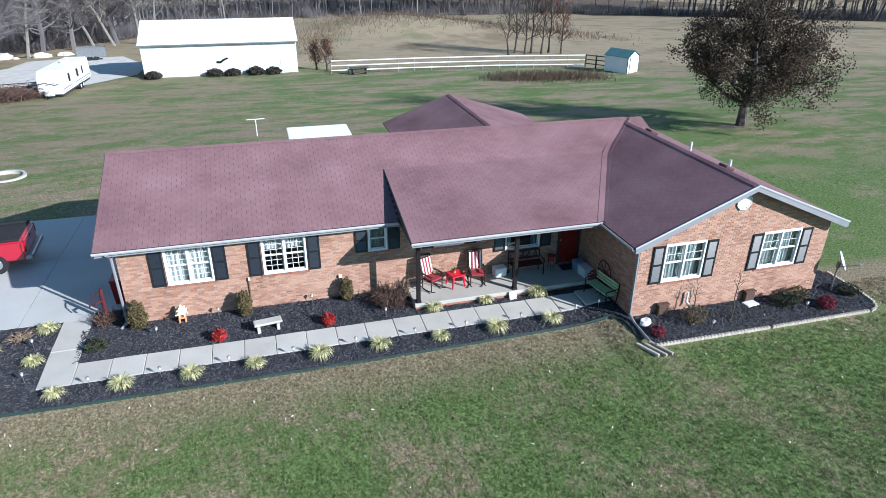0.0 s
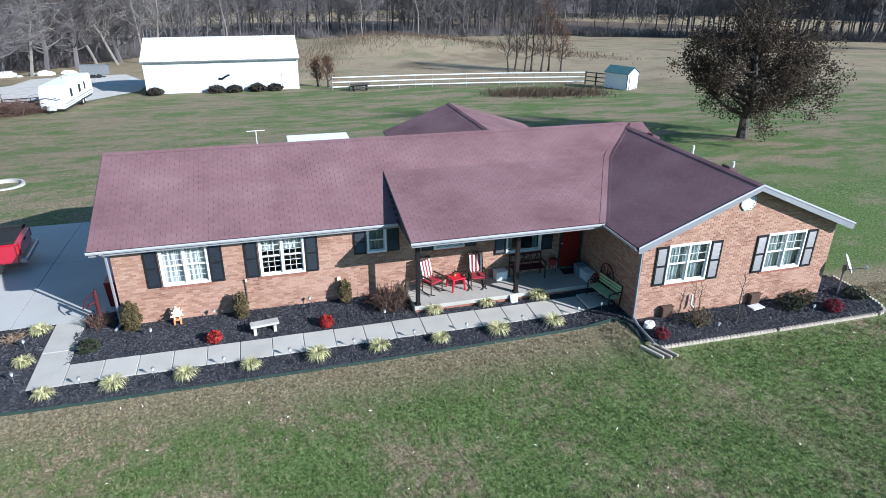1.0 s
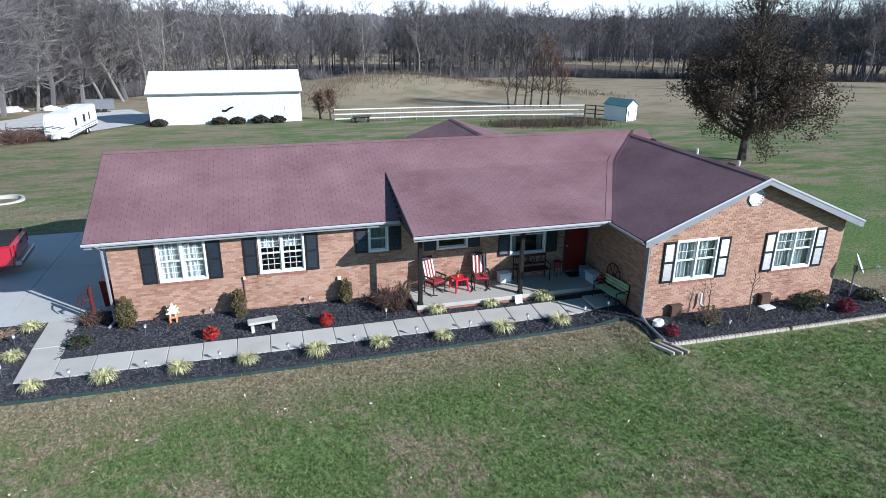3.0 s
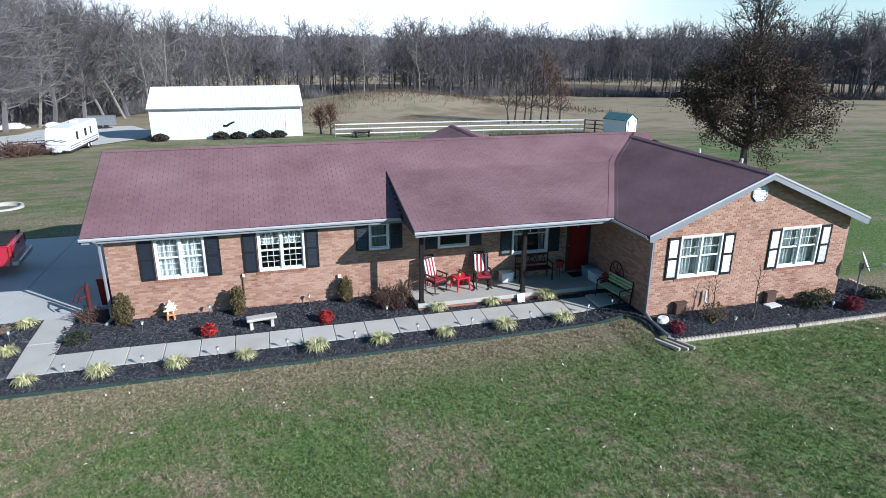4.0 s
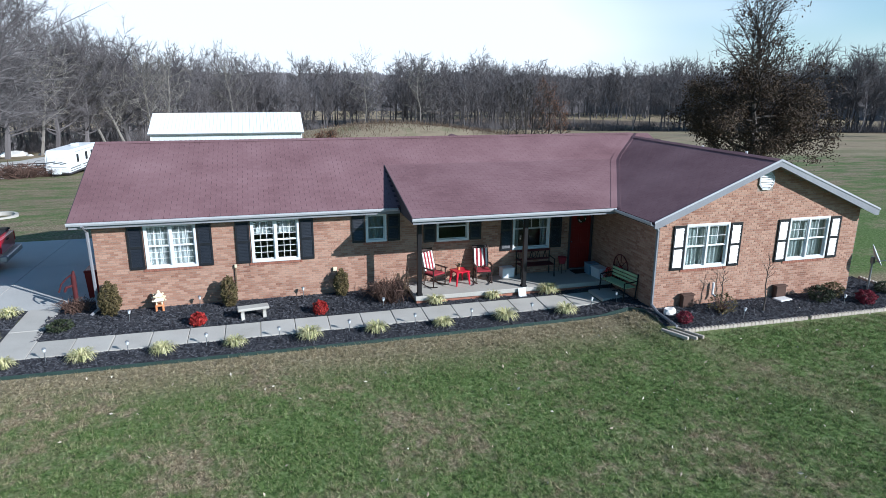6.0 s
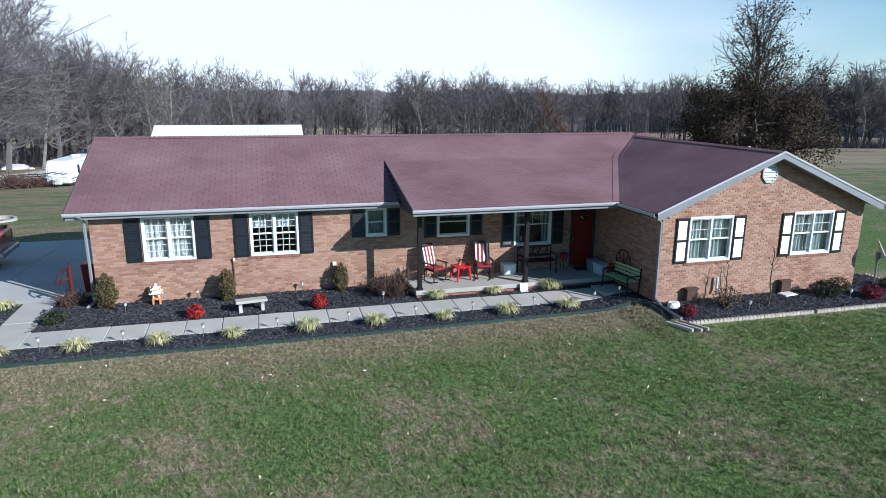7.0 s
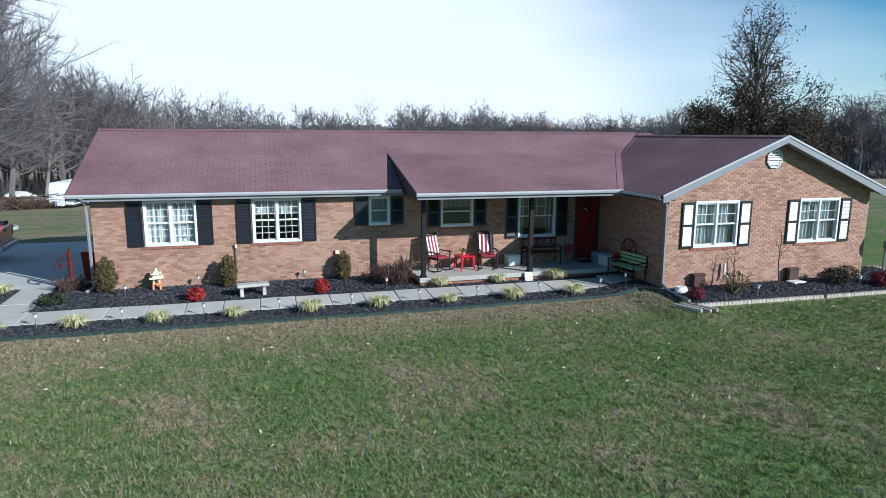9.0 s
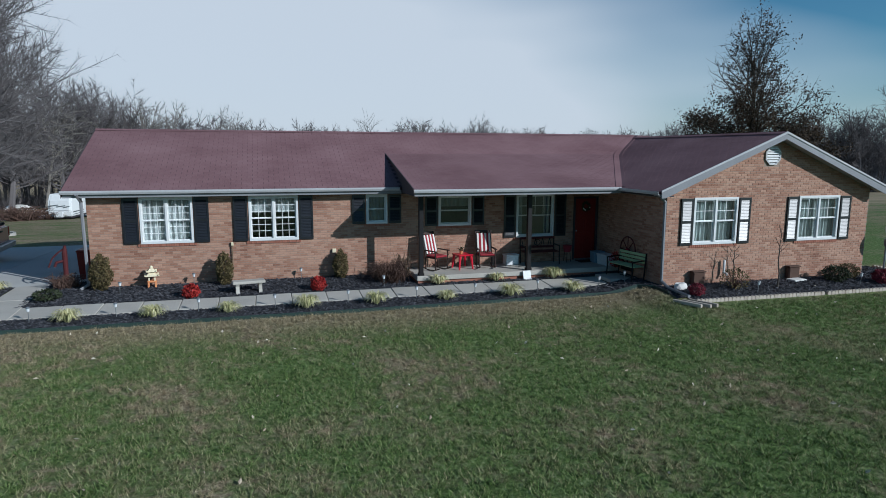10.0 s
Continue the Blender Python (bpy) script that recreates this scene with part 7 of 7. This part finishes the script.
utility_trailer()
o = thing("box_trailer", "grey steel stake trailer parked by the barn", "trailer", (-23.4, 105.5, gz(-23, 105.5)), 8)
o.scale = (0.72, 0.8, 0.8)
part("bed", box(B(), -2.6, -1.1, 0.7, 2.6, 1.1, 0.9), M["steel"], o)
for y in (-1.1, 1.05):
    part("side_panel", box(B(), -2.6, y, 0.9, 2.6, y + 0.06, 2.3), M["steel"], o)
part("end_panel", box(B(), 2.5, -1.04, 0.9, 2.6, 1.04, 2.3), M["steel"], o)
for x in (-0.6, 0.6):
    part("wheel", cyl(B(), (x, -1.15, 0.4), (x, -0.9, 0.4), 0.4, sides=14), M["rubber"], o)
    part("wheel", cyl(B(), (x, 0.9, 0.4), (x, 1.15, 0.4), 0.4, sides=14), M["rubber"], o)

# gravel lane
f = B()
lane = [((-60, 66), (-60, 80)), ((-34, 68), (-36, 90)), ((-24.5, 68.8), (-32, 98)), ((-18.5, 79), (-32, 106)), ((-14.8, 86), (-29, 108)), ((-14.8, 95), (-20, 109))]
pv = None
for a, b in lane:
    cur = [f.verts.new((a[0] + (b[0] - a[0]) * k / 6, a[1] + (b[1] - a[1]) * k / 6, gz(a[0] + (b[0] - a[0]) * k / 6, a[1] + (b[1] - a[1]) * k / 6) + 0.04)) for k in range(7)]
    if pv:
        for k in range(6):
            f.faces.new((pv[k], cur[k], cur[k + 1], pv[k + 1]))
    pv = cur
bmesh.ops.subdivide_edges(f, edges=f.edges[:], cuts=3, use_grid_fill=True)
for v in f.verts:
    v.co.z = gz(v.co.x, v.co.y) + 0.05
bmesh.ops.recalc_face_normals(f, faces=f.faces)
ob = finish("gravel_lane", f, M["gravel"])
tagged(ob, "pale gravel lane and yard beside the barn", "gravel", kind="structure")
rs2 = random.Random(12)
for i in range(9):
    x, y = -33.5 + rs2.uniform(-4.5, 4.5), 112 + rs2.uniform(-3, 3)
    o = thing("rubble_heap", "pale heap of broken concrete and logs", "rubble", (x, y, gz(x, y) - 0.1), rs2.uniform(0, 360), "rubble heaps")
    f = B()
    bmesh.ops.create_icosphere(f, subdivisions=2, radius=rs2.uniform(0.5, 1.3))
    for v in f.verts:
        v.co = Vector((v.co.x * 1.4, v.co.y, max(0, v.co.z) * 0.75)) * (1 + 0.35 * noise.noise(v.co * 2.4 + Vector((i, 0, 0))))
    part("heap_body", f, M["stone_white"] if i % 3 else M["gravel"], o)

# round kerb ring, line post, table, awning
o = thing("kerb_ring", "round pale concrete planting ring in the lawn", "planter ring", (-14.5, 39.2, gz(-14.5, 39.2)))
f = B()
for i in range(32):
    a, b2 = 2 * math.pi * i / 32, 2 * math.pi * (i + 1) / 32
    prism(f, [(r * math.cos(t), r * math.sin(t)) for r, t in ((1.0, a), (1.0, b2), (0.86, b2), (0.86, a))], "z", -0.1, 0.14)
bmesh.ops.remove_doubles(f, verts=f.verts, dist=0.001)
part("ring_body", f, M["concrete"], o)
o = thing("clothesline_post", "white steel T-shaped clothesline post", "post", (-1.4, 46.2, gz(-1.4, 46.2)), 5)
part("pole", cyl(B(), (0, 0, -0.2), (0, 0, 1.2), 0.03, sides=8), M["fence_white"], o)
part("crossbar", cyl(B(), (-0.6, 0, 1.18), (0.6, 0, 1.18), 0.028, sides=8), M["fence_white"], o)
o = thing("picnic_table", "dark wooden picnic table on the far lawn", "table", (10.6, 78.0, gz(10.6, 78.0)), 10)
part("tabletop", box(B(), -1.1, -0.45, 0.72, 1.1, 0.45, 0.78), M["bark_dark"], o)
for s in (-1, 1):
    part("bench_plank", box(B(), -1.1, s * 0.85 - 0.15, 0.42, 1.1, s * 0.85 + 0.15, 0.48), M["bark_dark"], o)
    part("leg_frame", box(box(B(), s * 0.8 - 0.05, -0.95, 0.38, s * 0.8 + 0.05, 0.95, 0.42), s * 0.8 - 0.05, -0.3, 0.0, s * 0.8 + 0.05, 0.3, 0.72), M["bark_dark"], o)
o = thing("patio_awning", "flat white metal patio awning behind the house", "awning", (1.7, 33.0, gz(2, 33)))
part("awning_roof", box(B(), -1.5, -1.3, 2.68, 1.5, 1.1, 2.78, 0.02), M["barn_white"], o)
for sx in (-1, 1):
    for sy in (-1.2, 1.0):
        part("post", box(B(), sx * 1.4 - 0.05, sy - 0.05, -0.1, sx * 1.4 + 0.05, sy + 0.05, 2.68), M["fence_white"], o)

# bricks, piece by piece
lay_bricks(front_wall, brick_spots(LEFT_X, WING_X0 - 0.02, -0.1, lambda x: 2.56, FRONT_OPEN), lambda s, z: Matrix.Translation((s, WALL_Y, z)), lambda s, z: False)
lay_bricks(wing_wall, brick_spots(WING_X0, WING_X1, -0.1, lambda x: z_wing(x) - 0.16, WING_OPEN + [(13.16, 3.48, 13.72, 4.04)]), lambda s, z: Matrix.Translation((s, WING_Y, z)), lambda s, z: 0.0 < z < 1.1 and 10.2 < s < 13.8)
lay_bricks(side_wall, brick_spots(0.0, WALL_Y - WING_Y - 0.02, -0.1, lambda x: 2.58, []), lambda s, z: pose(WING_X0, WALL_Y - 0.01 - s, z, 0, 0, -90), lambda s, z: False)
